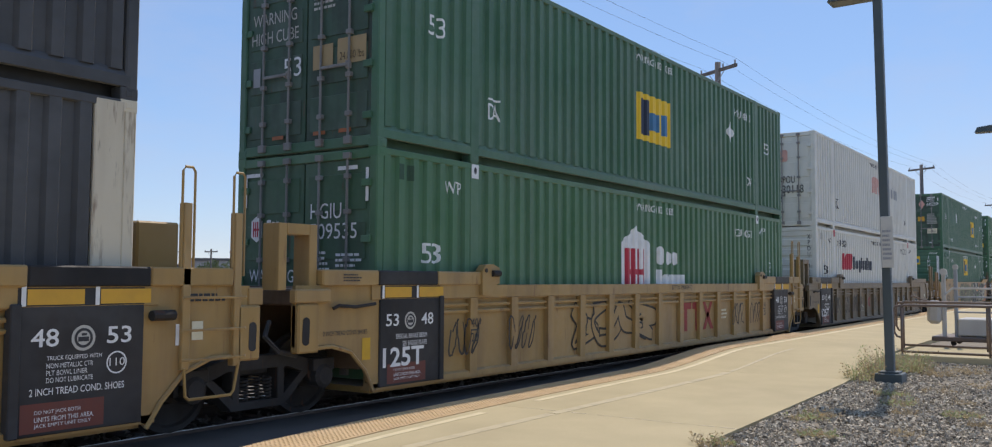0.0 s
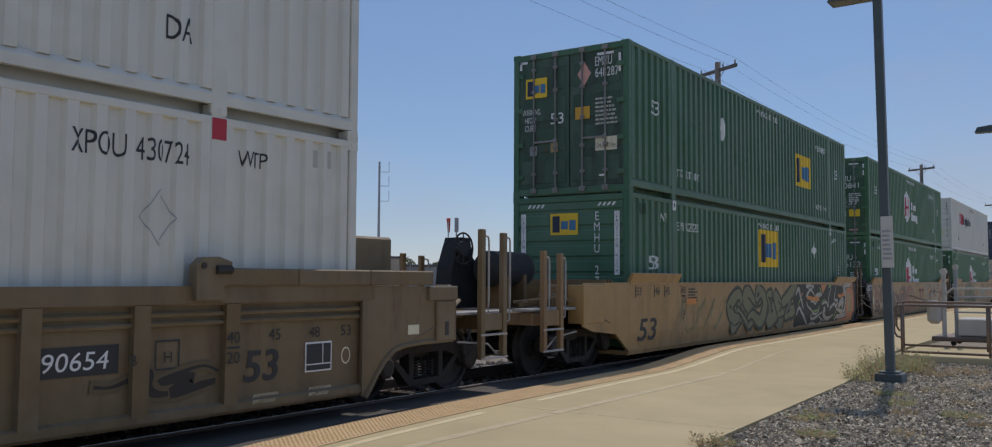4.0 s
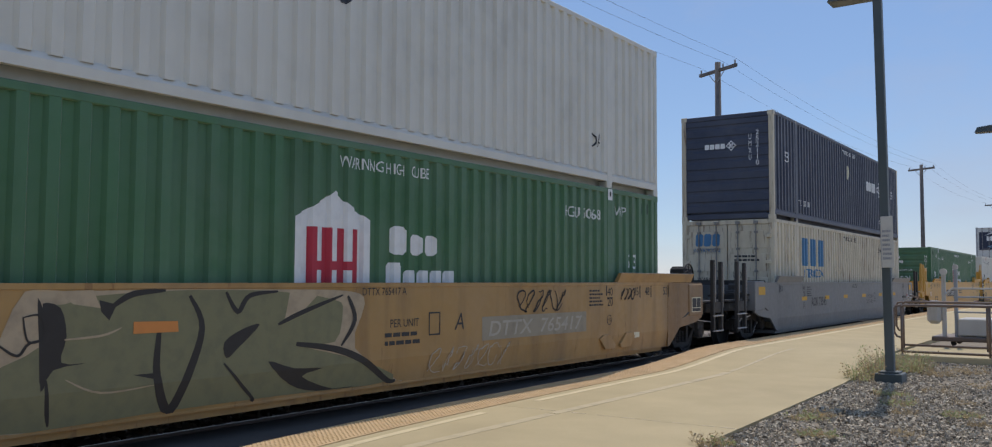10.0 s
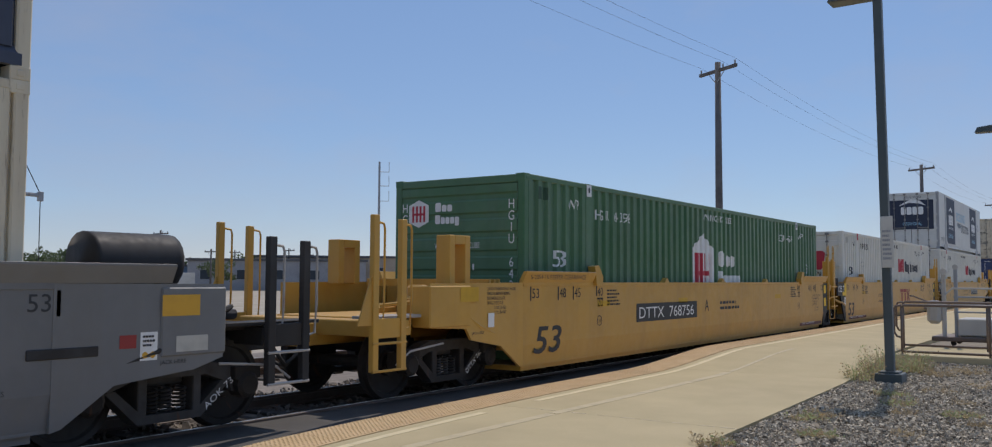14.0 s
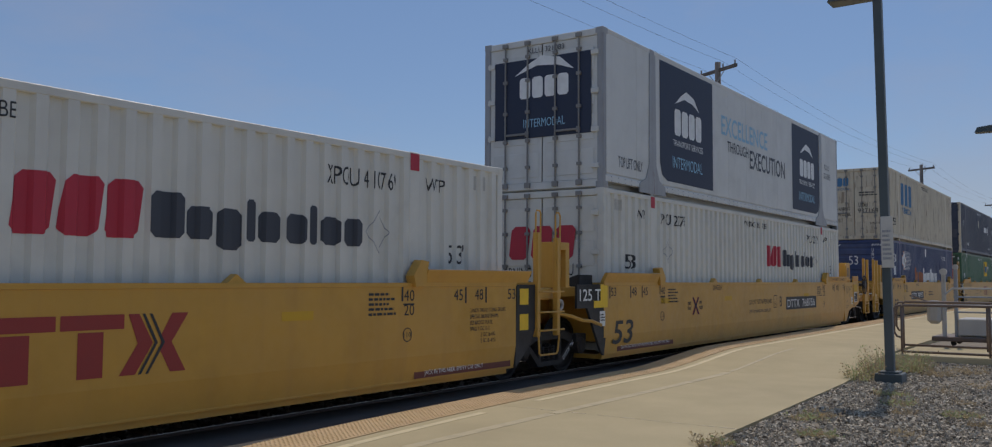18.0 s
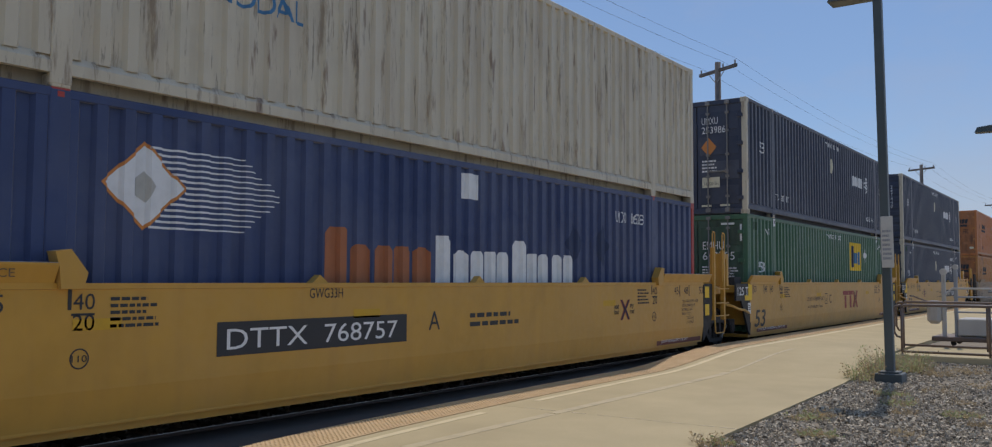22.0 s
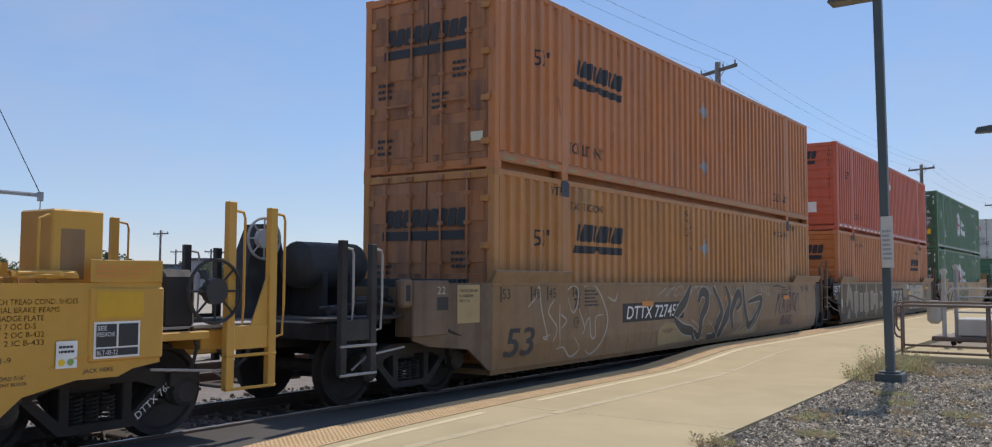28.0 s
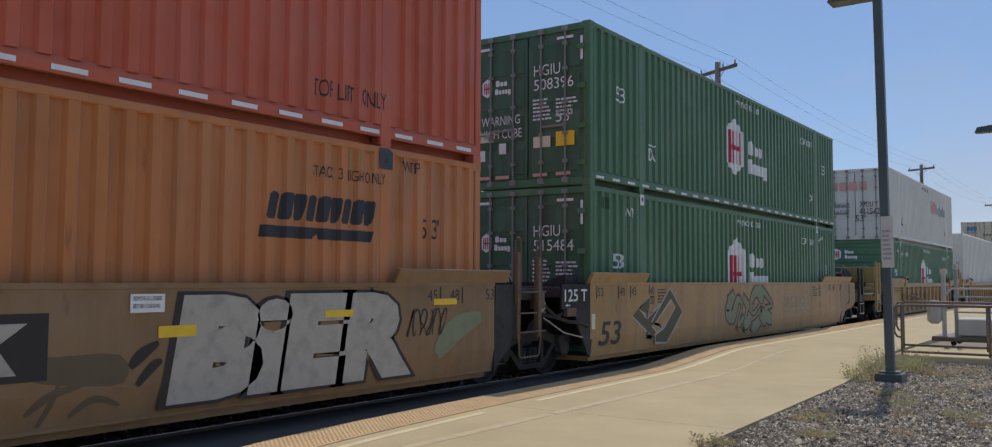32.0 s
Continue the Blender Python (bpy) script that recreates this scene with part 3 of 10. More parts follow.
            for z in (0.4, 1.05, 1.75, 2.45):
                part("hinge", hg, None, d, at=pose(0, sy * 1.13, z, 0, 0, 0 if sy > 0 else 180))
    else:
        part("front_wall", once(("front", k), lambda: end_ribs().mesh("front_wall", mat)), None, t)
    return t


Y_SIDE, X_END = -HW, 0.010


def sw(t, s, x, z, h, mat, w=None, fat=0.0, lean=0.0, corr=True):
    """Writing on the container's side."""
    return decal("lettering", letters(s.replace(" ", "  "), h, w, fat, lean), x, z, mat, t, Y_SIDE + (0.004 if corr else 0), corr)


def ew(t, s, y, z, h, mat, w=None, fat=0.0, stack=False):
    """Writing on the container's end; y counts from the middle towards +x of the reader."""
    return decal("lettering", letters(s, h, w, fat, stack=stack), y, z, mat, t, X_END, end=True)


def sd(t, name, flat, x, z, mat, lift=0.004, corr=True):
    return decal(name, flat, x, z, mat, t, Y_SIDE + 0.004, corr, lift=lift)


def ed(t, name, flat, y, z, mat, lift=0.004):
    return decal(name, flat, y, z, mat, t, X_END, end=True, lift=lift)


def hub_shield(t, x, z, w, h, hexed, f=sd):
    """Pale shield with red bars."""
    if hexed:
        p = [(w / 2, 0), (w, 0.2 * h), (w, 0.8 * h), (w / 2, h), (0, 0.8 * h), (0, 0.2 * h)]
    else:
        p = [(0, 0), (w, 0), (w, 0.74 * h), (w * 0.82, 0.82 * h), (w * 0.62, 0.92 * h), (w / 2, h), (w * 0.38, 0.92 * h), (w * 0.18, 0.82 * h), (0, 0.74 * h)]
    f(t, "shield_sign", polys(p), x, z, M["t_white"])
    z0, z1 = (0.2 * h, 0.78 * h) if hexed else (0.0 * h, 0.66 * h)
    zm = z0 + 0.42 * (z1 - z0)
    b_ = 0.1 * w
    f(t, "lettering", rects((0.17 * w, z0, 0.17 * w + b_, z1), (0.36 * w, z0, 0.36 * w + b_, z1), (0.54 * w, z0, 0.54 * w + b_, z1), (0.73 * w, z0, 0.73 * w + b_, z1),
                              (0.46 * w, zm, 0.54 * w, zm + 0.08 * h), (0.27 * w, zm, 0.36 * w, zm + 0.08 * h), (0.64 * w, zm, 0.73 * w, zm + 0.08 * h)), x, z, M["t_red"], 0.007)


def common_side(t, mat, upper, tail=True, drop=0.0, lifting=("DA", "TOP LIFT ONLY"), length=True):
    """What every domestic box carries: its length, lifting notes."""
    if upper:
        if length:
            sw(t, "53", 0.98, 1.62, 0.28, mat, 0.36)
            sw(t, "53", 14.75, 1.62, 0.28, mat, 0.36)
        if "DA" in lifting:
            sw(t, "DA", 2.38, 0.68, 0.24, mat, 0.3)
            sd(t, "stencil_bar", rects((0, 0, 0.3, 0.03)), 2.38, 0.97, mat)
            sw(t, "DA", 13.5, 0.68, 0.24, mat, 0.3)
        if "TOP LIFT ONLY" in lifting:
            sw(t, "TOP LIFT ONLY", 2.30, 0.50, 0.16, mat, 1.2)
            sw(t, "TOP LIFT ONLY", 12.65, 0.50, 0.16, mat, 1.2)
    else:
        sw(t, "WTP", 1.42, 2.42, 0.17, mat, 0.36)
        sw(t, "WTP", 14.40, 2.42 - drop, 0.17, mat, 0.36)
        sw(t, "53", 0.92, 1.46, 0.27, mat, 0.36)
        if tail:
            sw(t, "53'", 14.85, 1.46 - 0.4 * drop, 0.27, mat, 0.40)
        for x in (0.42, 0.62, 15.45, 15.65):
            sd(t, "slot_plate", rects((0, 0, 0.09, 0.2)), x, 2.52, M["t_vent"] if mat is M["t_black"] else M["t_slot"])
        if mat is not M["t_black"]:
            for x in (2.04, 14.114):
                decal("casting_plate", rects((-0.085, 0, 0.085, 0.2)), x, CH - 0.22, mat, t, Y_SIDE - 0.008)
                decal("keyhole", polys(ellipse(0, 0, 0.032, 0.05, 14)), x, CH - 0.11, M["t_black"], t, Y_SIDE - 0.012)
    sw(t, "WARNING HIGH CUBE", 7.35, 2.57, 0.14, mat, 1.62)


def door_writing(t, mat, code, num, extra=True):
    ew(t, "WARNING", -1.02, 1.20 if extra else 0.7, 0.17, mat, 0.86)
    ew(t, "HIGH CUBE", -1.04, 0.95 if extra else 0.45, 0.17, mat, 0.92)
    ew(t, code, 0.14, 2.02, 0.2, mat, 0.55)
    ew(t, num, 0.14, 1.76, 0.2, mat, 0.82)
    ed(t, "small_print", bars(6, 0.40, 0.42, 3), 0.12, 1.20, mat)
    ed(t, "small_print", bars(5, 0.46, 0.34, 5), 0.60, 1.25, mat)
    for y in (-1.12, 0.62):
        ed(t, "reflector", rects((0, 0, 0.34, 0.05)), y, 2.63, M["t_white"])
    ed(t, "reflector", rects((0, 0, 0.05, 0.42)), 1.10, 2.22, M["t_white"])
    ed(t, "reflector", rects((0, 0, 0.05, 0.42)), -1.15, 2.22, M["t_white"])


def hub(at, upper, code, num, hexed=False, doors=True, plates=True, drop=0.0):
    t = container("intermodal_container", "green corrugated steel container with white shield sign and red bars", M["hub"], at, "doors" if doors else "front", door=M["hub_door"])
    W = M["t_white"]
    common_side(t, W, upper, drop=drop, lifting=("DA",))
    if hexed:
        hub_shield(t, 6.62, 0.86, 1.15, 1.36, True)
        z = 1.0
    else:
        hub_shield(t, 6.62, 1.0, 1.25, 1.28, False)
        z = 1.10
    sd(t, "lettering", blocks("Xxx", 0.36, 0.95), 8.22, z + 0.46, W)
    sd(t, "lettering", blocks("Xxxxg", 0.36, 1.42), 8.16, z, W)
    sw(t, code + " " + num, 12.55, 2.30, 0.18, W, 1.3)
    if doors:
        door_writing(t, W, code, num)
        hub_shield(t, -1.0, 1.74, 0.22, 0.36, True, ed)
        ed(t, "lettering", blocks("Xxx", 0.11, 0.26), -0.70, 1.93, W)
        ed(t, "lettering", blocks("Xxxxg", 0.11, 0.36), -0.72, 1.78, W)
        if upper:
            ew(t, "53'", 0.60, 1.15, 0.22, W, 0.34)
            for y, z, w, h, mt in ((0.13, 0.72, 0.36, 0.2, "t_cream"), (0.60, 0.72, 0.38, 0.26, "t_yellow"), (-0.62, 0.66, 0.16, 0.2, "t_white"), (-1.1, 0.9, 0.36, 0.18, "t_cream"), (-1.08, 0.55, 0.15, 0.2, "t_white")):
                ed(t, "label_plate", rects((0, 0, w, h)), y, z, M[mt])
            for y in (-1.1, -0.7, 0.12, 0.6):
                ed(t, "reflector", rects((0, 0, 0.3, 0.06)), y, 0.2, M["t_pink"])
            for i in range(26 if plates else 0):
                sd(t, "reflector", rects((0, 0, 0.3, 0.045)), 0.2 + i * 0.62, 0.14, W, 0.012, False)
    else:
        sw(t, code + " " + num, 2.35, 2.30, 0.18, W, 1.3)
        hub_shield(t, -1.0, 2.1, 0.42, 0.46, True, ed)
        ed(t, "lettering", blocks("Xxx", 0.15, 0.36), -0.45, 2.35, W)
        ed(t, "lettering", blocks("Xxxxg", 0.15, 0.50), -0.45, 2.15, W)
        ew(t, code + " " + num, 1.0, 0.55, 1.95, W, 0.11, stack=True)
        ew(t, code + " " + num, -1.14, 0.55, 1.95, W, 0.11, stack=True)
        ew(t, "WARNING HIGH CUBE", -0.45, 1.75, 0.09, W, 0.9)
        ew(t, "53'", -0.1, 1.2, 0.3, W)
    return t


def yellow_sign(t, x, z, w, h, f=sd):
    f(t, "yellow_sign", rects((0, 0, w, h)), x, z, M["t_yellow"])
    f(t, "lettering", rects((0.08 * w, 0.12 * h, 0.34 * w, 0.88 * h)), x, z, M["t_navy"], 0.007)
    f(t, "lettering", rects((0.39 * w, 0.26 * h, 0.64 * w, 0.64 * h), (0.69 * w, 0.22 * h, 0.92 * w, 0.68 * h)), x, z, M["t_blue"], 0.007)


def diamond(t, x, z, r, mat, f=sd, rx=None):
    rx = rx or r * 0.72
    f(t, "placard", polys([(-rx, 0), (0, -r), (rx, 0), (0, r)]), x, z, mat)


def emp(at, upper, code, num, sign_x=7.35, doors=True, dirty=False):
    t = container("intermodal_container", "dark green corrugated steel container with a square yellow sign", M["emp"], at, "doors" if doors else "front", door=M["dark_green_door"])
    W = M["t_white"]
    common_side(t, W, upper, lifting=("DA",) if dirty else ("TOP LIFT ONLY",))
    yellow_sign(t, sign_x, 1.05 if upper else 1.60, 1.5, 0.92 if upper else 0.95)
    diamond(t, 12.35 if sign_x < 9 or not upper else 4.9, 1.85 if upper else 2.15, 0.28, W)
    sw(t, code + " " + num, 12.6 if upper else 2.3 if sign_x < 9 else 14.75, 2.28 if upper or sign_x < 9 else 2.26, 0.18, W, 1.12)
    if doors and upper and dirty:
        ew(t, "WARNING", -1.04, 1.82, 0.17, M["t_vent"], 0.86)
        ew(t, "HIGH CUBE", -1.06, 1.56, 0.17, M["t_vent"], 0.92)
        ed(t, "small_print", bars(6, 0.40, 0.42, 3), 0.14, 1.86, M["t_vent"])
        ed(t, "small_print", bars(4, 0.46, 0.28, 5), 0.62, 2.0, M["t_vent"])
    elif doors and upper:
        ew(t, "WARNING", -1.08, 1.64, 0.12, W, 0.42)
        ew(t, "HIGH", -1.02, 1.48, 0.12, W, 0.26)
        ew(t, "CUBE", -1.02, 1.32, 0.12, W, 0.26)
        ew(t, code, 0.58, 2.46, 0.18, W, 0.36)
        ew(t, num, 0.58, 2.24, 0.18, W, 0.50)
        ed(t, "small_print", bars(7, 0.48, 0.56, 3), 0.58, 1.3, M["t_vent"])
        for q in ((0.62, 2.66, 0.98, 2.71), (-1.14, 2.58, -1.09, 2.74), (-1.14, 2.70, -0.96, 2.75), (1.08, 2.3, 1.13, 2.66), (0.66, 0.33, 0.80, 0.37)):
            ed(t, "reflector", rects((0, 0, q[2] - q[0], q[3] - q[1])), q[0], q[1], W)
    elif doors:
        door_writing(t, W, code, num)
    if doors:
        if upper and dirty:
            ew(t, "53", -0.42, 1.05, 0.26, W, 0.34)
            ew(t, "HAD", 0.14, 2.42, 0.2, W, 0.36)
            diamond(t, 0.80, 2.62, 0.26, M["t_pink"], ed, 0.24)
            ed(t, "label_plate", rects((0, 0, 0.36, 0.32)), 0.14, 1.08, M["t_tan"])
            ed(t, "label_plate", rects((0, 0, 0.50, 0.34)), 0.58, 1.10, M["t_tan"])
            ew(t, "24,000 lbs", 0.62, 1.14, 0.12, M["t_black"], 0.42)
            ed(t, "label_plate", rects((0, 0, 0.14, 0.26)), -1.02, 0.98, M["galv"])
            yellow_sign(t, -0.85, 2.48, 0.52, 0.30, ed)
            for y in (-0.62, 0.16, 0.62):
                ed(t, "reflector", rects((0, 0, 0.22, 0.05)), y, 0.22, M["t_rust"])
        elif upper:
            ew(t, "53", -0.42, 1.42, 0.22, W, 0.30)
            diamond(t, 0.34, 2.34, 0.24, M["t_pink"], ed, 0.15)
            ed(t, "label_plate", rects((0, 0, 0.32, 0.24)), 0.14, 1.46, M["t_amber"])
            ed(t, "label_plate", rects((0, 0, 0.46, 0.26)), 0.58, 0.82, M["t_cream"])
            ew(t, "24,000 lbs", 0.61, 0.86, 0.1, M["t_black"], 0.40)
            yellow_sign(t, -1.0, 1.98, 0.50, 0.40, ed)
            ed(t, "label_plate", rects((0, 0, 0.17, 0.19)), -0.9, 0.82, M["galv"])
            ed(t, "label_plate", rects((0, 0, 0.17, 0.19)), -0.42, 0.86, M["t_tan"])
        else:
            diamond(t, 0.66, 1.45, 0.22, M["t_cream"], ed, 0.18)
            yellow_sign(t, -1.02, 1.7, 0.46, 0.42, ed)
    else:
        yellow_sign(t, -0.42, 2.12, 0.62, 0.42, ed)
        ew(t, code + " " + num[:2], 0.55, 1.15, 1.4, W, 0.12, stack=True)
        for y in (-1.1, 0.98):
            ed(t, "caution_strip", rects((0, 0, 0.11, 1.2)), y, 1.35, W)
            decal("lettering", letters("CAUTION HIGH", 1.12, 0.055, stack=True), y + 0.025, 1.39, M["t_black"], t, X_END, end=True, lift=0.007)
        ew(t, "53'", -0.3, 1.0, 0.24, W)
        ed(t, "stripes", polys(*[[(0.1 * i, 0), (0.1 * i + 0.05, 0), (0.1 * i + 0.1, 0.07), (0.1 * i + 0.05, 0.07)] for i in range(4)]), -0.95, 2.66, W)
        ed(t, "stripes", polys(*[[(0.1 * i, 0), (0.1 * i + 0.05, 0), (0.1 * i + 0.1, 0.07), (0.1 * i + 0.05, 0.07)] for i in range(4)]), 0.62, 2.66, W)
    return t


def red_name(t, x, z, h, w1, w2, f=sd, second=True, faded=False):
    f(t, "lettering", blocks("XXX", h, w1, 0.12), x, z, M["t_pink"] if faded else M["t_red"])
    if second:
        f(t, "lettering", blocks("Xxgixxixx", h * 0.82, w2), x + w1 + 0.05, z + 0.02, M["galv"] if faded else M["t_grey"])


def white_box_kind(at, upper, num, doors=True, name_x=8.88, low_x=8.9):
    t = container("intermodal_container", "white corrugated steel container with red and charcoal name blocks", M["white"], at, "doors" if doors else "front")
    K = M["t_black"]
    common_side(t, K, upper, low_x > 8, lifting=("DA",), length=False)
    if upper:
        red_name(t, name_x, 1.62, 0.62, 1.45, 3.0, faded=doors)
    else:
        red_name(t, low_x, 1.62, 0.54, 1.46 if low_x < 8 else 1.28, 2.95)
    n = "XPOU " + num
    if not upper:
        sw(t, n, 2.42, 2.36, 0.22, K, 1.22)
        sw(t, n, 12.55, 2.36, 0.22, K, 1.25)
        for x in (2.8, 13.45) if low_x > 8 else (13.45,):
            r = 0.27
            o = [(-0.72 * r, 0), (0, -r), (0.72 * r, 0), (0, r)]
            decal("placard_frame", band(o, [(0.93 * a_, 0.93 * b_) for a_, b_ in o]), x, 1.83, M["galv"], t, Y_SIDE + 0.004, True)
        for x in (2.04, 14.114):
            decal("red_cap", rects((-0.09, 0, 0.09, 0.22)), x, CH - 0.24, M["t_red"], t, Y_SIDE - 0.004)
    if doors:
        if not upper:
            ed(t, "lettering", blocks("XXX", 0.62, 1.45, 0.12), -0.75, 1.62, M["t_red"])
        else:
            ed(t, "lettering", blocks("XXXX", 0.36, 1.5, 0.0), -1.0, 2.0, M["t_pink"])
        ew(t, "WARNING", -1.0, 1.30, 0.17, K, 0.78)
        ew(t, "HIGH CUBE", -1.0, 1.05, 0.17, K, 0.78)
        ew(t, "XPOU", 0.18, 1.33, 0.22, K, 0.5)
        ew(t, num, 0.16, 1.02, 0.25, K, 0.78)
        if upper:
            ew(t, "53'", 0.0, 0.75, 0.26, K)
    else:
        ew(t, n, 1.02, 0.75, 1.9, K, 0.1, stack=True)
        ew(t, n, -1.14, 0.75, 1.9, K, 0.1, stack=True)
        if upper:
            ew(t, "WARNING HIGH CUBE", -0.6, 2.42, 0.1, K, 1.05)
            ew(t, "53'", -0.15, 1.95, 0.22, K, 0.34)
            ew(t, "24,000 lbs", -0.25, 0.85, 0.14, K, 0.5)
            ew(t, "Forest Floor Rating", -0.25, 1.04, 0.06, K, 0.5)
            ed(t, "label_plate", rects((0, 0, 0.2, 0.34)), 0.72, 0.82, M["t_cream"])
            diamond(t, -0.75, 2.16, 0.2, M["t_cream"], ed, 0.13)
        else:
            red_name(t, -0.95, 2.1, 0.2, 0.45, 0.7, ed)
            ew(t, "WTP", -0.5, 0.9, 0.2, K)
    return t


def knot_sign(t, x, z, r, mat, f=sd):
    """Four linked diamonds."""
    ps = []
    for dx, dz in ((-0.5, 0), (0.5, 0), (0, 0.5), (0, -0.5)):
        o = [(-0.46, 0), (0, -0.46), (0.46, 0), (0, 0.46)]
        vs = [((dx + a_) * r, (dz + b_) * r) for a_, b_ in o]
        vi = [((dx + 0.55 * a_) * r, (dz + 0.55 * b_) * r) for a_, b_ in o]
        ps.append(band(vs, vi))
    n = [len(p[0]) for p in ps]
    V = np.concatenate([p[0] for p in ps])
    F = [tuple(i + sum(n[:k]) for i in fc) for k, p in enumerate(ps) for fc in p[1]]
    f(t, "knot_sign", (V, F), x, z, mat)


def umax(at, upper, num, doors=True, white_post=True):
    t = container("intermodal_container", "navy corrugated steel container with white blocks and knot sign", M["navy"], at, "doors" if doors else "front",
                  lead_post=M["offwhite"] if white_post else None)
    W = M["t_white"]
    common_side(t, W, upper, lifting=("TOP LIFT ONLY",))
    z = 1.62 if upper else 1.72
    sd(t, "lettering", blocks("XXXX", 0.34, 1.55), 10.65, z, W)
    knot_sign(t, 12.72, z + 0.17, 0.34, W)
    for x in (8.0,):
        diamond(t, x, 2.0, 0.24, M["t_cream"])
    if not upper:
        sw(t, "UMXU " + num, 12.5, 2.32, 0.18, W, 1.3)
        sw(t, "53", 0.92, 1.46, 0.27, W, 0.36)
    if doors:
        ew(t, "UMXU", 0.14, 2.28, 0.17, W, 0.42)
        ew(t, num, 0.14, 2.05, 0.17, W, 0.62)
        ed(t, "lettering", blocks("XXXX", 0.15, 0.55), -1.0, 2.0, W)
        knot_sign(t, -0.3, 2.08, 0.16, W, ed)
        diamond(t, 0.32, 1.7, 0.24, M["t_oran"] if upper else M["t_cream"], ed, 0.2)
        ed(t, "small_print", bars(4, 0.46, 0.34, 7), 0.14, 1.05, W)
        ed(t, "label_plate", rects((0, 0, 0.46, 0.26)), 0.14, 0.68, M["t_cream"])
        ew(t, "24,000 lbs", 0.17, 0.72, 0.1, M["t_black"], 0.40)
        ed(t, "label_plate", rects((0, 0, 0.15, 0.28)), -1.0, 0.6, M["galv"])
        for y in (-1.1, -0.7, 0.12, 0.6):
            ed(t, "reflector", rects((0, 0, 0.26, 0.05)), y, 0.2, M["t_cream"])
    else:
        ed(t, "lettering", blocks("XXXX", 0.14, 0.6), -0.62, 1.95, W)
        knot_sign(t, 0.14, 2.02, 0.15, W, ed)
        ew(t, "UMXU", 0.62, 1.6, 0.7, W, 0.09, stack=True)
        ew(t, num, 0.82, 1.45, 0.95, W, 0.09, stack=True)
    return t


def cream_box(at, upper, num):
    t = container("intermodal_container", "rust-streaked cream corrugated steel container with faded blue name blocks", M["offwhite"], at, "doors")
    K, B = M["t_black"], M["t_blue"]
    if upper:
        sw(t, "53", 0.92, 0.62, 0.3, K, 0.42)
    sw(t, "WARNING HIGH CUBE", 7.35, 2.57, 0.14, K, 1.62)
    sd(t, "lettering", blocks("XXX", 0.92 if upper else 0.80, 2.5, 0.06), 2.40, 1.55 if upper else 1.68, B)
    sw(t, "INTERMODAL", 2.58, 1.20 if upper else 1.34, 0.26, M["t_blue"], 2.3, 0.01)
    if not upper:
        sw(t, "UNXU " + num, 12.4, 2.3, 0.19, K, 1.3)
    ed(t, "lettering", blocks("XXX", 0.34, 0.72, 0.06), -0.92, 2.18, B)
    ew(t, "INTERMODAL", -0.95, 2.02, 0.1, B, 0.78)
    ew(t, "WARNING", -0.86, 1.20, 0.13, K, 0.70)
    ew(t, "HIGH CUBE", -0.86, 0.98, 0.13, K, 0.72)
    ew(t, "UMXU", 0.16, 1.32, 0.17, K, 0.36)
    ew(t, num, 0.14, 1.08, 0.18, K, 0.76)
    ew(t, "24,000 lbs", 0.58, 0.60, 0.1, K, 0.44)
    ed(t, "small_print", bars(2, 0.7, 0.2, 9), 0.2, 1.75, K)
    return t


def blue_box_kind(at, num):
    t = container("intermodal_container", "blue corrugated steel container with red corner posts", M["blue"], at, "front", lead_post=M["red_post"])
    W = M["t_white"]
    sw(t, "53", 0.86, 2.0, 0.36, W, 0.42)
    sd(t, "label_plate", rects((0, 0, 0.5, 0.36)), 0.75, 1.5, W)
    diamond(t, 2.9, 2.12, 0.42, M["t_oran"], rx=0.46)
    sd(t, "placard", polys([(-0.42, 0), (0, -0.38), (0.42, 0), (0, 0.38)]), 2.9, 2.12, W, 0.007)
    sd(t, "placard_scuff", polys([(-0.12, -0.06), (0.02, -0.14), (0.10, 0.02), (0.0, 0.16), (-0.10, 0.08)]), 2.9, 2.1, M["t_vent"], 0.010)
    for i in range(14):
        q = abs(i - 6.5) / 6.5
        sd(t, "speed_lines", polys([(3.36 - 0.42 * q, 0), (4.62 - 0.55 * q, 0.006), (4.62 - 0.55 * q, 0.018), (3.36 - 0.42 * q, 0.024)]), 0, 1.72 + i * 0.058, W)
    sd(t, "lettering", blocks("Xxxxx", 0.74, 2.0), 5.2, 1.12, M["t_rust"])
    sd(t, "lettering", blocks("XxxxxXxxxx", 0.72, 3.7), 7.25, 1.12, W)
    sd(t, "label_plate", rects((0, 0, 0.42, 0.36)), 7.85, 2.38, W)
    sw(t, "UMXU " + num, 12.5, 2.30, 0.2, W, 1.15)
    for x in (11.0, 12.0):
        diamond(t, x, 1.85, 0.36, M["t_shade"])
    ew(t, "53", -0.25, 1.9, 0.36, W, 0.36)
    ew(t, "UMXU " + num[:3], 0.62, 1.15, 1.4, W, 0.09, stack=True)
    ed(t, "stripes", polys(*[[(0.1 * i, 0), (0.1 * i + 0.05, 0), (0.1 * i + 0.1, 0.07), (0.1 * i + 0.05, 0.07)] for i in range(4)]), 0.62, 2.66, W)
    ed(t, "stripes", polys(*[[(0.1 * i, 0), (0.1 * i + 0.05, 0), (0.1 * i + 0.1, 0.07), (0.1 * i + 0.05, 0.07)] for i in range(4)]), -0.95, 2.66, W)
    return t


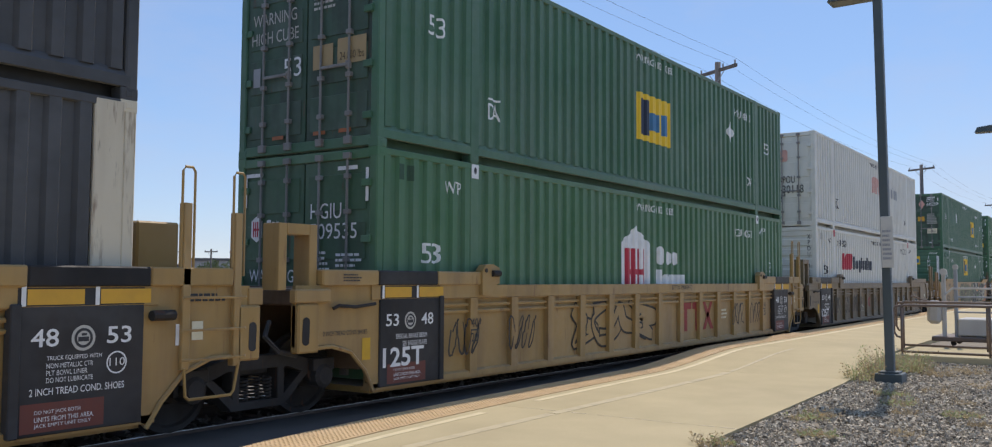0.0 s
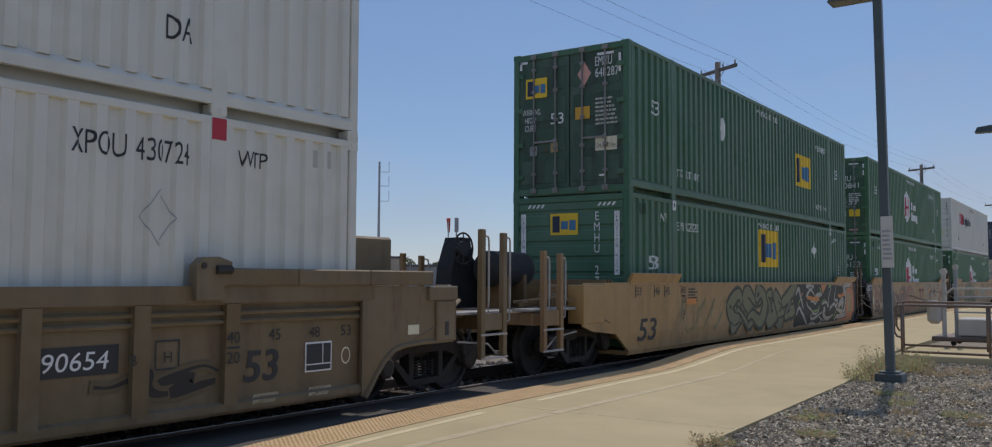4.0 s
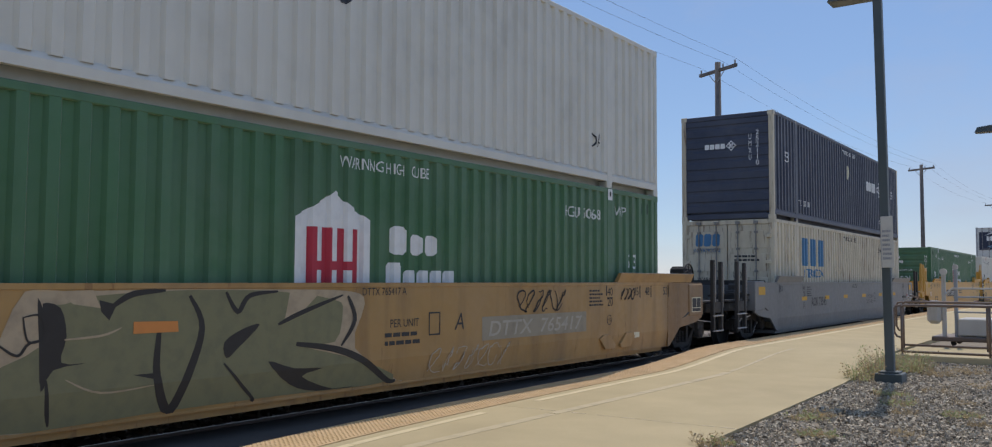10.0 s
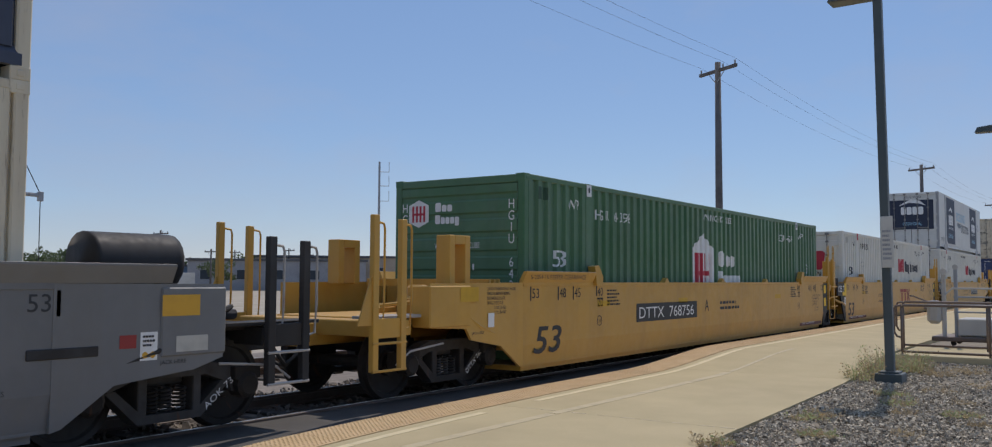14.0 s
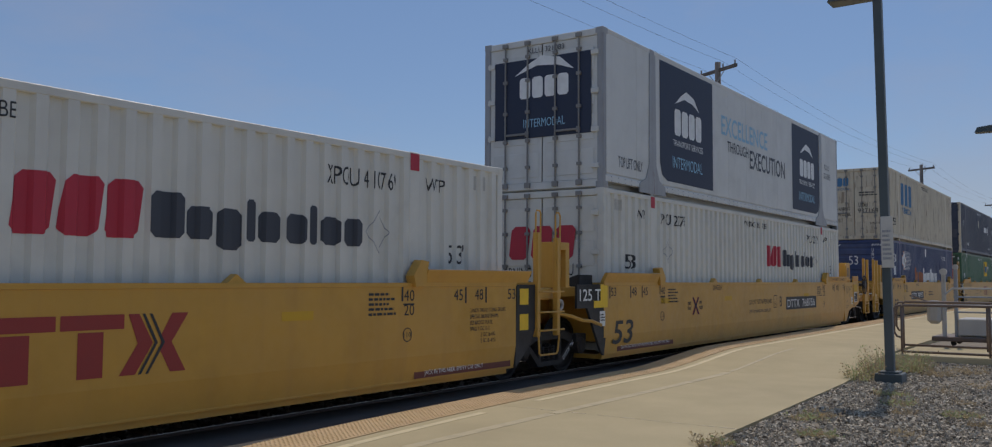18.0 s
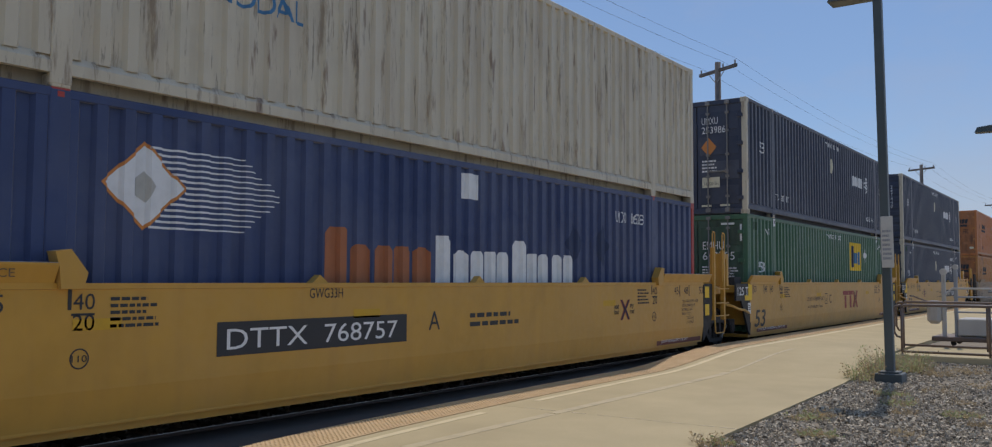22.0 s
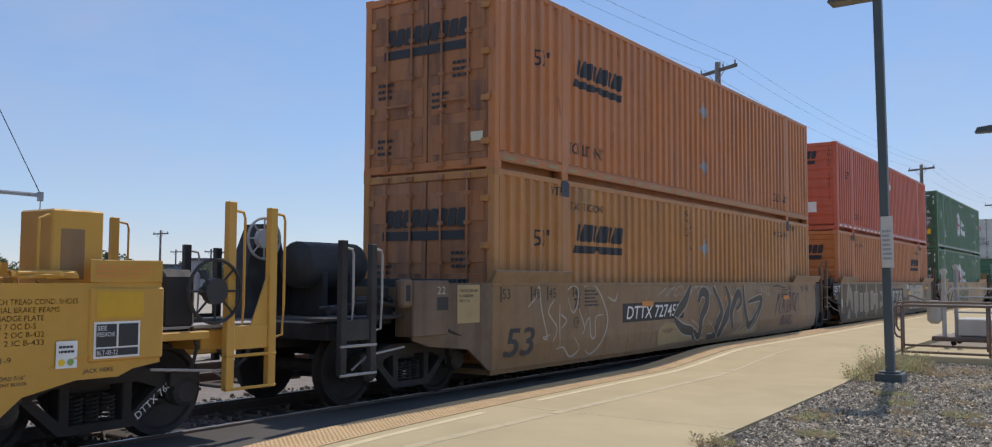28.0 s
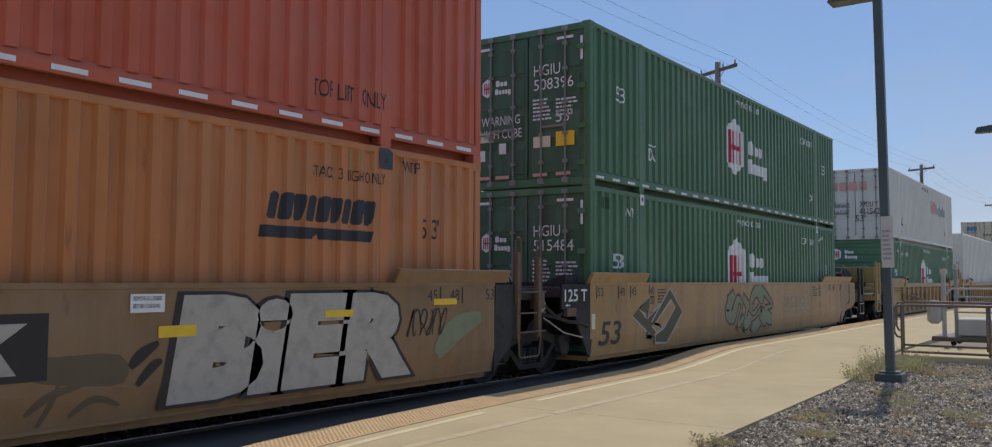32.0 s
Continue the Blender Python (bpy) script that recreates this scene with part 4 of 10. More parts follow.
def orange_pair_box(at, upper, num, mat="orange", doors=True, xs=()):
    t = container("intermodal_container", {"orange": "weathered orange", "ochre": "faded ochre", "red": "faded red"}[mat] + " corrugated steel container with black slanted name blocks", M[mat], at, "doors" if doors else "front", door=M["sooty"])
    K = M["t_black"]
    if upper:
        sw(t, "53'", 1.15, 1.75, 0.27, K, 0.40)
        sw(t, "TOP LIFT ONLY", 2.25, 0.46, 0.2, K, 1.2)
        sw(t, "TOP LIFT ONLY", 12.9, 0.46, 0.2, K, 1.2)
    else:
        if doors:
            sw(t, "53'", 1.15, 1.78, 0.27, K, 0.40)
            decal("lettering", letters("SNLU", 0.53, 0.12, stack=True), 7.08, 2.18, K, t, Y_SIDE + 0.004, True)
            decal("lettering", letters("139314", 0.80, 0.12, stack=True), 7.31, 1.89, K, t, Y_SIDE + 0.004, True)
            sd(t, "label_plate", rects((0, 0, 0.06, 0.34)), 8.13, 2.36, M["t_cream"])
        else:
            sw(t, "53'", 14.85, 1.78, 0.27, K, 0.40)
            decal("lettering", letters("SNLU", 0.53, 0.12, stack=True), 8.72, 2.12, K, t, Y_SIDE + 0.004, True)
            decal("lettering", letters("191548", 0.80, 0.12, stack=True), 8.95, 1.85, K, t, Y_SIDE + 0.004, True)
            sd(t, "label_plate", rects((0, 0, 0.06, 0.34)), 8.13, 2.36, M["t_cream"])
        sw(t, "WTP", 1.6, 2.62, 0.14, K, 0.34)
        sw(t, "WTP", 14.45, 2.62, 0.14, K, 0.34)
        sw(t, "STACK 3 HIGH ONLY", 2.25, 2.42, 0.13, K, 1.2)
        sw(t, "STACK 3 HIGH ONLY", 12.9, 2.42, 0.13, K, 1.2)
    if not upper:
        for x in (2.04, 14.114):
            decal("lock_plate", polys([(-0.12, 0.02), (0.12, 0.02), (0.12, 0.24), (0.05, 0.28), (-0.12, 0.28)]), x, CH - 0.30, M["t_grey"], t, Y_SIDE - 0.008)
            decal("keyhole", polys([(-0.04, 0), (0.04, 0), (0, 0.07)]), x, CH - 0.20, M["t_black"], t, Y_SIDE - 0.012)
        for x in (2.62, 2.84, 13.45, 13.67):
            decal("vent_frame", band([(0, 0), (0.10, 0), (0.10, 0.24), (0, 0.24)], [(0.02, 0.03), (0.08, 0.03), (0.08, 0.21), (0.02, 0.21)]), x, 2.56, M["t_tan"], t, Y_SIDE + 0.004, True)
    for x in xs:
        z = 1.70 if not upper else 1.62
        sd(t, "lettering", blocks("XXXXXXXXX", 0.30, 1.70, 0.22), x + 0.05, z + 0.2, K)
        sd(t, "name_bar", polys([(0, 0), (0.75, 0), (0.85, 0.06), (0.87, 0), (1.74, 0), (1.76, 0.13), (0.02, 0.13)]), x, z, K)
    for z in (2.08, 0.85) if upper else (1.95,):
        diamond(t, 8.15, z, 0.27, M["galv"] if mat != "red" else M["t_white"])
        sd(t, "placard_clip", rects((-0.03, -0.04, 0.03, 0.04)), 8.15, z, M["t_grey"], 0.008)
    if upper:
        for i in range(25):
            sd(t, "reflector", rects((0, 0, 0.34, 0.05)), 0.2 + i * 0.64, 0.145, M["t_tan"] if mat != "red" else M["t_white"], 0.012, False)
    if doors:
        ed(t, "lettering", blocks("XXXXXXXXX", 0.28, 1.6, 0.2), -0.85, 2.05, K)
        ed(t, "name_bar", rects((0, 0, 1.62, 0.14)), -0.88, 1.85, K)
        for y, z in ((-1.0, 1.2), (-1.0, 0.3), (0.1, 0.95), (0.5, 1.4)):
            ed(t, "small_print", bars(3, 0.4, 0.3, 11), y, z, K)
        ed(t, "label_plate", rects((0, 0, 0.22, 0.14)), 0.85, 0.42, M["t_cream"])
    elif mat != "red":
        ed(t, "lettering", blocks("XXXXXXXXX", 0.28, 1.6, 0.2), -0.8, 2.15, K)
        ed(t, "name_bar", rects((0, 0, 1.62, 0.14)), -0.85, 1.95, K)
        diamond(t, -0.75, 1.0, 0.22, M["t_white"], ed)
        ew(t, num, 0.98, 0.4, 1.1, K, 0.08, stack=True)
    else:
        diamond(t, -0.85, 1.75, 0.24, M["t_white"], ed)
        diamond(t, -0.85, 0.65, 0.24, M["t_white"], ed)
        ed(t, "label_plate", rects((0, 0, 0.28, 0.34)), 0.35, 0.6, M["t_white"])
        ed(t, "lettering", blocks("XXXXXXXXX", 0.26, 1.55, 0.2), -0.92, 2.36, K)
        ed(t, "name_bar", polys([(0, 0), (0.62, 0), (0.70, 0.06), (0.74, 0), (1.56, 0), (1.58, 0.12), (0.02, 0.12)]), -0.97, 2.18, K)
        ed(t, "vent_plate", rects((0, 0, 0.44, 0.11)), -0.42, 2.0, M["galv"])
        ed(t, "vent_slot", rects((0.05, 0.03, 0.18, 0.08), (0.26, 0.03, 0.39, 0.08)), -0.42, 2.0, M["t_black"], 0.008)
        ew(t, "SNLU " + num, 1.0, 0.95, 1.75, K, 0.09, stack=True)
    return t


def reefer_box(at, num):
    t = container("refrigerated_container", "white smooth-sided refrigerated container with navy panels, galvanised frame", M["reefer"], at, "doors", "smooth", M["galv"])
    W, K, N = M["t_white"], M["t_grey"], M["t_navy"]
    f = lambda a_, b_, c, d, e_, g=0.004: decal(b_, c, d, e_, g, t, Y_SIDE + 0.004)
    for x0, x1, s in ((2.40, 5.25, 1), (11.25, 13.95, 1)):
        p = [(0.35, 0), (x1 - x0, 0), (x1 - x0, 2.42), (0, 2.42), (0, 0.35), (0.1, 0.1)]
        if x0 > 9:
            p = [(x1 - x0 - q, z) for q, z in p][::-1]
        decal("navy_panel", polys(p), x0, 0.36, N, t, Y_SIDE + 0.004)
        h = 0.55 if x0 < 9 else 0.5
        decal("lettering", blocks("XXXX", h, 1.5), x0 + 0.7, 1.35, W, t, Y_SIDE + 0.004, lift=0.007)
        decal("wolf_mark", polys([(0, 0), (0.5, 0.16), (0.95, 0.12), (1.3, 0), (1.0, 0.26), (0.6, 0.34), (0.3, 0.2)]), x0 + 0.75, 2.0, W, t, Y_SIDE + 0.004, lift=0.007)
        decal("lettering", letters("TRANSPORT SERVICES", 0.13, 1.6), x0 + 0.65, 1.12, W, t, Y_SIDE + 0.004, lift=0.007)
        decal("lettering", letters("INTERMODAL", 0.24, 1.6), x0 + 0.62, 0.66, M["t_lblue"], t, Y_SIDE + 0.004, lift=0.007)
    decal("lettering", letters("EXCELLENCE", 0.46, 3.3, 0.012), 5.8, 1.72, M["t_lblue"], t, Y_SIDE + 0.004)
    decal("lettering", letters("THROUGH", 0.26, 1.45, 0.01), 6.18, 1.36, K, t, Y_SIDE + 0.004)
    decal("lettering", letters("EXECUTION", 0.46, 2.85, 0.012), 7.72, 1.12, K, t, Y_SIDE + 0.004)
    decal("lettering", letters("TOP LIFT ONLY", 0.2, 1.02), 0.58, 0.42, K, t, Y_SIDE + 0.004)
    decal("lettering", letters("KLLU", 0.17, 0.55), 14.6, 1.8, K, t, Y_SIDE + 0.004)
    decal("lettering", letters(num, 0.17, 0.75), 14.5, 1.52, K, t, Y_SIDE + 0.004)
    for x in (2.04, 14.114):
        s = Shape().prism([(x - 0.6, 0.03), (x + 0.6, 0.03), (x + 0.58, 0.2), (x + 0.3, 0.32), (x + 0.16, 0.6), (x + 0.13, 2.8), (x - 0.13, 2.8), (x - 0.16, 0.6), (x - 0.3, 0.32), (x - 0.58, 0.2)], -HW - 0.014, -HW + 0.01)
        part("stiffener", s, M["galv"], t, "galvanised stiffener plate with flared foot")
    s = Shape()
    for i in range(58):
        for z in (0.12, 0.2):
            s.box(0.3 + i * 0.27, 0.322 + i * 0.27, -HW - 0.006, -HW, z, z + 0.022)
    tagged(part("rivet_rows", s, M["galv"], t), kind="stuff")
    ed(t, "navy_panel", rects((0, 0, 2.1, 1.5)), -1.05, 1.0, N)
    ed(t, "lettering", blocks("XXXX", 0.4, 1.1), -0.5, 1.75, W, 0.007)
    ed(t, "wolf_mark", polys([(0, 0), (0.5, 0.16), (0.95, 0.12), (1.3, 0), (1.0, 0.26), (0.6, 0.34), (0.3, 0.2)]), -0.6, 2.2, W, 0.007)
    ew(t, "KLLU " + num, -0.3, 2.6, 0.1, K)
    decal("lettering", letters("INTERMODAL", 0.16, 0.9), -0.4, 1.2, M["t_lblue"], t, X_END, end=True, lift=0.007)
    return t


def plain_box(at, mat, label, upper=True):
    t = container("intermodal_container", label, M[mat], at, "doors", post=M["offwhite"] if not upper else None)
    if not upper:
        for sy in (-1, 1):
            part("post_cover", Shape().box(CL - 0.42, CL - 0.128, *sorted((sy * (HW + 0.004), sy * (HW - 0.05))), 0.12, CH - 0.02, 0.012), M["offwhite"], t, "pale worn corner cover plate")
    return t


# ---------------------------------------------------------------- well cars
WY = 1.415           # half width over the well's side sheets
SILL, LOW = 1.53, 0.275


def side_section(s, x0, x1, sy):
    """The side of a well: top flange, upright web, lower part leaning in, bottom flange."""
    o = [(WY - 0.10, SILL), (WY, SILL), (WY, SILL - 0.05), (WY - 0.012, SILL - 0.055), (WY - 0.012, 0.60), (WY - 0.055, LOW + 0.03), (WY - 0.055, LOW), (WY - 0.13, LOW),
         (WY - 0.13, LOW + 0.02), (WY - 0.075, LOW + 0.035), (WY - 0.045, 0.60), (WY - 0.045, SILL - 0.03), (WY - 0.10, SILL - 0.03)]
    return s.prism_x([(sy * y, z) for y, z in o], x0, x1)


def wing(s, x0, x1, sy):
    """The flared guide above the sill at a well's end."""
    pts = [(sy * (WY - 0.06), SILL), (sy * (WY + 0.0), SILL), (sy * (WY + 0.075), 1.685), (sy * (WY + 0.075), 1.70), (sy * (WY + 0.02), 1.70), (sy * (WY - 0.06), 1.56)]
    return s.prism_x(pts, x0, x1)


def wing_post(s, x, sy, d):
    s.prism([(x, SILL - 0.05), (x + 0.2 * d, SILL - 0.05), (x + 0.24 * d, 1.62), (x + 0.08 * d, 1.82), (x - 0.06 * d, 1.80), (x - 0.02 * d, 1.66)], *sorted((sy * (WY - 0.08), sy * (WY + 0.06))))
    return s


def ladder(parent, x0, x1, mat, sy=-1, top=1.55, foot=0.42, tall=2.30, hoop=2.65, y=None):
    """Climbing ladder at a well's end: two stiles, rungs, a hanging stirrup and hoops."""
    y = (WY + 0.03) if y is None else y
    lad = part("ladder", Shape().box(x0, x0 + 0.09, *sorted((sy * (y - 0.09), sy * y)), 0.70, tall, 0.008).box(x1 - 0.09, x1, *sorted((sy * (y - 0.09), sy * y)), 0.70, tall - 0.06, 0.008), mat, parent)
    for z in (1.39, 1.08, 0.80):
        part("rung", Shape().tube([(x0 - 0.03, sy * (y + 0.05), z), (x0 + 0.02, sy * (y + 0.08), z), (x1 - 0.02, sy * (y + 0.08), z), (x1 + 0.01, sy * (y + 0.05), z)], 0.014, 6), mat, lad)
    part("stirrup", Shape().tube([(x0 + 0.03, sy * y, 0.72), (x0 + 0.05, sy * y, foot + 0.03), (x0 + 0.09, sy * y, foot), (x1 - 0.12, sy * y, foot), (x1 - 0.08, sy * y, foot + 0.04), (x1 - 0.03, sy * y, 0.72)], 0.016, 6), mat, lad)
    for x in (x0 + 0.04, x1 - 0.05):
        part("hoop", Shape().tube([(x - 0.05, sy * (y - 0.03), tall - 0.75), (x - 0.05, sy * (y - 0.03), hoop - 0.04), (x - 0.02, sy * (y - 0.03), hoop), (x + 0.06, sy * (y - 0.03), hoop), (x + 0.09, sy * (y - 0.03), hoop - 0.04), (x + 0.09, sy * (y - 0.03), tall - 0.7)], 0.014, 6), mat, lad)
    return lad


def hollow_frame(parent, x0, x1, z0, z1, y0, y1, mat):
    s = Shape()
    k = 0.12
    s.box(x0, x0 + k, y0, y1, z0, z1, 0.008).box(x1 - k, x1, y0, y1, z0, z1, 0.008)
    s.box(x0 + k, x1 - k, y0, y1, z1 - k, z1, 0.004)
    return part("end_frame", s, mat, parent)


WHEEL_R = 0.46


def wheelset_mesh():
    s = Shape()
    for sy in (-1, 1):
        y = sy * 0.7175
        s.lathe_y([(0.10, y + sy * 0.07), (0.15, y + sy * 0.07), (0.17, y + sy * 0.02), (0.38, y + sy * 0.035), (0.40, y + sy * 0.075), (WHEEL_R - 0.005, y + sy * 0.075),
                   (WHEEL_R, y), (WHEEL_R + 0.028, y - sy * 0.035), (WHEEL_R + 0.02, y - sy * 0.06), (0.40, y - sy * 0.06), (0.37, y - sy * 0.01), (0.16, y - sy * 0.03), (0.1, y - sy * 0.06)])
    s.lathe_y([(0.085, -1.06), (0.085, 1.06)], n=12)
    for sy in (-1, 1):
        for i in range(3):
            t_ = 2 * math.pi * i / 3
            s.box(0.07 * math.cos(t_) - 0.02, 0.07 * math.cos(t_) + 0.02, sy * 1.06 - 0.02, sy * 1.06 + 0.02, 0.07 * math.sin(t_) - 0.02, 0.07 * math.sin(t_) + 0.02, 0.004)
    return s


def truck(parent, x, white=False):
    """A two-axle freight bogie under a car; returns its wheelsets."""
    side = once("sideframe", lambda: Shape()
                .prism([(-1.08, 0.40), (-1.08, 0.62), (-0.72, 0.66), (-0.42, 0.74), (0.42, 0.74), (0.72, 0.66), (1.08, 0.62), (1.08, 0.40), (0.74, 0.40), (0.70, 0.50), (0.42, 0.60), (-0.42, 0.60), (-0.70, 0.50), (-0.74, 0.40)], -0.09, 0.09)
                .prism([(-0.72, 0.52), (-0.36, 0.18), (0.36, 0.18), (0.72, 0.52), (0.60, 0.52), (0.30, 0.26), (-0.30, 0.26), (-0.60, 0.52)], -0.09, 0.09)
                .box(-0.36, -0.26, -0.09, 0.09, 0.2, 0.62, 0.01).box(0.26, 0.36, -0.09, 0.09, 0.2, 0.62, 0.01)
                .mesh("sideframe", M["truck"]))
    spring = once("spring", lambda: Shape().tube([(0.06 * math.cos(q * 0.7), 0.06 * math.sin(q * 0.7), 0.26 + 0.0042 * q) for q in range(60)], 0.014, 5).mesh("spring", M["truck"]))
    cap = once("bearing", lambda: Shape().lathe_y([(0.10, 0.0), (0.14, 0.03), (0.14, 0.2), (0.10, 0.2)], n=14).box(-0.17, 0.17, 0.03, 0.19, 0.06, 0.2, 0.01).mesh("bearing", M["truck"]))
    tr = part("truck", once("bolster", lambda: Shape().box(-0.24, 0.24, -0.95, 0.95, 0.52, 0.68, 0.02).box(-0.2, 0.2, -0.25, 0.25, 0.68, 0.78, 0.02).mesh("truck", M["truck"])), None, parent, "grimy cast steel truck", at=pose(x, 0, 0))
    ws = []
    for sy in (-1, 1):
        part("sideframe", side, None, tr, at=pose(0, sy * 1.0, 0))
        if sy < 0:
            for dx in (-0.16, 0.0, 0.16):
                part("spring", spring, None, tr, at=pose(dx, sy * 1.0, 0))
            for dx in (-0.89, 0.89):
                part("bearing", cap, None, tr, at=pose(dx, -1.2, WHEEL_R))
            if white:
                ob = decal("lettering", letters("DTTX 768756" if white is True else white, 0.07, 0.62), 0, 0, M["t_white"], tr, -1.095)
                ob.matrix_basis = pose(0.42, 0, 0.24) @ pose(0, 0, 0, 0, -38, 0)
    wm = once("wheelset", lambda: wheelset_mesh().mesh("wheelset", M["truck"], False))
    for dx in (-0.89, 0.89):
        ws.append(part("wheelset", wm, None, tr, "worn steel wheelset", at=pose(dx, 0, WHEEL_R)))
    return ws


def brake_wheel(parent, x, z, r, y, mat):
    w = part("brake_wheel", Shape().ring_y(x, y, z, r, 0.018), mat, parent, "spoked brake wheel")
    for i in range(8):
        q = math.pi * i / 4
        part("spoke", Shape().tube([(x, y, z), (x + r * math.cos(q), y, z + r * math.sin(q))], 0.012, 5), mat, w)
    part("hub", Shape().lathe_y([(0.13, y - 0.03), (0.13, y + 0.05)], x, z, 18), mat, w)
    return w


def cw(t, s, x, z, h, mat, w=None, fat=0.0, lean=0.0, y=None):
    return decal("lettering", letters(s, h, w, fat, lean), x, z, mat, t, -WY + 0.012 if y is None else y)


def cdec(t, name, flat, x, z, mat, lift=0.004, y=None):
    return decal(name, flat, x, z, mat, t, -WY + 0.012 if y is None else y, lift=lift)


WHEELS = []          # (wheelset, place in its truck)
MOVERS = []          # (thing, place along the train, height)


def coupler_end(t, lead, mat, dark, wheels_label, brake, ribbed=False, gear=None):
    """The outer end of a car: deck, sloped end sheet, steps, posts, coupler; mirrored for the trailing end."""
    d = -1 if lead else 1
    X = (lambda q: -q) if lead else (lambda q: CL + q)     # q counts outwards from the container's end
    gear = gear or mat
    end = M["soot_shade_car"] if mat is M["dark_car"] and lead else M["dark_car"] if mat is M["brown_car"] and not lead else mat
    fresh = not dark
    mast = 2.35 if fresh else (2.28 if ribbed else 2.02)
    p0, p1 = (2.95, 3.56) if fresh and lead else (2.74, 3.38) if fresh else (2.70, 3.30) if lead else (2.34, 2.98) if ribbed else (2.50, 3.08)
    qs = 2.42 if fresh and lead else 2.02 if fresh else 1.96

    def bx(s, q0, q1, *r):
        return s.box(*sorted((X(q0), X(q1))), *r)

    def outline(pts):
        return [(X(q), z) for q, z in pts]
    for sy in (-1, 1):
        if ribbed:
            pts = [(0.0, 1.50), (1.83, 1.47), (1.83, 0.76), (1.1, 0.76), (0.56, 0.71), (0.25, 0.45), (0.06, 0.18), (0.0, 0.22)]
        elif fresh and not lead:
            pts = [(0.2, SILL), (1.38, SILL), (1.40, 1.73), (qs, 1.74), (qs, 0.80), (1.74, 0.76), (1.60, 0.70), (1.20, 0.70), (0.74, 0.60), (0.36, LOW), (0.2, LOW)]
        else:
            pts = [(0.2, SILL), (qs, 1.52), (qs, 0.94 if fresh else 0.80), (1.62, 0.90 if fresh else 0.70), (1.50, 0.74 if fresh else 0.69), (0.78, 0.62), (0.30, 0.30), (0.2, LOW)]
        part("end_sheet", Shape().prism(outline(pts), *sorted((sy * (WY - 0.008), sy * (WY - 0.05)))), end, t)
    if not ribbed:
        part("end_box", bx(Shape(), qs - (0.72 if not (fresh and lead) else 0.88), qs + 0.02, -WY - 0.012, -WY + 0.3, 0.94 if fresh and lead else 0.84, 1.56 if gear is M["black_car"] and lead else 1.49, 0.015), end, t)
        if end is M["soot_shade_car"]:
            lug = part("lifting_lug", bx(Shape(), 1.98, 2.2, -WY - 0.02, -WY + 0.08, 1.22, 1.58, 0.03), end, t)
            part("lug_slot", bx(Shape(), 2.05, 2.13, -WY - 0.024, -WY, 1.3, 1.5, 0.002), M["black_car"], lug)
            cdec(t, "sticker", rects((0, 0, 0.24, 0.17)), -1.5, 1.17, M["g_dark"], y=-WY - 0.012)
            cw(t, "22", -1.5, 1.38, 0.1, M["g_pale"], 0.18, y=-WY - 0.013)
            cdec(t, "notice_plate", rects((0, 0, 0.52, 0.52)), -1.04, 0.98, M["t_tan"], y=-WY + 0.006)
            for i, s in enumerate(("2 INCH TREAD COND. SHOES", "NO. 20 BRAKE BEAMS", "SPRG 7 OC D 5")):
                cw(t, s, -1.0, 1.40 - 0.07 * i, 0.04, M["t_black"], 0.018 * len(s), y=-WY + 0.001)
    else:
        part("jack_pad", bx(Shape(), 1.37, 1.76, -WY - 0.03, -WY + 0.1, 0.77, 1.29, 0.015), mat, t)
        part("pad_slot", bx(Shape(), 1.54, 1.62, -WY - 0.034, -WY, 0.84, 1.02, 0.002), M["black_car"], t)
        part("arch_flange", Shape().tube([(X(q), -WY + 0.0, z) for q, z in ((1.74, 0.77), (1.1, 0.765), (0.75, 0.745), (0.56, 0.70), (0.38, 0.58), (0.25, 0.43), (0.06, 0.18))], 0.028, 6), mat, t)
        part("lower_lip", bx(Shape(), 1.21, 1.82, -WY - 0.03, -WY + 0.1, 1.30, 1.478, 0.012), mat, t)
        # pale strip puts the lip's sunlit gleam into the colour
        part("lip_edge", bx(Shape(), 1.22, 1.81, -WY - 0.025, -WY + 0.02, 1.479, 1.486, 0.001), M["bare"], t)
    part("deck", bx(Shape(), 0.1, 2.9, -0.95, 0.95, 1.02, 1.08, 0.01), gear, t)
    part("center_sill", bx(bx(Shape(), 0.1, 3.62, -0.24, 0.24, 0.72, 1.02, 0.015), 2.6, 3.3, -1.25, 1.25, 0.86, 1.06, 0.012), gear, t)
    part("coupler", bx(bx(Shape(), 3.55, 3.86, -0.09, 0.09, 0.78, 0.96, 0.02), 3.72, 3.96, -0.17, 0.13, 0.74, 1.0, 0.04), M["truck"], t, "rusty cast knuckle coupler")
    part("bulkhead", bx(Shape(), 0.12, 0.2, -1.3, 1.3, 0.5, SILL, 0.01), mat, t)
    part("walkway", bx(Shape(), 1.3, 3.4, -1.28, -0.96, 1.08, 1.12, 0.006), M["bare"] if gear is not M["black_car"] else gear, t, "steel walkway grating")
    for sy in (-1, 1):
        y0, y1 = sorted((sy * (WY - 0.03), sy * (WY + 0.05)))
        x0, x1 = sorted((X(p0), X(p1)))
        st = part("steps", Shape().box(x0, x0 + 0.1, y0, y1, 0.46, mast, 0.008), gear, t)
        part("post", Shape().box(x1 - 0.1, x1, y0, y1, 0.46, mast - 0.03, 0.008), gear, st)
        part("end_board", Shape().box(x0 + 0.1, x1 - 0.1, y0 + 0.02, y1 - 0.03, 0.86, 1.10, 0.006), gear, st)
        if fresh:
            xo = x0 if lead else x1 - 0.1
            part("gusset", Shape().prism([(xo, 1.02), (xo - 0.24, 1.02), (xo, 1.62)], y0 + 0.03, y1 - 0.03), gear, st)
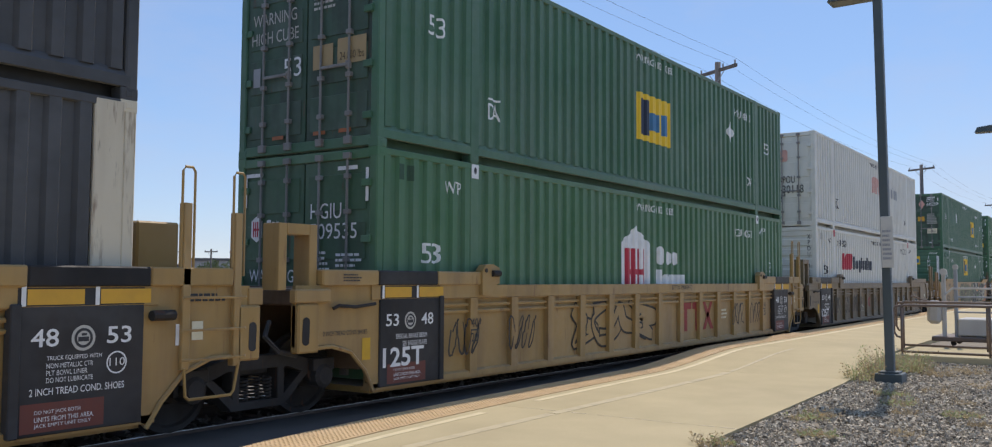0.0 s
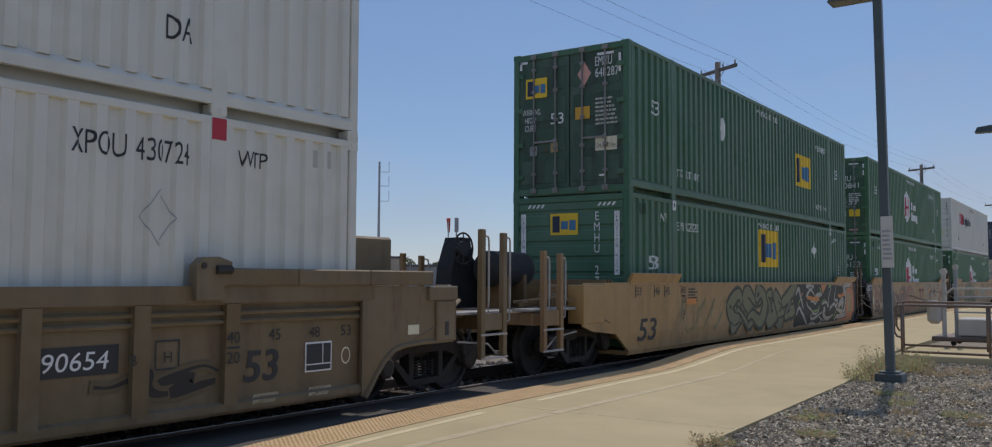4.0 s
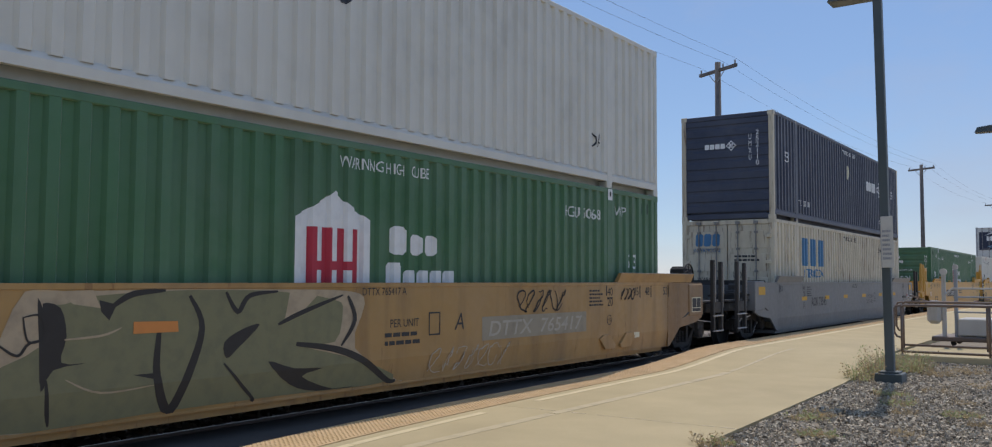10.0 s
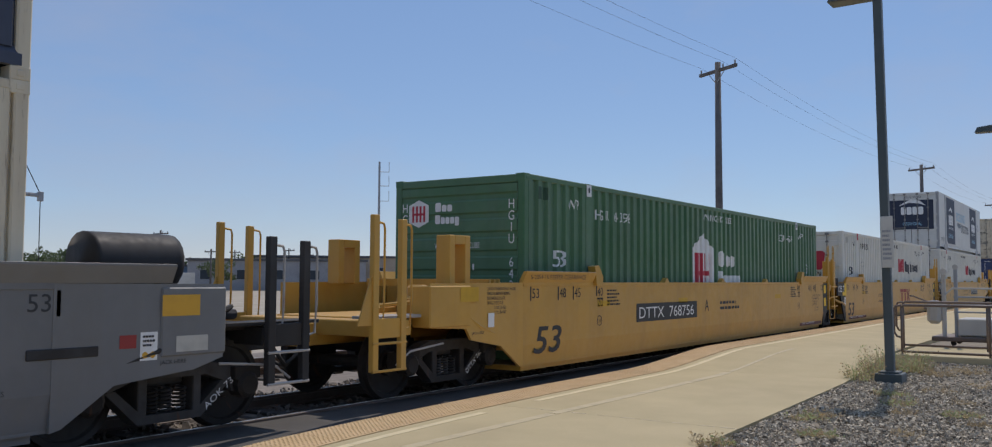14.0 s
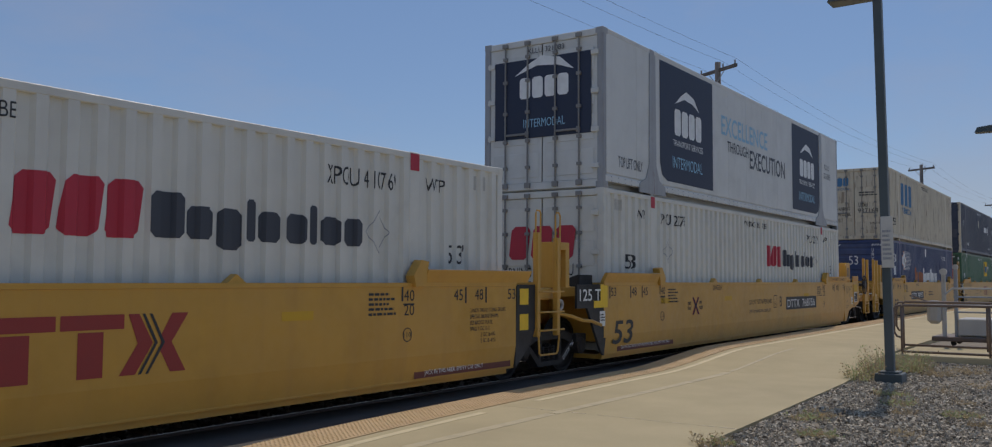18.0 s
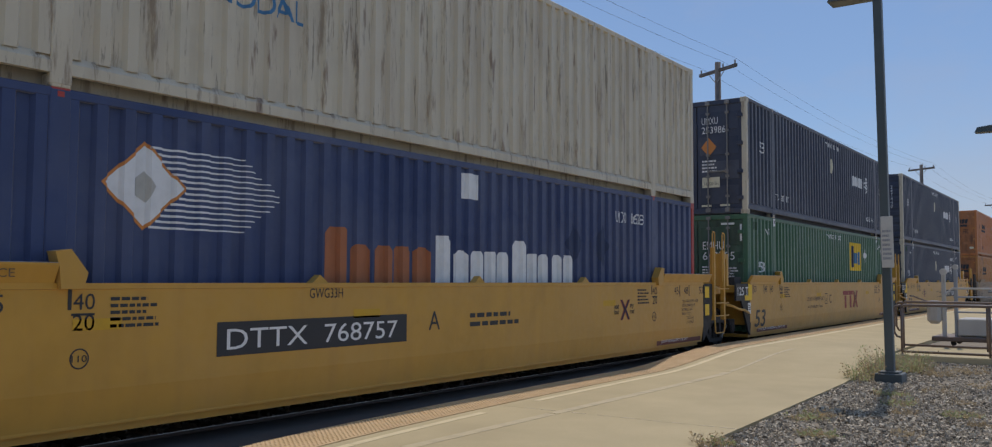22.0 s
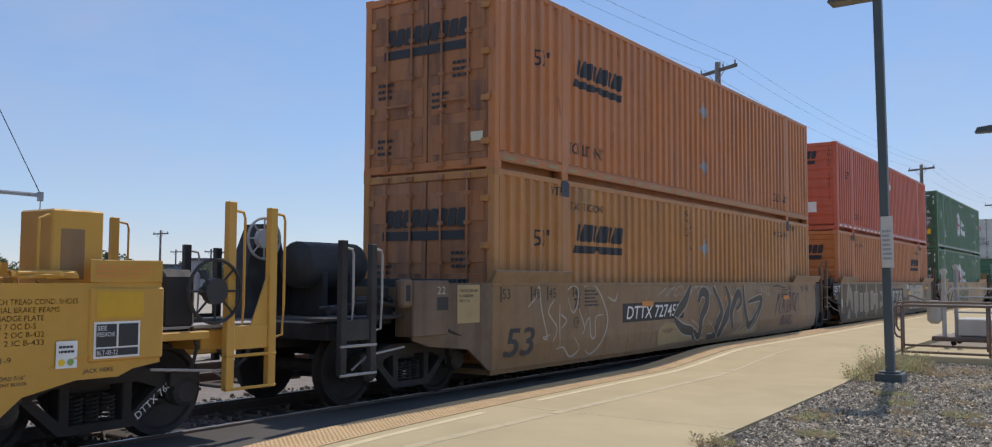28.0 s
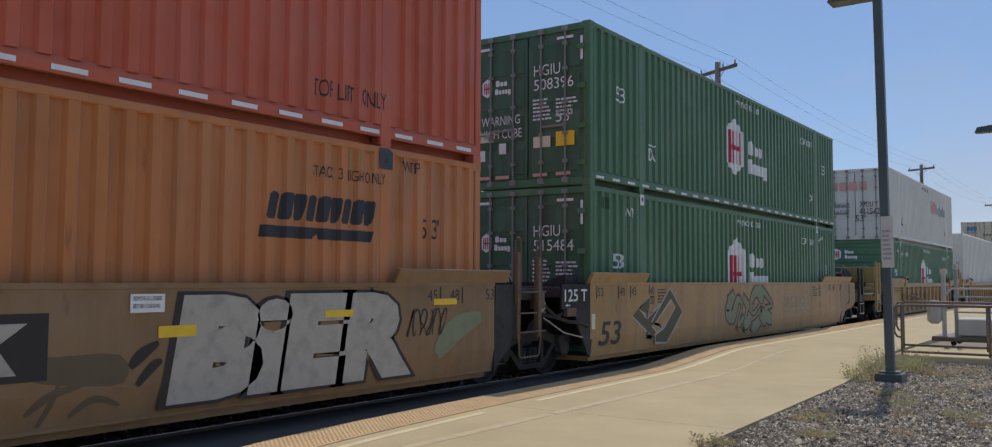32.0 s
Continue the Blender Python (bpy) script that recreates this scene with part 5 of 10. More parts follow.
        for z in (0.80, 0.47):
            part("rung", Shape().tube([(x0, sy * (WY + 0.04), z), (x1, sy * (WY + 0.04), z)], 0.018, 6), M["bare"] if dark else gear, st)
        for x in (x0 + 0.1, x1):
            part("hoop", Shape().tube([(x - 0.02, sy * (WY + 0.0), mast - 0.08), (x + 0.12, sy * (WY + 0.0), mast - 0.1), (x + 0.14, sy * (WY + 0.0), mast - 0.16), (x + 0.14, sy * (WY + 0.0), 1.3), (x + 0.12, sy * (WY + 0.0), 0.98), (x, sy * WY, 0.96)], 0.015, 6), M["bare"] if dark else gear, st)
    if fresh and lead:
        hollow_frame(t, *sorted((X(1.42), X(1.89))), SILL - 0.03, 2.18, -1.32, -1.08, mat)
        hollow_frame(t, *sorted((X(1.08), X(1.55))), SILL - 0.03, 2.18, 1.08, 1.32, mat)
    elif fresh:
        part("tall_cabinet", bx(Shape(), 1.02, 1.50, -1.28, -0.75, 1.50, 2.17, 0.015), mat, t)
        part("cabinet_recess", bx(Shape(), 1.10, 1.32, -1.285, -1.27, 1.56, 2.0, 0.004), M["dark_car"], t)
        part("cover_plate", bx(Shape(), 1.30, qs, -WY - 0.004, -WY + 0.012, 1.535, 1.735, 0.003), mat, t)
        part("cable_coil", Shape().tube([(X(0.64 + 0.30 * (1 + math.sin(q * 0.9))), -1.34 + 0.02 * (q % 3), 1.58 + 0.006 * (q % 9)) for q in range(36)], 0.016, 5), mat, t)
        part("grab_iron", Shape().tube([(X(0.98), -1.25, 1.5), (X(0.90), -1.28, 1.55), (X(0.90), -1.28, 2.08), (X(1.02), -1.25, 2.12)], 0.015, 6), mat, t)
    label = "A-END" if lead else "B-END"
    cw(t, label, min(X(p0), X(p1)) + 0.14, 0.94, 0.09, M["t_black"] if fresh else M["t_cream"], 0.3, y=-WY - 0.02)
    if ribbed:
        part("bulkhead_box", bx(Shape(), 0.35, 1.1, -0.9, 0.9, 1.5, 2.12, 0.03), mat, t)
        for y in (-0.5, 0.3):
            part("lifting_eye", bx(Shape(), 0.6, 0.72, y, y + 0.08, 2.12, 2.2, 0.01), mat, t)
    else:
        for dx in (0.5, 0.62, 0.74):
            part("cross_bearer", bx(Shape(), dx, dx + 0.05, -1.2, 1.2, 1.46, 1.58, 0.006), gear, t)
    c = [X(1.40), X(2.45)]
    tz, tr_ = (1.24, 0.19) if fresh else (1.76, 0.31)
    tank = Shape().tube([(c[0], 0.2, tz), (c[0] + 0.06 * d, 0.2, tz), (c[1] - 0.06 * d, 0.2, tz), (c[1], 0.2, tz)], tr_, 18)
    if (not fresh and lead and mat is not M["grey_car"]) or (not lead and (fresh or mat is M["grey_car"])):
        for q in (1.65, 2.15):
            part("tank_saddle", bx(Shape(), q, q + 0.1, -0.1, 0.5, 1.08, tz - 0.1, 0.01), gear, t)
        part("air_tank", tank, gear if fresh else M["black_car"], t, smooth=True)
    part("valve_body", bx(bx(Shape(), 1.9, 2.3, -1.05, -0.7, 1.0, 1.35, 0.04), 2.05, 2.2, -1.1, -0.8, 1.3, 1.5, 0.04), gear, t)
    part("brake_pipe", Shape().tube([(X(0.9), -1.38, 0.80), (X(1.3), -1.40, 0.92), (X(1.8), -1.36, 1.20), (X(2.3), -1.1, 1.28), (X(2.7), -0.5, 1.2)], 0.028, 6), gear, t)
    part("deck_pipe", Shape().tube([(X(0.3), -0.72, 1.20), (X(1.4), -0.72, 1.20), (X(2.7), -0.66, 1.18)], 0.06, 8), gear, t)
    part("hand_rail", Shape().tube([(X(0.4), -1.12, 1.12), (X(0.42), -1.14, 1.40), (X(1.2), -1.14, 1.42), (X(1.24), -1.12, 1.12)], 0.014, 6), gear, t)
    part("release_rod", Shape().tube([(X(2.0), -1.30, 0.72), (X(2.7), -1.32, 0.66), (X(2.95), -1.30, 0.5)], 0.014, 5), M["bare"], t)
    part("air_hose", Shape().tube([(X(3.5), -0.25, 0.9), (X(3.7), -0.3, 0.62), (X(3.85), -0.25, 0.5), (X(3.95), -0.2, 0.55)], 0.025, 6), M["black_car"], t)
    if brake and not ribbed and mat is not M["grey_car"]:
        if fresh:
            part("brake_stand", bx(Shape(), 2.08, 2.52, -1.30, -1.0, 1.06, 1.66, 0.07), M["black_car"], t)
            part("brake_shaft", Shape().tube([(X(2.56), -1.3, 1.45), (X(2.56), -1.5, 1.45)], 0.05, 10), M["black_car"], t)
            brake_wheel(t, X(2.56), 1.45, 0.31, -1.50, M["black_car"])
            part("brake_bracket", bx(Shape(), 2.06, 2.6, -1.38, -1.1, 0.98, 1.06, 0.01), mat, t)
            part("brake_chain", Shape().tube([(X(2.45), -1.3, 1.1), (X(2.5), -1.32, 0.9), (X(2.44), -1.3, 0.66)], 0.02, 5), M["black_car"], t)
        else:
            part("brake_stand", bx(Shape(), 2.44, 2.86, -0.86, -0.45, 1.0, 1.88, 0.06), M["black_car"], t)
            brake_wheel(t, X(2.40), 1.66, 0.27, -0.93, M["black_car"])
    elif lead and not fresh and not ribbed and mat is not M["grey_car"]:
        part("brake_stand", Shape().prism(outline([(3.0, 1.05), (2.9, 1.78), (2.68, 2.3), (2.4, 2.3), (2.3, 1.95), (1.9, 1.66), (1.9, 1.05)]), 0.62, 0.95), M["black_car"], t)
        brake_wheel(t, X(2.72), 2.10, 0.27, 0.52, M["black_car"] if mat is M["brown_car"] else M["bare"])
    for w_ in truck(t, X(1.6), wheels_label):
        WHEELS.append(w_)


def artic_lead(t, mat, panel, badge="125 T", bare_end=False):
    """Leading end of an articulated unit: dark end plate with its capacity, nose over the shared truck."""
    for sy in (-1, 1):
        y0, y1 = sorted((sy * (WY - 0.008), sy * (WY - 0.05)))
        y0, y1 = sorted((sy * (WY - 0.016), sy * (WY - 0.06)))
        part("end_plate", Shape().prism([(-1.13, 1.50), (-0.04, 1.50), (-0.04, 1.10), (-0.10, 0.70), (-0.2, LOW), (-0.30, 0.34), (-0.78, 1.10), (-1.13, 1.10)], y0, y1), panel, t)
    if bare_end:
        # nose and bulkhead go black to paint in the gap's shade
        mat = M["black_car"]
        part("valve_box", Shape().box(-1.02, -0.72, -WY - 0.02, -WY + 0.06, 0.98, 1.12, 0.01), M["soot_shade_car"], t)
        part("release_rod", Shape().tube([(-1.55, -1.30, 0.98), (-1.0, -1.36, 0.72), (-0.45, -1.40, 0.62)], 0.012, 5), M["bare"], t)
        cdec(t, "arrow", polys([(0, 0.03), (0.07, 0.06), (0.07, 0.04), (0.16, 0.04), (0.16, 0.02), (0.07, 0.02), (0.07, 0)]), -1.04, 1.13, M["t_white"])
        cdec(t, "label_plate", rects((0, 0, 0.13, 0.26)), -0.16, 0.74, M["t_cream"])
    part("nose", Shape().box(-1.5, 0.1, -0.3, 0.3, 0.80, 1.40, 0.02).box(-0.95, 0.0, -1.3, 1.3, 1.28, 1.46, 0.02), mat, t)
    part("bulkhead", Shape().box(-0.2, -0.12, -1.3, 1.3, 0.5, SILL, 0.01), mat, t)
    part("brake_pipe", Shape().tube([(-1.6, -1.2, 1.05), (-1.25, -1.35, 0.98), (-0.95, -1.40, 0.90), (-0.66, -1.42, 0.88), (-0.3, -1.40, 0.80)], 0.03, 6), mat, t)
    part("end_flap", Shape().prism_x([(-1.2, 1.46), (-0.7, 1.46), (-0.85, 1.56), (-1.15, 1.66), (-1.2, 1.66)], -0.7, -0.25), M["black_car"] if panel is M["black_car"] else mat, t)
    cw(t, badge, -1.06, 1.22, 0.20, M["t_white"], 0.74, 0.012)


def artic_trail(t, mat, panel, tall=2.30, bare_end=False):
    e = CL
    if bare_end:
        mat, tall = M["soot_shade_car"], 1.98
    for sy in (-1, 1):
        y0, y1 = sorted((sy * (WY - 0.008), sy * (WY - 0.05)))
        y0, y1 = sorted((sy * (WY - 0.016), sy * (WY - 0.06)))
        part("end_plate", Shape().prism([(e + 0.24, 1.50), (e + 0.78, 1.50), (e + 0.78, 0.90), (e + 0.62, 0.62), (e + 0.3, 0.35), (e + 0.2, LOW), (e + 0.2, 0.5)], y0, y1), panel, t)
        if sy < 0:
            ladder(t, e + 0.74, e + 1.42, mat, sy, tall=tall, hoop=tall + (0.22 if bare_end else 0.34))
        else:
            ladder(t, e + 0.74, e + 1.42, mat, sy, tall=tall - 0.3, hoop=tall)
    if bare_end:
        # black from here on: shade of the gap put into the nose colour
        mat = M["black_car"]
        part("hose_bracket", Shape().box(e + 1.44, e + 1.66, -1.36, -1.2, 1.12, 1.40, 0.02), M["soot_shade_car"], t)
        part("air_hose", Shape().tube([(e + 1.5, -1.30, 1.30), (e + 1.75, -1.34, 1.12), (e + 2.05, -1.33, 0.98), (e + 2.35, -1.30, 1.04), (e + 2.55, -1.26, 1.2)], 0.026, 6), M["black_car"], t)
    else:
        hollow_frame(t, e + 1.36, e + 1.86, 1.45, 2.18, -1.36, -1.1, mat)
        hollow_frame(t, e + 0.70, e + 1.30, 1.45, 2.16, 0.95, 1.25, mat)
    part("nose", Shape().box(e - 0.1, e + 1.75, -0.3, 0.3, 0.80, 1.36, 0.02).box(e + 0.1, e + 1.7, -1.3, 1.3, 1.26, 1.44, 0.02), mat, t)
    part("bulkhead", Shape().box(e + 0.12, e + 0.2, -1.3, 1.3, 0.5, SILL, 0.01), mat, t)
    part("hook", Shape().ring_y(e + 1.62, -1.32, 1.17, 0.07, 0.028, 16, 8), M["bare"], t)


def wild(t, x0, x1, seed, fill, line, glow, n, curvy=False, hatch=None, fat=1.0, z0=0.36, z1=1.44, y=None):
    """A sprayed piece of interlocking letter-like strokes that cannot be read, each with its outline."""
    rnd = random.Random(seed)
    y = -WY + 0.012 if y is None else y
    step, h = (x1 - x0) / n, z1 - z0
    forms = ([(0.1, 0.0), (0.25, 0.95), (0.55, 0.35), (0.85, 1.0), (0.9, 0.05)], [(0.9, 0.95), (0.2, 0.85), (0.15, 0.15), (0.9, 0.05), (0.85, 0.5)], [(0.1, 1.0), (0.9, 0.9), (0.5, 0.5), (0.45, 0.0)],
             [(0.15, 0.05), (0.45, 1.0), (0.75, 0.55), (0.2, 0.45), (0.95, 0.0)], [(0.9, 0.85), (0.3, 1.0), (0.2, 0.55), (0.85, 0.45), (0.75, 0.05), (0.1, 0.1)], [(0.2, 1.0), (0.15, 0.1), (0.8, 0.0), (0.95, 0.95)])
    layers = {}
    for i in range(n):
        f = forms[rnd.randrange(len(forms))]
        turn = rnd.choice((0.7, 1.2, 2.0, 2.6, 3.8, 4.4))
        f = [(0.5 + 0.9 * ((a_ - 0.5) * math.cos(turn) - (b_ - 0.5) * math.sin(turn)), 0.5 + 0.95 * ((a_ - 0.5) * math.sin(turn) + (b_ - 0.5) * math.cos(turn))) for a_, b_ in f]
        f = [(f[0][0] - 0.35, f[0][1] + rnd.uniform(-0.2, 0.2))] + f + [(f[-1][0] + 0.4, f[-1][1] + rnd.uniform(-0.35, 0.35))]
        lean = rnd.uniform(-0.15, 0.25)
        pts = [(x0 + step * (i - 0.14 + 1.28 * a_ + lean * (b_ - 0.5)) + rnd.uniform(-0.05, 0.05) * step, z0 + h * (0.14 + 0.72 * b_ + rnd.uniform(-0.05, 0.05))) for a_, b_ in f]
        if curvy:
            q_ = []
            for k in range(len(pts) - 1):
                p = [Vector(pts[min(max(k + d_, 0), len(pts) - 1)]) for d_ in (-1, 0, 1, 2)]
                for s_ in range(6):
                    u_ = s_ / 6
                    q_.append(tuple(0.5 * (2 * p[1] + (p[2] - p[0]) * u_ + (2 * p[0] - 5 * p[1] + 4 * p[2] - p[3]) * u_ * u_ + (3 * p[1] - p[0] - 3 * p[2] + p[3]) * u_ ** 3)))
            pts = q_ + [pts[-1]]
        w = 0.27 * min(h, step * 1.25) * fat
        m_ = len(pts)
        wid = [w * (0.75 + 0.45 * math.sin(2.2 * k / (m_ - 1) * 3.14 + seed + i)) for k in range(m_)]
        wid[-1] *= 0.25
        base = 0.003 + 0.0009 * i

        def stroke(mat, grow, lift):
            L, R = [], []
            for k, p in enumerate(pts):
                a_, b_ = pts[max(k - 1, 0)], pts[min(k + 1, m_ - 1)]
                d_ = Vector((b_[0] - a_[0], b_[1] - a_[1])).normalized()
                e_ = grow * (-1 if k == 0 else 1 if k == m_ - 1 else 0)
                g = wid[k] * 0.5 + grow
                L.append((p[0] + d_.x * e_ - d_.y * g, p[1] + d_.y * e_ + d_.x * g))
                R.append((p[0] + d_.x * e_ + d_.y * g, p[1] + d_.y * e_ - d_.x * g))
            S = layers.setdefault(mat.name, (mat, Shape()))[1]
            cl = lambda z: min(1.47, max(0.335, z)) if y < -WY + 0.05 else min(z1 + 0.06, max(z0 - 0.06, z))
            for k in range(m_ - 1):
                o = [L[k], R[k], R[k + 1], L[k + 1]]
                S.add([(p[0], y - lift - 0.00002 * k, cl(p[1])) for p in o], [(0, 1, 2, 3)])
        if glow:
            stroke(glow, 0.085, base)
        stroke(line, 0.04, base + 0.0003)
        stroke(fill, 0.0, base + 0.0006)
        if hatch:
            S = layers.setdefault(hatch.name, (hatch, Shape()))[1]
            for k in range(m_ - 1):
                p, q_ = Vector(pts[k]), Vector(pts[k + 1])
                d_ = (q_ - p).normalized()
                for s_ in range(2 if curvy else 5):
                    c = p.lerp(q_, (s_ + 0.5) / (2 if curvy else 5))
                    e_ = Vector((-d_.y, d_.x)) * wid[k] * 0.5
                    a_, b_, g = c + e_ * 0.9, c + e_ * 0.1 + d_ * 0.05, d_ * 0.011
                    S.add([(r.x, y - base - 0.0011, r.y) for r in (a_ - g, a_ + g, b_ + g * 0.4, b_ - g * 0.4)], [(0, 1, 2, 3)])
    for mat, S in layers.values():
        tagged(part("graffiti", S, mat, t), kind="stuff")


def scrawl(t, x0, x1, z0, z1, seed, mat, n=6, w=0.03):
    """A quick tag in loops that cannot be read."""
    rnd = random.Random(seed)
    V, F = [], []
    for i in range(n):
        cx = x0 + (x1 - x0) * (i + 0.5) / n
        pts = []
        k, ph = rnd.uniform(0.6, 1.5), rnd.uniform(0, 6.28)
        for q in range(18):
            s_ = q / 17
            pts.append((cx + (x1 - x0) / n * (0.55 * math.sin(6.28 * s_ * k + ph) + 0.3 * s_), z0 + (z1 - z0) * (0.5 + 0.48 * math.cos(6.28 * s_ * rnd.uniform(0.9, 1.05) + ph * 0.7))))
        v_, f_ = ribbon(pts, w)
        b_ = len(V)
        V += list(map(tuple, v_))
        F += [tuple(b_ + k_ for k_ in g) for g in f_]
    cdec(t, "tag", (np.array(V), F), 0, 0, mat, 0.0075)


SPRAYED = {}     # layers of paint on each car so far


def smooth_line(pts, closed, n=4):
    """Points of a soft curve through pts."""
    k, out = len(pts), []
    for i in range(k if closed else k - 1):
        p = [Vector(pts[(i + d) % k] if closed else pts[min(max(i + d, 0), k - 1)]) for d in (-1, 0, 1, 2)]
        for j in range(n):
            u = j / n
            out.append(0.5 * (2 * p[1] + (p[2] - p[0]) * u + (2 * p[0] - 5 * p[1] + 4 * p[2] - p[3]) * u * u + (3 * p[1] - p[0] - 3 * p[2] + p[3]) * u ** 3))
    return out if closed else out + [Vector(pts[-1])]


def sprayed(t, faces, mat, lift):
    """Lay flat painted faces on a car's side, which leans in towards its foot."""
    bm = bmesh.new()
    for f in faces:
        vs = [bm.verts.new((q[0], 0, min(1.478, max(0.302, q[1])))) for q in f]
        bm.faces.new(vs)
    bmesh.ops.bisect_plane(bm, geom=bm.verts[:] + bm.edges[:] + bm.faces[:], plane_co=(0, 0, 0.6), plane_no=(0, 0, 1), dist=1e-5)
    bmesh.ops.triangulate(bm, faces=bm.faces[:])
    for v in bm.verts:
        v.co.y = -WY + 0.012 - lift + max(0.0, 0.6 - v.co.z) * 0.145
    me = bpy.data.meshes.new("graffiti")
    bm.to_mesh(me)
    bm.free()
    me.materials.append(M[mat])
    ob = new("graffiti", me)
    ob.parent = t
    tagged(ob, kind="stuff")


def spray(t, pts, mat, w=0.0, edge=""):
    """A sprayed patch (w 0) or a stroke that swells to width w and runs out thin, with an edge line if named."""
    SPRAYED[t.name] = SPRAYED.get(t.name, 0) + 1
    lift = 0.003 + 0.0003 * SPRAYED[t.name]
    if not w:
        sprayed(t, [smooth_line(pts, len(pts) > 4, 3) if len(pts) > 4 else pts], mat, lift)
        return
    line = smooth_line(pts, False, 5)
    n = len(line) - 1
    for grow, m_, dl in ([(0.026, edge, 0.0)] if edge else []) + [(0.0, mat, 0.00015)]:
        rim = []
        for i, q in enumerate(line):
            d = (line[min(i + 1, n)] - line[max(i - 1, 0)]).normalized()
            k = w * 0.5 * (0.22 + 0.78 * math.sin(math.pi * (0.12 + 0.83 * i / n))) + grow
            rim.append((q + Vector((-d.y, d.x)) * k, q - Vector((-d.y, d.x)) * k))
        sprayed(t, [(a[0], a[1], b[1], b[0]) for a, b in zip(rim, rim[1:])], m_, lift + dl)


def fan(t, x, z, r0, r1, a0, a1, n, mat):
    """Short strokes of thin paint that radiate from a point."""
    SPRAYED[t.name] = SPRAYED.get(t.name, 0) + 1
    rnd = random.Random(n + int(x * 100))
    fs = []
    for i in range(n):
        a = a0 + (a1 - a0) * (i + rnd.uniform(-0.2, 0.2)) / n
        d = Vector((math.cos(a), math.sin(a)))
        e = Vector((-d.y, d.x)) * rnd.uniform(0.012, 0.024)
        c, k0, k1 = Vector((x, z)), r0 * rnd.uniform(0.9, 1.3), r1 * rnd.uniform(0.75, 1.1)
        fs.append([c + d * k0 - e * 0.3, c + d * k1 - e, c + d * k1 + e, c + d * k0 + e * 0.3])
    sprayed(t, fs, mat, 0.003 + 0.0003 * SPRAYED[t.name])


def graffiti_d(t):
    """Silver and green strokes on a black ground, coral towards the end."""
    spray(t, [(9.80, 1.48), (10.98, 1.48), (14.27, 1.44), (15.27, 1.34), (15.52, 1.07), (15.40, 0.70), (15.23, 0.51), (14.61, 0.40), (14.56, 0.33), (14.15, 0.33), (12.63, 0.33), (11.61, 0.33), (10.28, 0.33), (9.85, 0.33)], "g_night")
    spray(t, [(15.29, 0.55), (15.46, 0.82), (15.58, 1.19), (16.03, 1.42), (16.45, 1.43), (16.49, 0.54), (16.19, 0.33), (14.56, 0.33), (14.66, 0.40), (15.53, 0.42)], "g_coral")
    spray(t, [(15.64, 1.15), (16.20, 1.17), (16.18, 0.56), (15.72, 0.53)], "t_tan")
    spray(t, [(12.55, 1.46), (13.22, 1.46), (12.73, 1.18)], "g_coral")
    spray(t, [(10.24, 1.33), (10.48, 1.14), (10.67, 1.24)], "g_coral", 0.078)
    spray(t, [(11.89, 1.16), (12.30, 1.21), (12.56, 1.27), (12.37, 1.38)], "g_lime", 0.084)
    spray(t, [(11.55, 0.77), (11.68, 0.69), (12.14, 0.72), (12.35, 0.85)], "g_lime", 0.062)
    spray(t, [(11.38, 0.53), (11.59, 0.62), (11.85, 0.52)], "g_lime", 0.070)
    spray(t, [(13.41, 1.35), (13.50, 1.40), (13.73, 1.42)], "g_lime", 0.092)
    spray(t, [(14.19, 0.63), (14.04, 0.46), (14.15, 0.33)], "g_lime", 0.074)
    spray(t, [(12.57, 0.90), (12.76, 0.96), (13.08, 1.00)], "g_lime", 0.079)
    spray(t, [(10.21, 0.90), (10.37, 1.02), (10.68, 1.03)], "g_lime", 0.056)
    spray(t, [(11.86, 0.97), (11.99, 1.09), (12.30, 1.15), (12.62, 1.17)], "g_silver", 0.183, "g_dark")
    spray(t, [(11.43, 0.95), (11.58, 1.00), (11.77, 0.96), (11.90, 0.91), (12.17, 1.01)], "g_silver", 0.096, "g_dark")
    spray(t, [(11.00, 0.98), (11.17, 0.83), (11.46, 0.75), (11.65, 0.64), (12.01, 0.61), (12.35, 0.75)], "g_silver", 0.076, "g_dark")
    spray(t, [(11.38, 0.58), (11.53, 0.48), (11.91, 0.50), (12.18, 0.56), (12.63, 0.65)], "g_silver", 0.090, "g_dark")
    spray(t, [(12.33, 0.33), (12.59, 0.33), (12.47, 0.47), (12.25, 0.52)], "g_silver", 0.070, "g_dark")
    spray(t, [(12.61, 0.88), (12.76, 0.90), (13.08, 0.94), (13.30, 0.79), (13.38, 1.07), (13.71, 1.40)], "g_silver", 0.083, "g_dark")
    spray(t, [(12.77, 0.77), (12.93, 0.72), (12.73, 0.61), (13.10, 0.44), (13.53, 0.46), (13.87, 0.54)], "g_silver", 0.142, "g_dark")
    spray(t, [(13.43, 0.68), (13.61, 0.78), (14.03, 0.86), (14.18, 0.77), (14.41, 0.96), (14.03, 1.01), (14.24, 1.39)], "g_silver", 0.105, "g_dark")
    spray(t, [(14.44, 0.72), (14.71, 0.86), (15.10, 0.96), (14.93, 0.68)], "g_silver", 0.217, "g_dark")
    spray(t, [(14.24, 0.70), (14.82, 0.61), (15.48, 0.53), (14.71, 0.46), (14.29, 0.46), (14.10, 0.33)], "g_silver", 0.163, "g_dark")
    spray(t, [(16.10, 1.44), (15.42, 1.43), (15.21, 1.30), (15.46, 1.17), (15.29, 0.71), (15.02, 0.59)], "g_silver", 0.191, "g_dark")
    spray(t, [(12.45, 0.49), (13.02, 0.33)], "g_silver", 0.034)
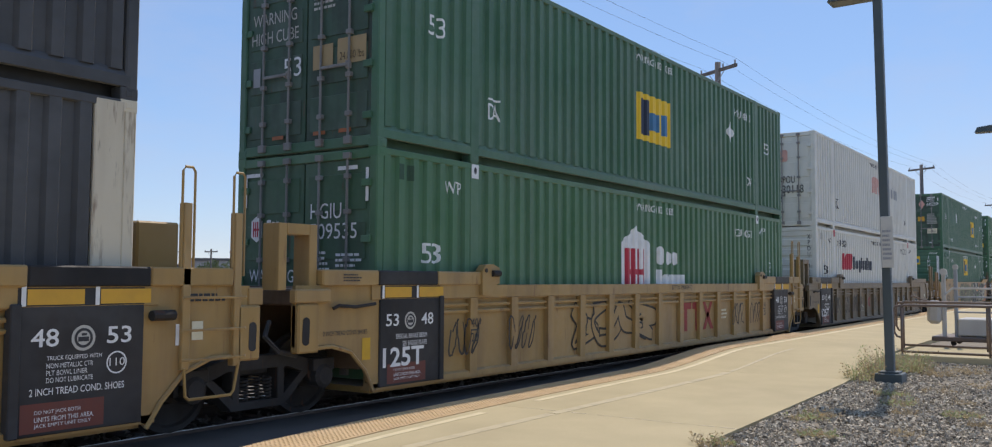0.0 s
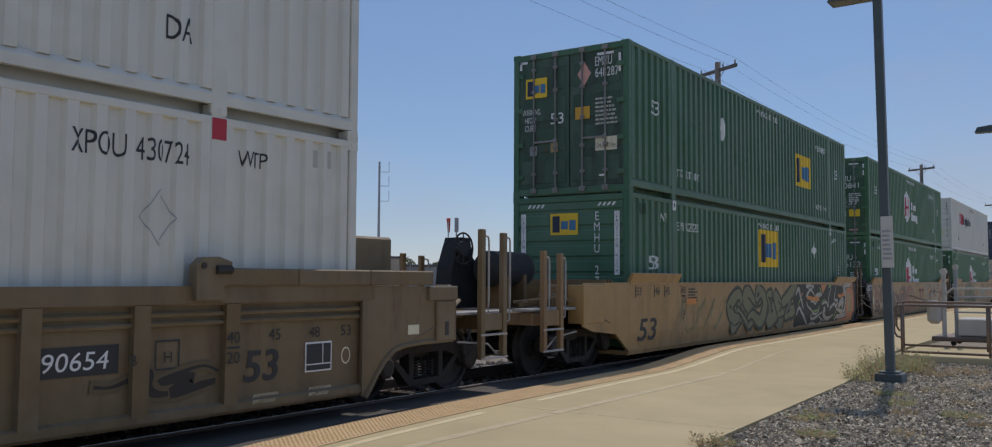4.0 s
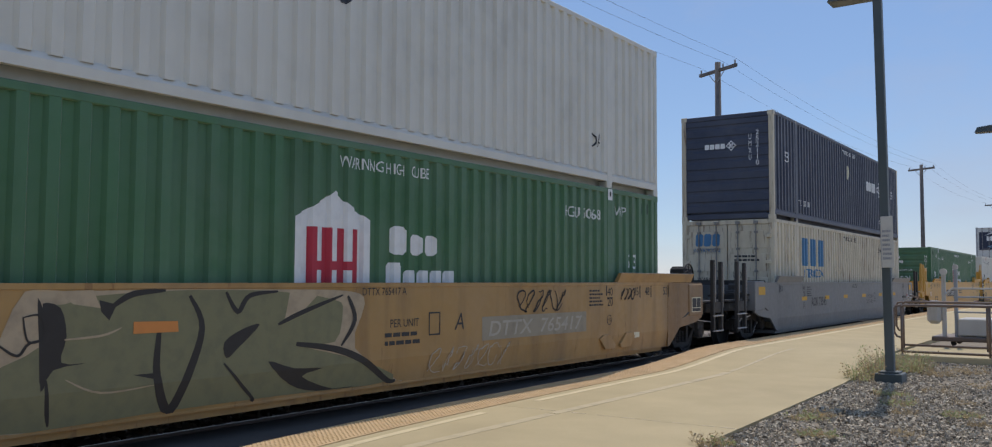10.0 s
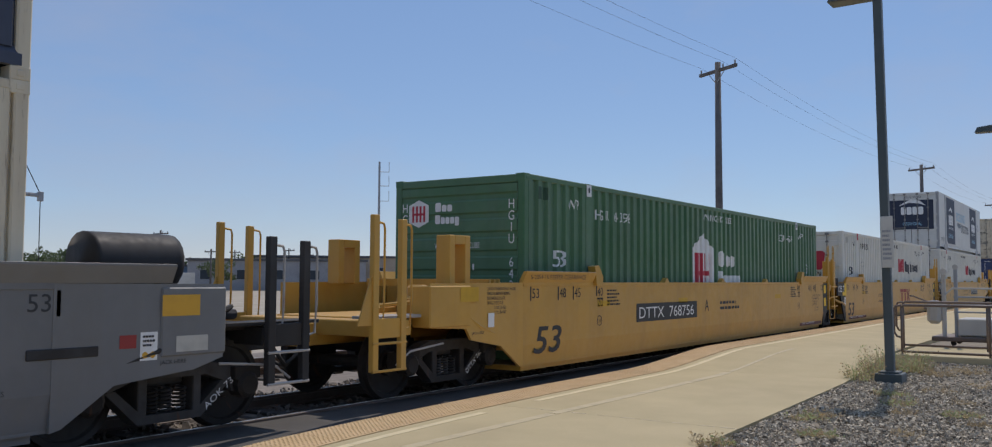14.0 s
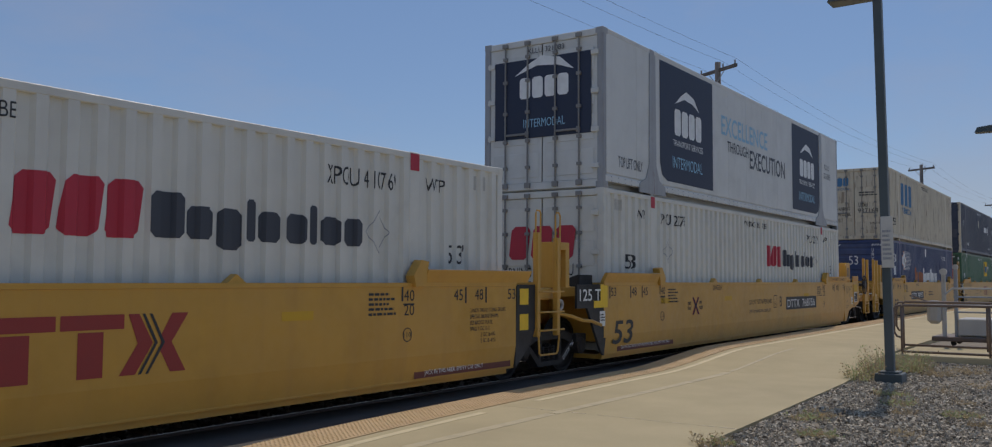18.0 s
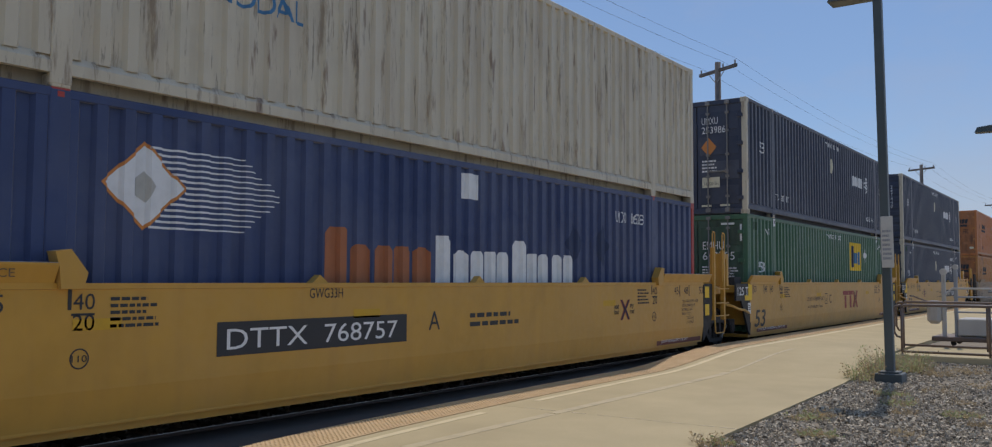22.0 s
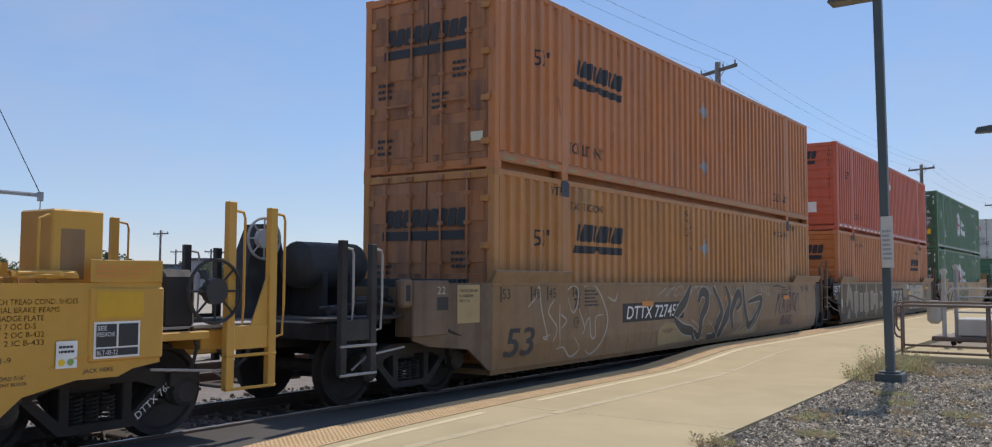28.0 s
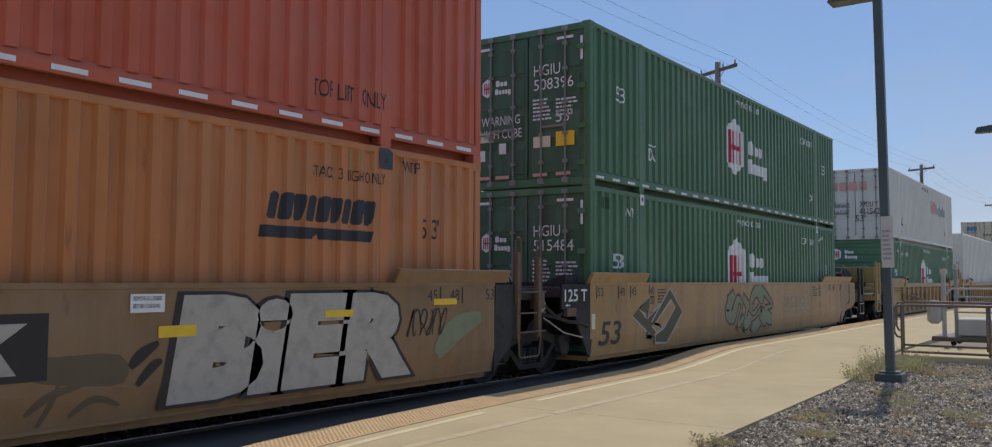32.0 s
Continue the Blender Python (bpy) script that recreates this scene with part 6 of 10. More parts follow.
    spray(t, [(11.31, 0.33), (11.60, 0.33), (11.95, 0.33)], "g_silver", 0.116, "g_dark")
    spray(t, [(10.98, 1.41), (11.29, 1.43), (11.56, 1.38), (11.75, 1.42)], "g_silver", 0.176, "g_dark")
    spray(t, [(10.94, 1.12), (11.16, 1.22), (11.44, 1.33), (11.83, 1.14)], "g_silver", 0.116, "g_dark")
    spray(t, [(10.00, 0.63), (10.26, 0.83), (10.55, 0.67), (10.86, 0.48), (11.11, 0.34)], "g_silver", 0.114, "g_dark")
    spray(t, [(9.98, 1.17), (10.24, 1.35), (10.48, 1.04), (10.69, 0.79)], "g_silver", 0.129, "g_dark")
    spray(t, [(11.06, 1.15), (11.57, 1.12), (11.58, 1.02), (11.06, 1.04)], "t_oran")
    spray(t, [(14.48, 1.16), (14.94, 1.15), (14.94, 1.04), (14.49, 1.06)], "t_oran")


def graffiti_g(t):
    """Cream strokes on a plum ground, then a cream piece with black curls and spurs."""
    spray(t, [(0.95, 1.13), (1.30, 1.42), (1.96, 1.42), (2.39, 1.36), (3.01, 1.42), (3.26, 1.25), (3.78, 1.14), (4.44, 1.01), (4.84, 1.28), (5.48, 1.42), (5.88, 1.20), (5.77, 0.66), (5.49, 0.33), (4.25, 0.33), (2.71, 0.33), (1.52, 0.33), (0.91, 0.33), (0.84, 0.43), (1.32, 0.58), (1.51, 0.70), (0.95, 0.89)], "g_plum")
    spray(t, [(5.71, 0.96), (6.42, 1.37), (7.21, 1.36), (8.24, 0.67), (7.20, 0.33), (5.94, 0.33), (5.60, 0.60)], "g_pink")
    spray(t, [(0.18, 0.95), (0.38, 1.48), (0.66, 1.31), (0.96, 1.08), (1.23, 0.75), (0.73, 0.54), (0.30, 0.33), (0.48, 0.67)], "g_pink")
    spray(t, [(2.17, 1.37), (3.09, 1.44), (3.18, 1.26), (2.70, 0.97), (2.32, 1.13)], "g_pink")
    spray(t, [(0.30, 0.33), (0.51, 0.67), (0.23, 0.95), (0.66, 1.00), (0.38, 1.48), (0.71, 1.25), (1.12, 1.36), (1.49, 1.43), (2.18, 1.30), (2.22, 1.08), (2.08, 0.94), (2.63, 0.71), (3.11, 0.33), (2.71, 0.33)], "g_cream", 0.032)
    spray(t, [(3.09, 1.44), (3.18, 1.26), (3.69, 1.11), (4.34, 1.32), (5.05, 1.43)], "g_cream", 0.038)
    spray(t, [(0.67, 0.92), (1.02, 0.72), (1.51, 0.65), (1.26, 0.83)], "g_cream", 0.109)
    spray(t, [(1.31, 1.11), (1.51, 0.88), (1.97, 0.85), (2.19, 0.80)], "g_cream", 0.095)
    spray(t, [(1.70, 0.92), (1.98, 0.57), (2.34, 0.50), (2.56, 0.33), (2.05, 0.47)], "g_cream", 0.107)
    spray(t, [(2.55, 0.87), (2.78, 1.06), (3.09, 1.21), (3.02, 0.90), (2.63, 0.85)], "g_cream", 0.041)
    spray(t, [(3.52, 1.04), (3.88, 0.81), (3.97, 0.48), (4.07, 0.33)], "g_cream", 0.141)
    spray(t, [(3.66, 0.33), (4.25, 0.35), (4.06, 0.58), (4.44, 0.73)], "g_cream", 0.049)
    spray(t, [(4.35, 0.56), (4.44, 0.84), (5.05, 1.22), (5.48, 1.39)], "g_cream", 0.041)
    spray(t, [(4.74, 0.54), (5.05, 0.72), (5.37, 0.50), (4.95, 0.41)], "g_cream", 0.131)
    spray(t, [(5.00, 0.99), (5.16, 0.75), (5.05, 0.75)], "g_cream", 0.082)
    spray(t, [(6.68, 1.32), (7.21, 1.38), (8.24, 0.67), (7.20, 0.33), (6.68, 0.67), (6.74, 1.19)], "g_cream", 0.053)
    spray(t, [(7.20, 1.11), (8.06, 1.26), (7.48, 0.84), (8.21, 0.67)], "g_cream", 0.054)
    spray(t, [(5.05, 0.33), (5.21, 0.33), (5.49, 0.33)], "g_cream", 0.059)
    spray(t, [(1.99, 0.33), (2.20, 0.33), (2.41, 0.33)], "g_cream", 0.048)
    spray(t, [(5.94, 0.96), (6.18, 1.01), (6.36, 0.91)], "g_plum", 0.100)
    spray(t, [(6.87, 1.13), (7.34, 1.12), (7.48, 0.84), (6.94, 0.66), (6.68, 0.87)], "t_tan")
    spray(t, [(1.50, 1.19), (1.97, 1.21), (1.97, 1.12), (1.50, 1.11)], "t_oran")
    spray(t, [(4.89, 1.17), (5.24, 1.17), (5.24, 1.10), (4.89, 1.09)], "t_oran")
    spray(t, [(10.22, 1.29), (10.18, 1.45), (10.34, 1.47), (10.92, 1.48), (12.34, 1.48), (14.51, 1.46), (16.32, 1.41), (16.56, 1.29), (16.56, 0.87), (16.49, 0.54), (16.11, 0.33), (14.30, 0.33), (12.38, 0.33), (11.28, 0.33), (10.46, 0.33), (10.46, 0.33), (10.33, 0.88)], "g_cream")
    spray(t, [(11.34, 1.44), (11.55, 1.45), (11.73, 1.46), (11.59, 1.37), (11.41, 1.34)], "t_oran")
    spray(t, [(12.44, 0.88), (12.66, 0.85), (12.57, 0.75), (12.47, 0.78)], "g_rust")
    spray(t, [(14.40, 1.04), (14.63, 1.24), (14.88, 1.11), (14.76, 0.86), (14.52, 0.80)], "g_rust")
    spray(t, [(10.96, 0.33), (11.11, 0.43), (11.26, 0.53), (11.23, 0.47), (11.05, 0.35)], "g_rust")
    spray(t, [(11.07, 1.18), (11.58, 1.16), (11.59, 1.06), (11.08, 1.08)], "t_oran")
    spray(t, [(14.43, 1.20), (14.88, 1.18), (14.88, 1.08), (14.43, 1.09)], "t_oran")
    spray(t, [(14.87, 1.42), (15.53, 1.43), (15.46, 1.26), (14.94, 1.27)], "g_rust")
    spray(t, [(11.32, 1.48), (11.49, 1.37), (11.41, 1.16), (11.34, 1.22)], "g_dark")
    spray(t, [(11.61, 1.13), (11.88, 1.15), (11.99, 1.32), (12.03, 1.15), (12.27, 1.07), (12.20, 0.98), (12.12, 1.06), (11.78, 1.09), (11.87, 0.81), (11.91, 0.56), (11.84, 0.63), (11.75, 0.85), (11.61, 1.05)], "g_dark")
    spray(t, [(11.36, 0.94), (11.46, 1.09), (11.53, 1.12), (11.53, 0.75), (11.51, 0.56), (11.44, 0.70)], "g_dark")
    spray(t, [(10.45, 1.01), (10.41, 0.87), (10.53, 0.72), (10.77, 0.68), (10.96, 0.79), (10.99, 0.92), (10.91, 0.96), (10.79, 0.94), (10.69, 0.86)], "g_dark", 0.032)
    spray(t, [(10.56, 0.33), (10.75, 0.47), (11.01, 0.57), (11.28, 0.57), (11.24, 0.47), (10.98, 0.33), (10.85, 0.33)], "g_dark", 0.036)
    spray(t, [(11.89, 0.66), (12.21, 0.56), (12.54, 0.44), (12.67, 0.33), (12.38, 0.41), (12.06, 0.54)], "g_dark")
    spray(t, [(11.88, 0.33), (11.82, 0.35), (11.98, 0.46), (12.21, 0.46), (12.38, 0.35), (12.40, 0.33)], "g_dark", 0.040)
    spray(t, [(12.80, 1.32), (12.86, 1.17), (13.06, 1.20), (13.02, 1.08), (12.74, 1.07), (12.55, 1.15), (12.78, 1.20)], "g_dark")
    spray(t, [(12.78, 1.07), (12.52, 1.15), (12.45, 1.36), (12.51, 1.44)], "g_dark", 0.041)
    spray(t, [(12.31, 1.06), (12.52, 1.00), (12.89, 0.85), (12.98, 0.84), (12.70, 1.03), (12.44, 1.08)], "g_dark")
    spray(t, [(12.96, 0.83), (13.07, 0.62), (13.48, 0.33), (13.12, 0.54), (12.99, 0.73)], "g_dark")
    spray(t, [(12.88, 0.89), (13.24, 1.03), (13.64, 1.08), (14.06, 1.02), (14.23, 1.13), (14.17, 1.31), (13.89, 1.43)], "g_dark", 0.047)
    spray(t, [(13.39, 1.16), (13.58, 1.38), (13.89, 1.40), (13.95, 1.29), (13.69, 1.22), (13.44, 1.12)], "g_dark", 0.039)
    spray(t, [(13.63, 0.94), (13.87, 0.68), (14.09, 0.39), (13.95, 0.59), (13.76, 0.82)], "g_dark")
    spray(t, [(13.89, 0.83), (14.08, 0.70), (14.30, 0.65), (14.16, 0.46), (14.05, 0.47), (13.98, 0.63)], "g_dark")
    spray(t, [(14.46, 1.00), (14.29, 1.05), (14.12, 0.94), (14.21, 0.79), (14.38, 0.80), (14.37, 0.90), (14.29, 0.93)], "g_dark", 0.032)
    spray(t, [(14.94, 0.73), (15.34, 0.61), (15.83, 0.88), (15.72, 0.64), (15.52, 0.38), (15.41, 0.52), (14.98, 0.61)], "g_dark")
    spray(t, [(14.93, 1.03), (15.40, 0.69), (15.71, 0.88), (15.85, 0.91)], "g_dark", 0.035)
    spray(t, [(16.28, 0.90), (16.12, 0.56), (16.03, 0.77), (15.80, 0.79)], "g_dark")
    spray(t, [(15.64, 0.33), (15.64, 0.47), (15.85, 0.52), (16.17, 0.34), (15.98, 0.33)], "g_dark")
    spray(t, [(14.35, 0.59), (14.71, 0.53), (14.88, 0.90), (15.02, 1.10)], "g_dark", 0.037)
    spray(t, [(14.96, 1.38), (15.10, 1.30), (15.31, 1.33), (15.21, 1.23), (15.21, 1.11), (15.07, 1.19), (14.93, 1.14), (15.00, 1.27)], "g_dark")
    spray(t, [(15.40, 1.00), (15.68, 1.21), (15.88, 1.24), (15.81, 1.08), (15.53, 0.90)], "g_dark", 0.031)
    spray(t, [(16.48, 1.43), (16.10, 1.39), (16.17, 1.16), (16.44, 1.15), (16.48, 1.29), (16.32, 1.32)], "g_dark", 0.033)
    spray(t, [(10.37, 0.57), (10.54, 0.63), (10.71, 0.67), (10.95, 0.68)], "g_dark", 0.028)
    spray(t, [(10.50, 0.33), (10.61, 0.35), (10.52, 0.44), (10.38, 0.49)], "g_dark", 0.039)
    spray(t, [(14.53, 0.33), (14.53, 0.47), (14.65, 0.55)], "g_dark", 0.040)
    spray(t, [(14.80, 0.33), (14.83, 0.41), (15.08, 0.34)], "g_dark", 0.041)
    fan(t, 10.69, 1.24, 0.09, 0.24, -0.2, 2.0, 14, "g_hatch")
    fan(t, 11.22, 1.23, 0.08, 0.24, 0.5, 2.6, 10, "g_hatch")
    fan(t, 11.77, 1.18, 0.06, 0.26, 0.4, 2.7, 16, "g_hatch")
    fan(t, 12.82, 1.24, 0.08, 0.22, 0.0, 3.1, 18, "g_hatch")
    fan(t, 12.20, 0.83, 0.10, 0.27, 3.4, 5.0, 10, "g_hatch")
    fan(t, 10.82, 0.91, 0.20, 0.35, 0.3, 2.6, 14, "g_hatch")
    fan(t, 13.54, 0.74, 0.11, 0.34, 3.6, 5.6, 12, "g_hatch")
    fan(t, 15.40, 0.83, 0.09, 0.26, 0.6, 2.6, 10, "g_hatch")
    fan(t, 12.14, 0.31, 0.16, 0.33, 0.2, 2.8, 14, "g_hatch")
    fan(t, 11.38, 0.40, 0.12, 0.34, 3.6, 5.4, 12, "g_hatch")


def graffiti_h(t):
    """Sage letters with black spurs."""
    spray(t, [(3.34, 0.92), (3.58, 1.46), (3.92, 1.46), (5.04, 1.47), (6.35, 1.46), (7.40, 1.43), (7.64, 1.28), (7.48, 0.77), (8.28, 0.33), (8.28, 0.33), (7.36, 0.33), (5.84, 0.33), (4.49, 0.33), (3.24, 0.33)], "g_cream")
    spray(t, [(3.28, 0.77), (3.73, 1.01), (3.73, 1.32), (3.92, 1.35), (4.22, 1.42), (5.04, 1.46), (5.61, 1.46), (6.29, 1.44), (7.14, 1.34), (7.27, 1.20), (7.15, 0.86), (6.62, 0.85), (7.62, 0.61), (8.20, 0.33), (6.38, 0.33), (4.90, 0.33), (3.24, 0.33)], "g_sage")
    spray(t, [(3.85, 1.46), (4.18, 1.47), (4.26, 1.31), (4.00, 1.35)], "g_cream")
    spray(t, [(6.46, 1.43), (6.94, 1.45), (6.59, 1.17), (6.39, 1.13)], "g_cream")
    spray(t, [(3.69, 1.41), (3.77, 1.22), (3.73, 1.36), (3.89, 1.32), (3.95, 1.08), (3.91, 0.86), (4.14, 0.84), (3.84, 0.80), (3.74, 0.63), (3.71, 1.06)], "g_dark")
    spray(t, [(3.78, 0.72), (3.81, 0.45), (3.83, 0.33)], "g_dark", 0.040)
    spray(t, [(4.35, 1.31), (4.57, 1.43), (4.91, 1.46)], "g_dark", 0.058)
    spray(t, [(4.24, 1.38), (4.41, 1.34), (4.34, 1.20), (4.26, 1.28)], "g_dark")
    spray(t, [(4.85, 1.07), (4.84, 0.67), (4.99, 0.33), (5.16, 0.60), (5.33, 1.09), (5.18, 1.41)], "g_dark", 0.099)
    spray(t, [(4.59, 0.70), (4.87, 0.70), (4.87, 0.63)], "g_dark")
    spray(t, [(5.61, 1.44), (5.76, 1.24), (5.91, 1.40), (6.29, 1.44)], "g_dark", 0.058)
    spray(t, [(5.60, 0.94), (5.82, 1.06), (6.05, 1.10), (5.77, 0.87), (5.63, 0.78)], "g_dark")
    spray(t, [(6.30, 1.09), (6.64, 1.21), (7.27, 1.39)], "g_dark", 0.053)
    spray(t, [(7.35, 1.38), (7.47, 1.10), (7.25, 0.81)], "g_dark", 0.066)
    spray(t, [(6.17, 0.71), (6.54, 0.61), (6.96, 0.58), (6.66, 0.51), (7.16, 0.33), (7.53, 0.33), (6.91, 0.33), (6.49, 0.44)], "g_dark")
    spray(t, [(6.56, 0.87), (7.15, 0.78), (7.62, 0.62), (8.09, 0.34), (8.24, 0.33)], "g_dark", 0.085)
    spray(t, [(5.60, 0.73), (5.83, 0.50), (6.01, 0.33), (5.97, 0.33)], "g_dark", 0.037)
    spray(t, [(3.36, 1.05), (3.53, 0.94), (3.62, 1.03), (3.74, 1.06)], "g_dark", 0.026)
    spray(t, [(3.57, 1.25), (3.62, 1.05), (3.76, 1.09), (3.72, 1.26), (3.57, 1.25)], "g_dark", 0.023)
    spray(t, [(4.58, 1.18), (5.05, 1.17), (5.06, 1.07), (4.58, 1.07)], "t_oran")
    spray(t, [(3.93, 1.05), (4.27, 1.07), (4.46, 1.13)], "g_cream", 0.021)
    spray(t, [(3.95, 0.71), (4.28, 0.57), (4.81, 0.59)], "g_cream", 0.018)


def graffiti_p(t):
    """Charcoal strokes with pale edges."""
    spray(t, [(5.43, 0.62), (5.80, 0.74), (6.22, 0.70), (6.68, 0.55), (8.04, 0.33), (9.82, 0.38), (10.94, 0.64), (11.03, 0.33), (9.49, 0.33), (7.55, 0.33), (5.95, 0.33), (5.44, 0.33)], "t_tan")
    spray(t, [(6.16, 0.82), (6.51, 1.03), (6.78, 1.20), (7.02, 1.48)], "g_char", 0.226, "g_pale")
    spray(t, [(6.18, 0.79), (6.60, 0.59), (7.09, 0.51), (7.21, 0.33)], "g_char", 0.194, "g_pale")
    spray(t, [(7.42, 1.12), (7.61, 1.32), (7.91, 1.27), (7.87, 1.04), (7.58, 0.78), (7.48, 0.40), (7.18, 0.53)], "g_char", 0.234, "g_pale")
    spray(t, [(7.94, 0.35), (8.30, 0.33), (8.51, 0.62), (8.76, 0.91), (8.25, 1.44)], "g_char", 0.238, "g_pale")
    spray(t, [(8.58, 0.34), (8.92, 0.63), (9.28, 1.04), (9.02, 1.45)], "g_char", 0.263, "g_pale")
    spray(t, [(9.49, 0.46), (9.38, 0.85), (9.84, 1.28), (10.02, 1.08), (9.74, 0.91)], "g_char", 0.219, "g_pale")
    spray(t, [(10.19, 1.47), (10.24, 1.08), (10.55, 0.51), (11.19, 0.78), (11.49, 1.14), (10.54, 1.06)], "g_char", 0.209, "g_pale")
    spray(t, [(7.04, 0.76), (7.26, 0.68), (7.43, 0.58)], "g_pale", 0.023)
    spray(t, [(8.03, 0.68), (8.30, 0.52), (8.46, 0.38)], "g_pale", 0.025)
    spray(t, [(8.78, 0.35), (8.98, 0.55), (9.16, 0.62)], "g_pale", 0.022)
    spray(t, [(9.55, 0.36), (9.96, 0.47), (10.25, 0.59)], "g_pale", 0.029)
    spray(t, [(10.40, 0.33), (10.86, 0.54), (11.27, 0.83)], "g_pale", 0.031)


def capacity_marks(t, K, lead=True, few=False):
    """Container lengths along the sill, mirrored at the other end."""
    for q, s in ((0.0, "53"), (0.82, "48"), (1.30, "45"))[:1 if few else 3]:
        x = q if lead else CL - q - 0.02
        cw(t, s, x + (0.06 if lead else 0), 1.29, 0.15, K, 0.2)
        cdec(t, "tick", rects((0, 0, 0.035, 0.22)), x if lead else x + 0.25, 1.25, K)
    x = 2.10 if lead else CL - 2.4
    cw(t, "40", x + 0.05, 1.30, 0.14, K, 0.2)
    cw(t, "20", x + 0.05, 1.12, 0.14, K, 0.2)
    cdec(t, "tick", rects((0, 0, 0.035, 0.2), (0.035, -0.05, 0.25, -0.03)), x, 1.30, K)
    cdec(t, "small_print", bars(5, 0.5, 0.3, 21), x + (0.4 if lead else -0.6), 1.12, K)
    o = ellipse(0, 0, 0.09, 0.09, 20)
    cdec(t, "ring", band(o, [(0.86 * a_, 0.86 * b_) for a_, b_ in o]), x + 0.12, 0.88, K)
    cw(t, "110", x + 0.05, 0.85, 0.06, K, 0.14)


def smooth_well(label, mat, u, lead, trail, panel, K, number=None, wheels=False, posts=True, fresh=False, gear=None, grey=False):
    """A smooth-sided well unit for one pile of containers."""
    t = thing("well_car", label, "freight car", "cars of the train", at=pose(u, TRACK_Y, 0))
    for sy in (-1, 1):
        part("side_sheet", once(("sheet", sy, mat.name), lambda: side_section(Shape(), -0.2, CL + 0.2, sy).mesh("side_sheet", mat)), None, t)
        for i, (x0, x1) in enumerate(((-0.22, 1.97), (CL - 1.97, CL + (1.35 if trail == "end" and not fresh else 0.5)))):
            part("wing", once(("wing", sy, i, mat.name, x1), lambda: wing(Shape(), x0, x1, sy).mesh("wing", mat)), None, t)
            # bright strip on the bare top edge paints in its sunlit gleam
            part("wing_edge", once(("wedge", sy, i, x1), lambda: Shape().box(x0 + 0.01, x1 - 0.01, *sorted((sy * (WY + 0.022), sy * (WY + 0.074))), 1.7005, 1.706, 0.002).mesh("wing_edge", M["bare"])), None, t, "bare steel edge coloured bright for its sunlit gleam")
        if posts:
            for x, d in ((2.0, 1), (CL - 2.0, -1)):
                part("wing_post", once(("wpost", sy, d, mat.name), lambda: wing_post(Shape(), x, sy, d).mesh("wing_post", mat)), None, t)
    part("floor", once(("wfloor", mat.name), lambda: Shape().box(-0.1, CL + 0.1, -1.30, 1.30, 0.20, 0.275).mesh("floor", mat)), None, t)
    if posts:
        for x in (5.07, 8.15, 11.2):
            part("sill_stop", Shape().prism([(x - 0.12, SILL), (x + 0.12, SILL), (x, SILL + 0.09)], -WY + 0.02, -WY + 0.12), mat, t)
    if lead == "artic":
        artic_lead(t, mat, panel, bare_end=not fresh)
        if fresh:
            cdec(t, "yellow_patch", rects((0.24, 0.0, 0.5, 0.40), (0, 0.0, 0.24, 0.12)), -0.57, 1.10, M["t_yellow"])
            cdec(t, "data_plate", rects((0, 0, 0.2, 0.26)), -0.36, 0.78, M["t_white"])
            cdec(t, "small_print", bars(3, 0.16, 0.14, 8), -0.34, 0.86, M["t_black"], 0.007)
            cw(t, "DO NOT JACK BOTH UNITS FROM THIS AREA, JACK EMPTY UNIT ONLY", 0.5, 0.33, 0.075, M["t_white"], 2.1, y=-WY + 0.04)
            cdec(t, "red_band", rects((0, 0, 2.45, 0.13)), 0.35, 0.31, M["t_band"], y=-WY + 0.046)
    else:
        coupler_end(t, True, mat, not fresh, wheels, False, gear=gear)
    if trail == "artic":
        artic_trail(t, mat, panel, bare_end=not fresh)
        for w_ in truck(t, CL + 1.70, wheels):
            WHEELS.append(w_)
        if fresh:
            cdec(t, "yellow_patch", rects((0, 0, 0.24, 0.24), (0, -0.38, 0.24, -0.14)), CL + 0.30, 1.20, M["t_yellow"])
            cw(t, "JACK IN THIS AREA, EMPTY CAR ONLY", CL - 1.9, 0.33, 0.075, M["t_white"], 1.3, y=-WY + 0.04)
            cdec(t, "red_band", rects((0, 0, 2.2, 0.13)), CL - 2.1, 0.31, M["t_band"], y=-WY + 0.046)
    else:
        coupler_end(t, False, mat, not fresh, wheels, True, gear=gear)
    capacity_marks(t, K, True, grey)
    capacity_marks(t, K, False, grey)
    if not grey:
        cw(t, "53", 0.10, 0.44, 0.42, K, 0.84, 0.012, 0.2)
    MOVERS.append((t, u, 0.0))
    return t


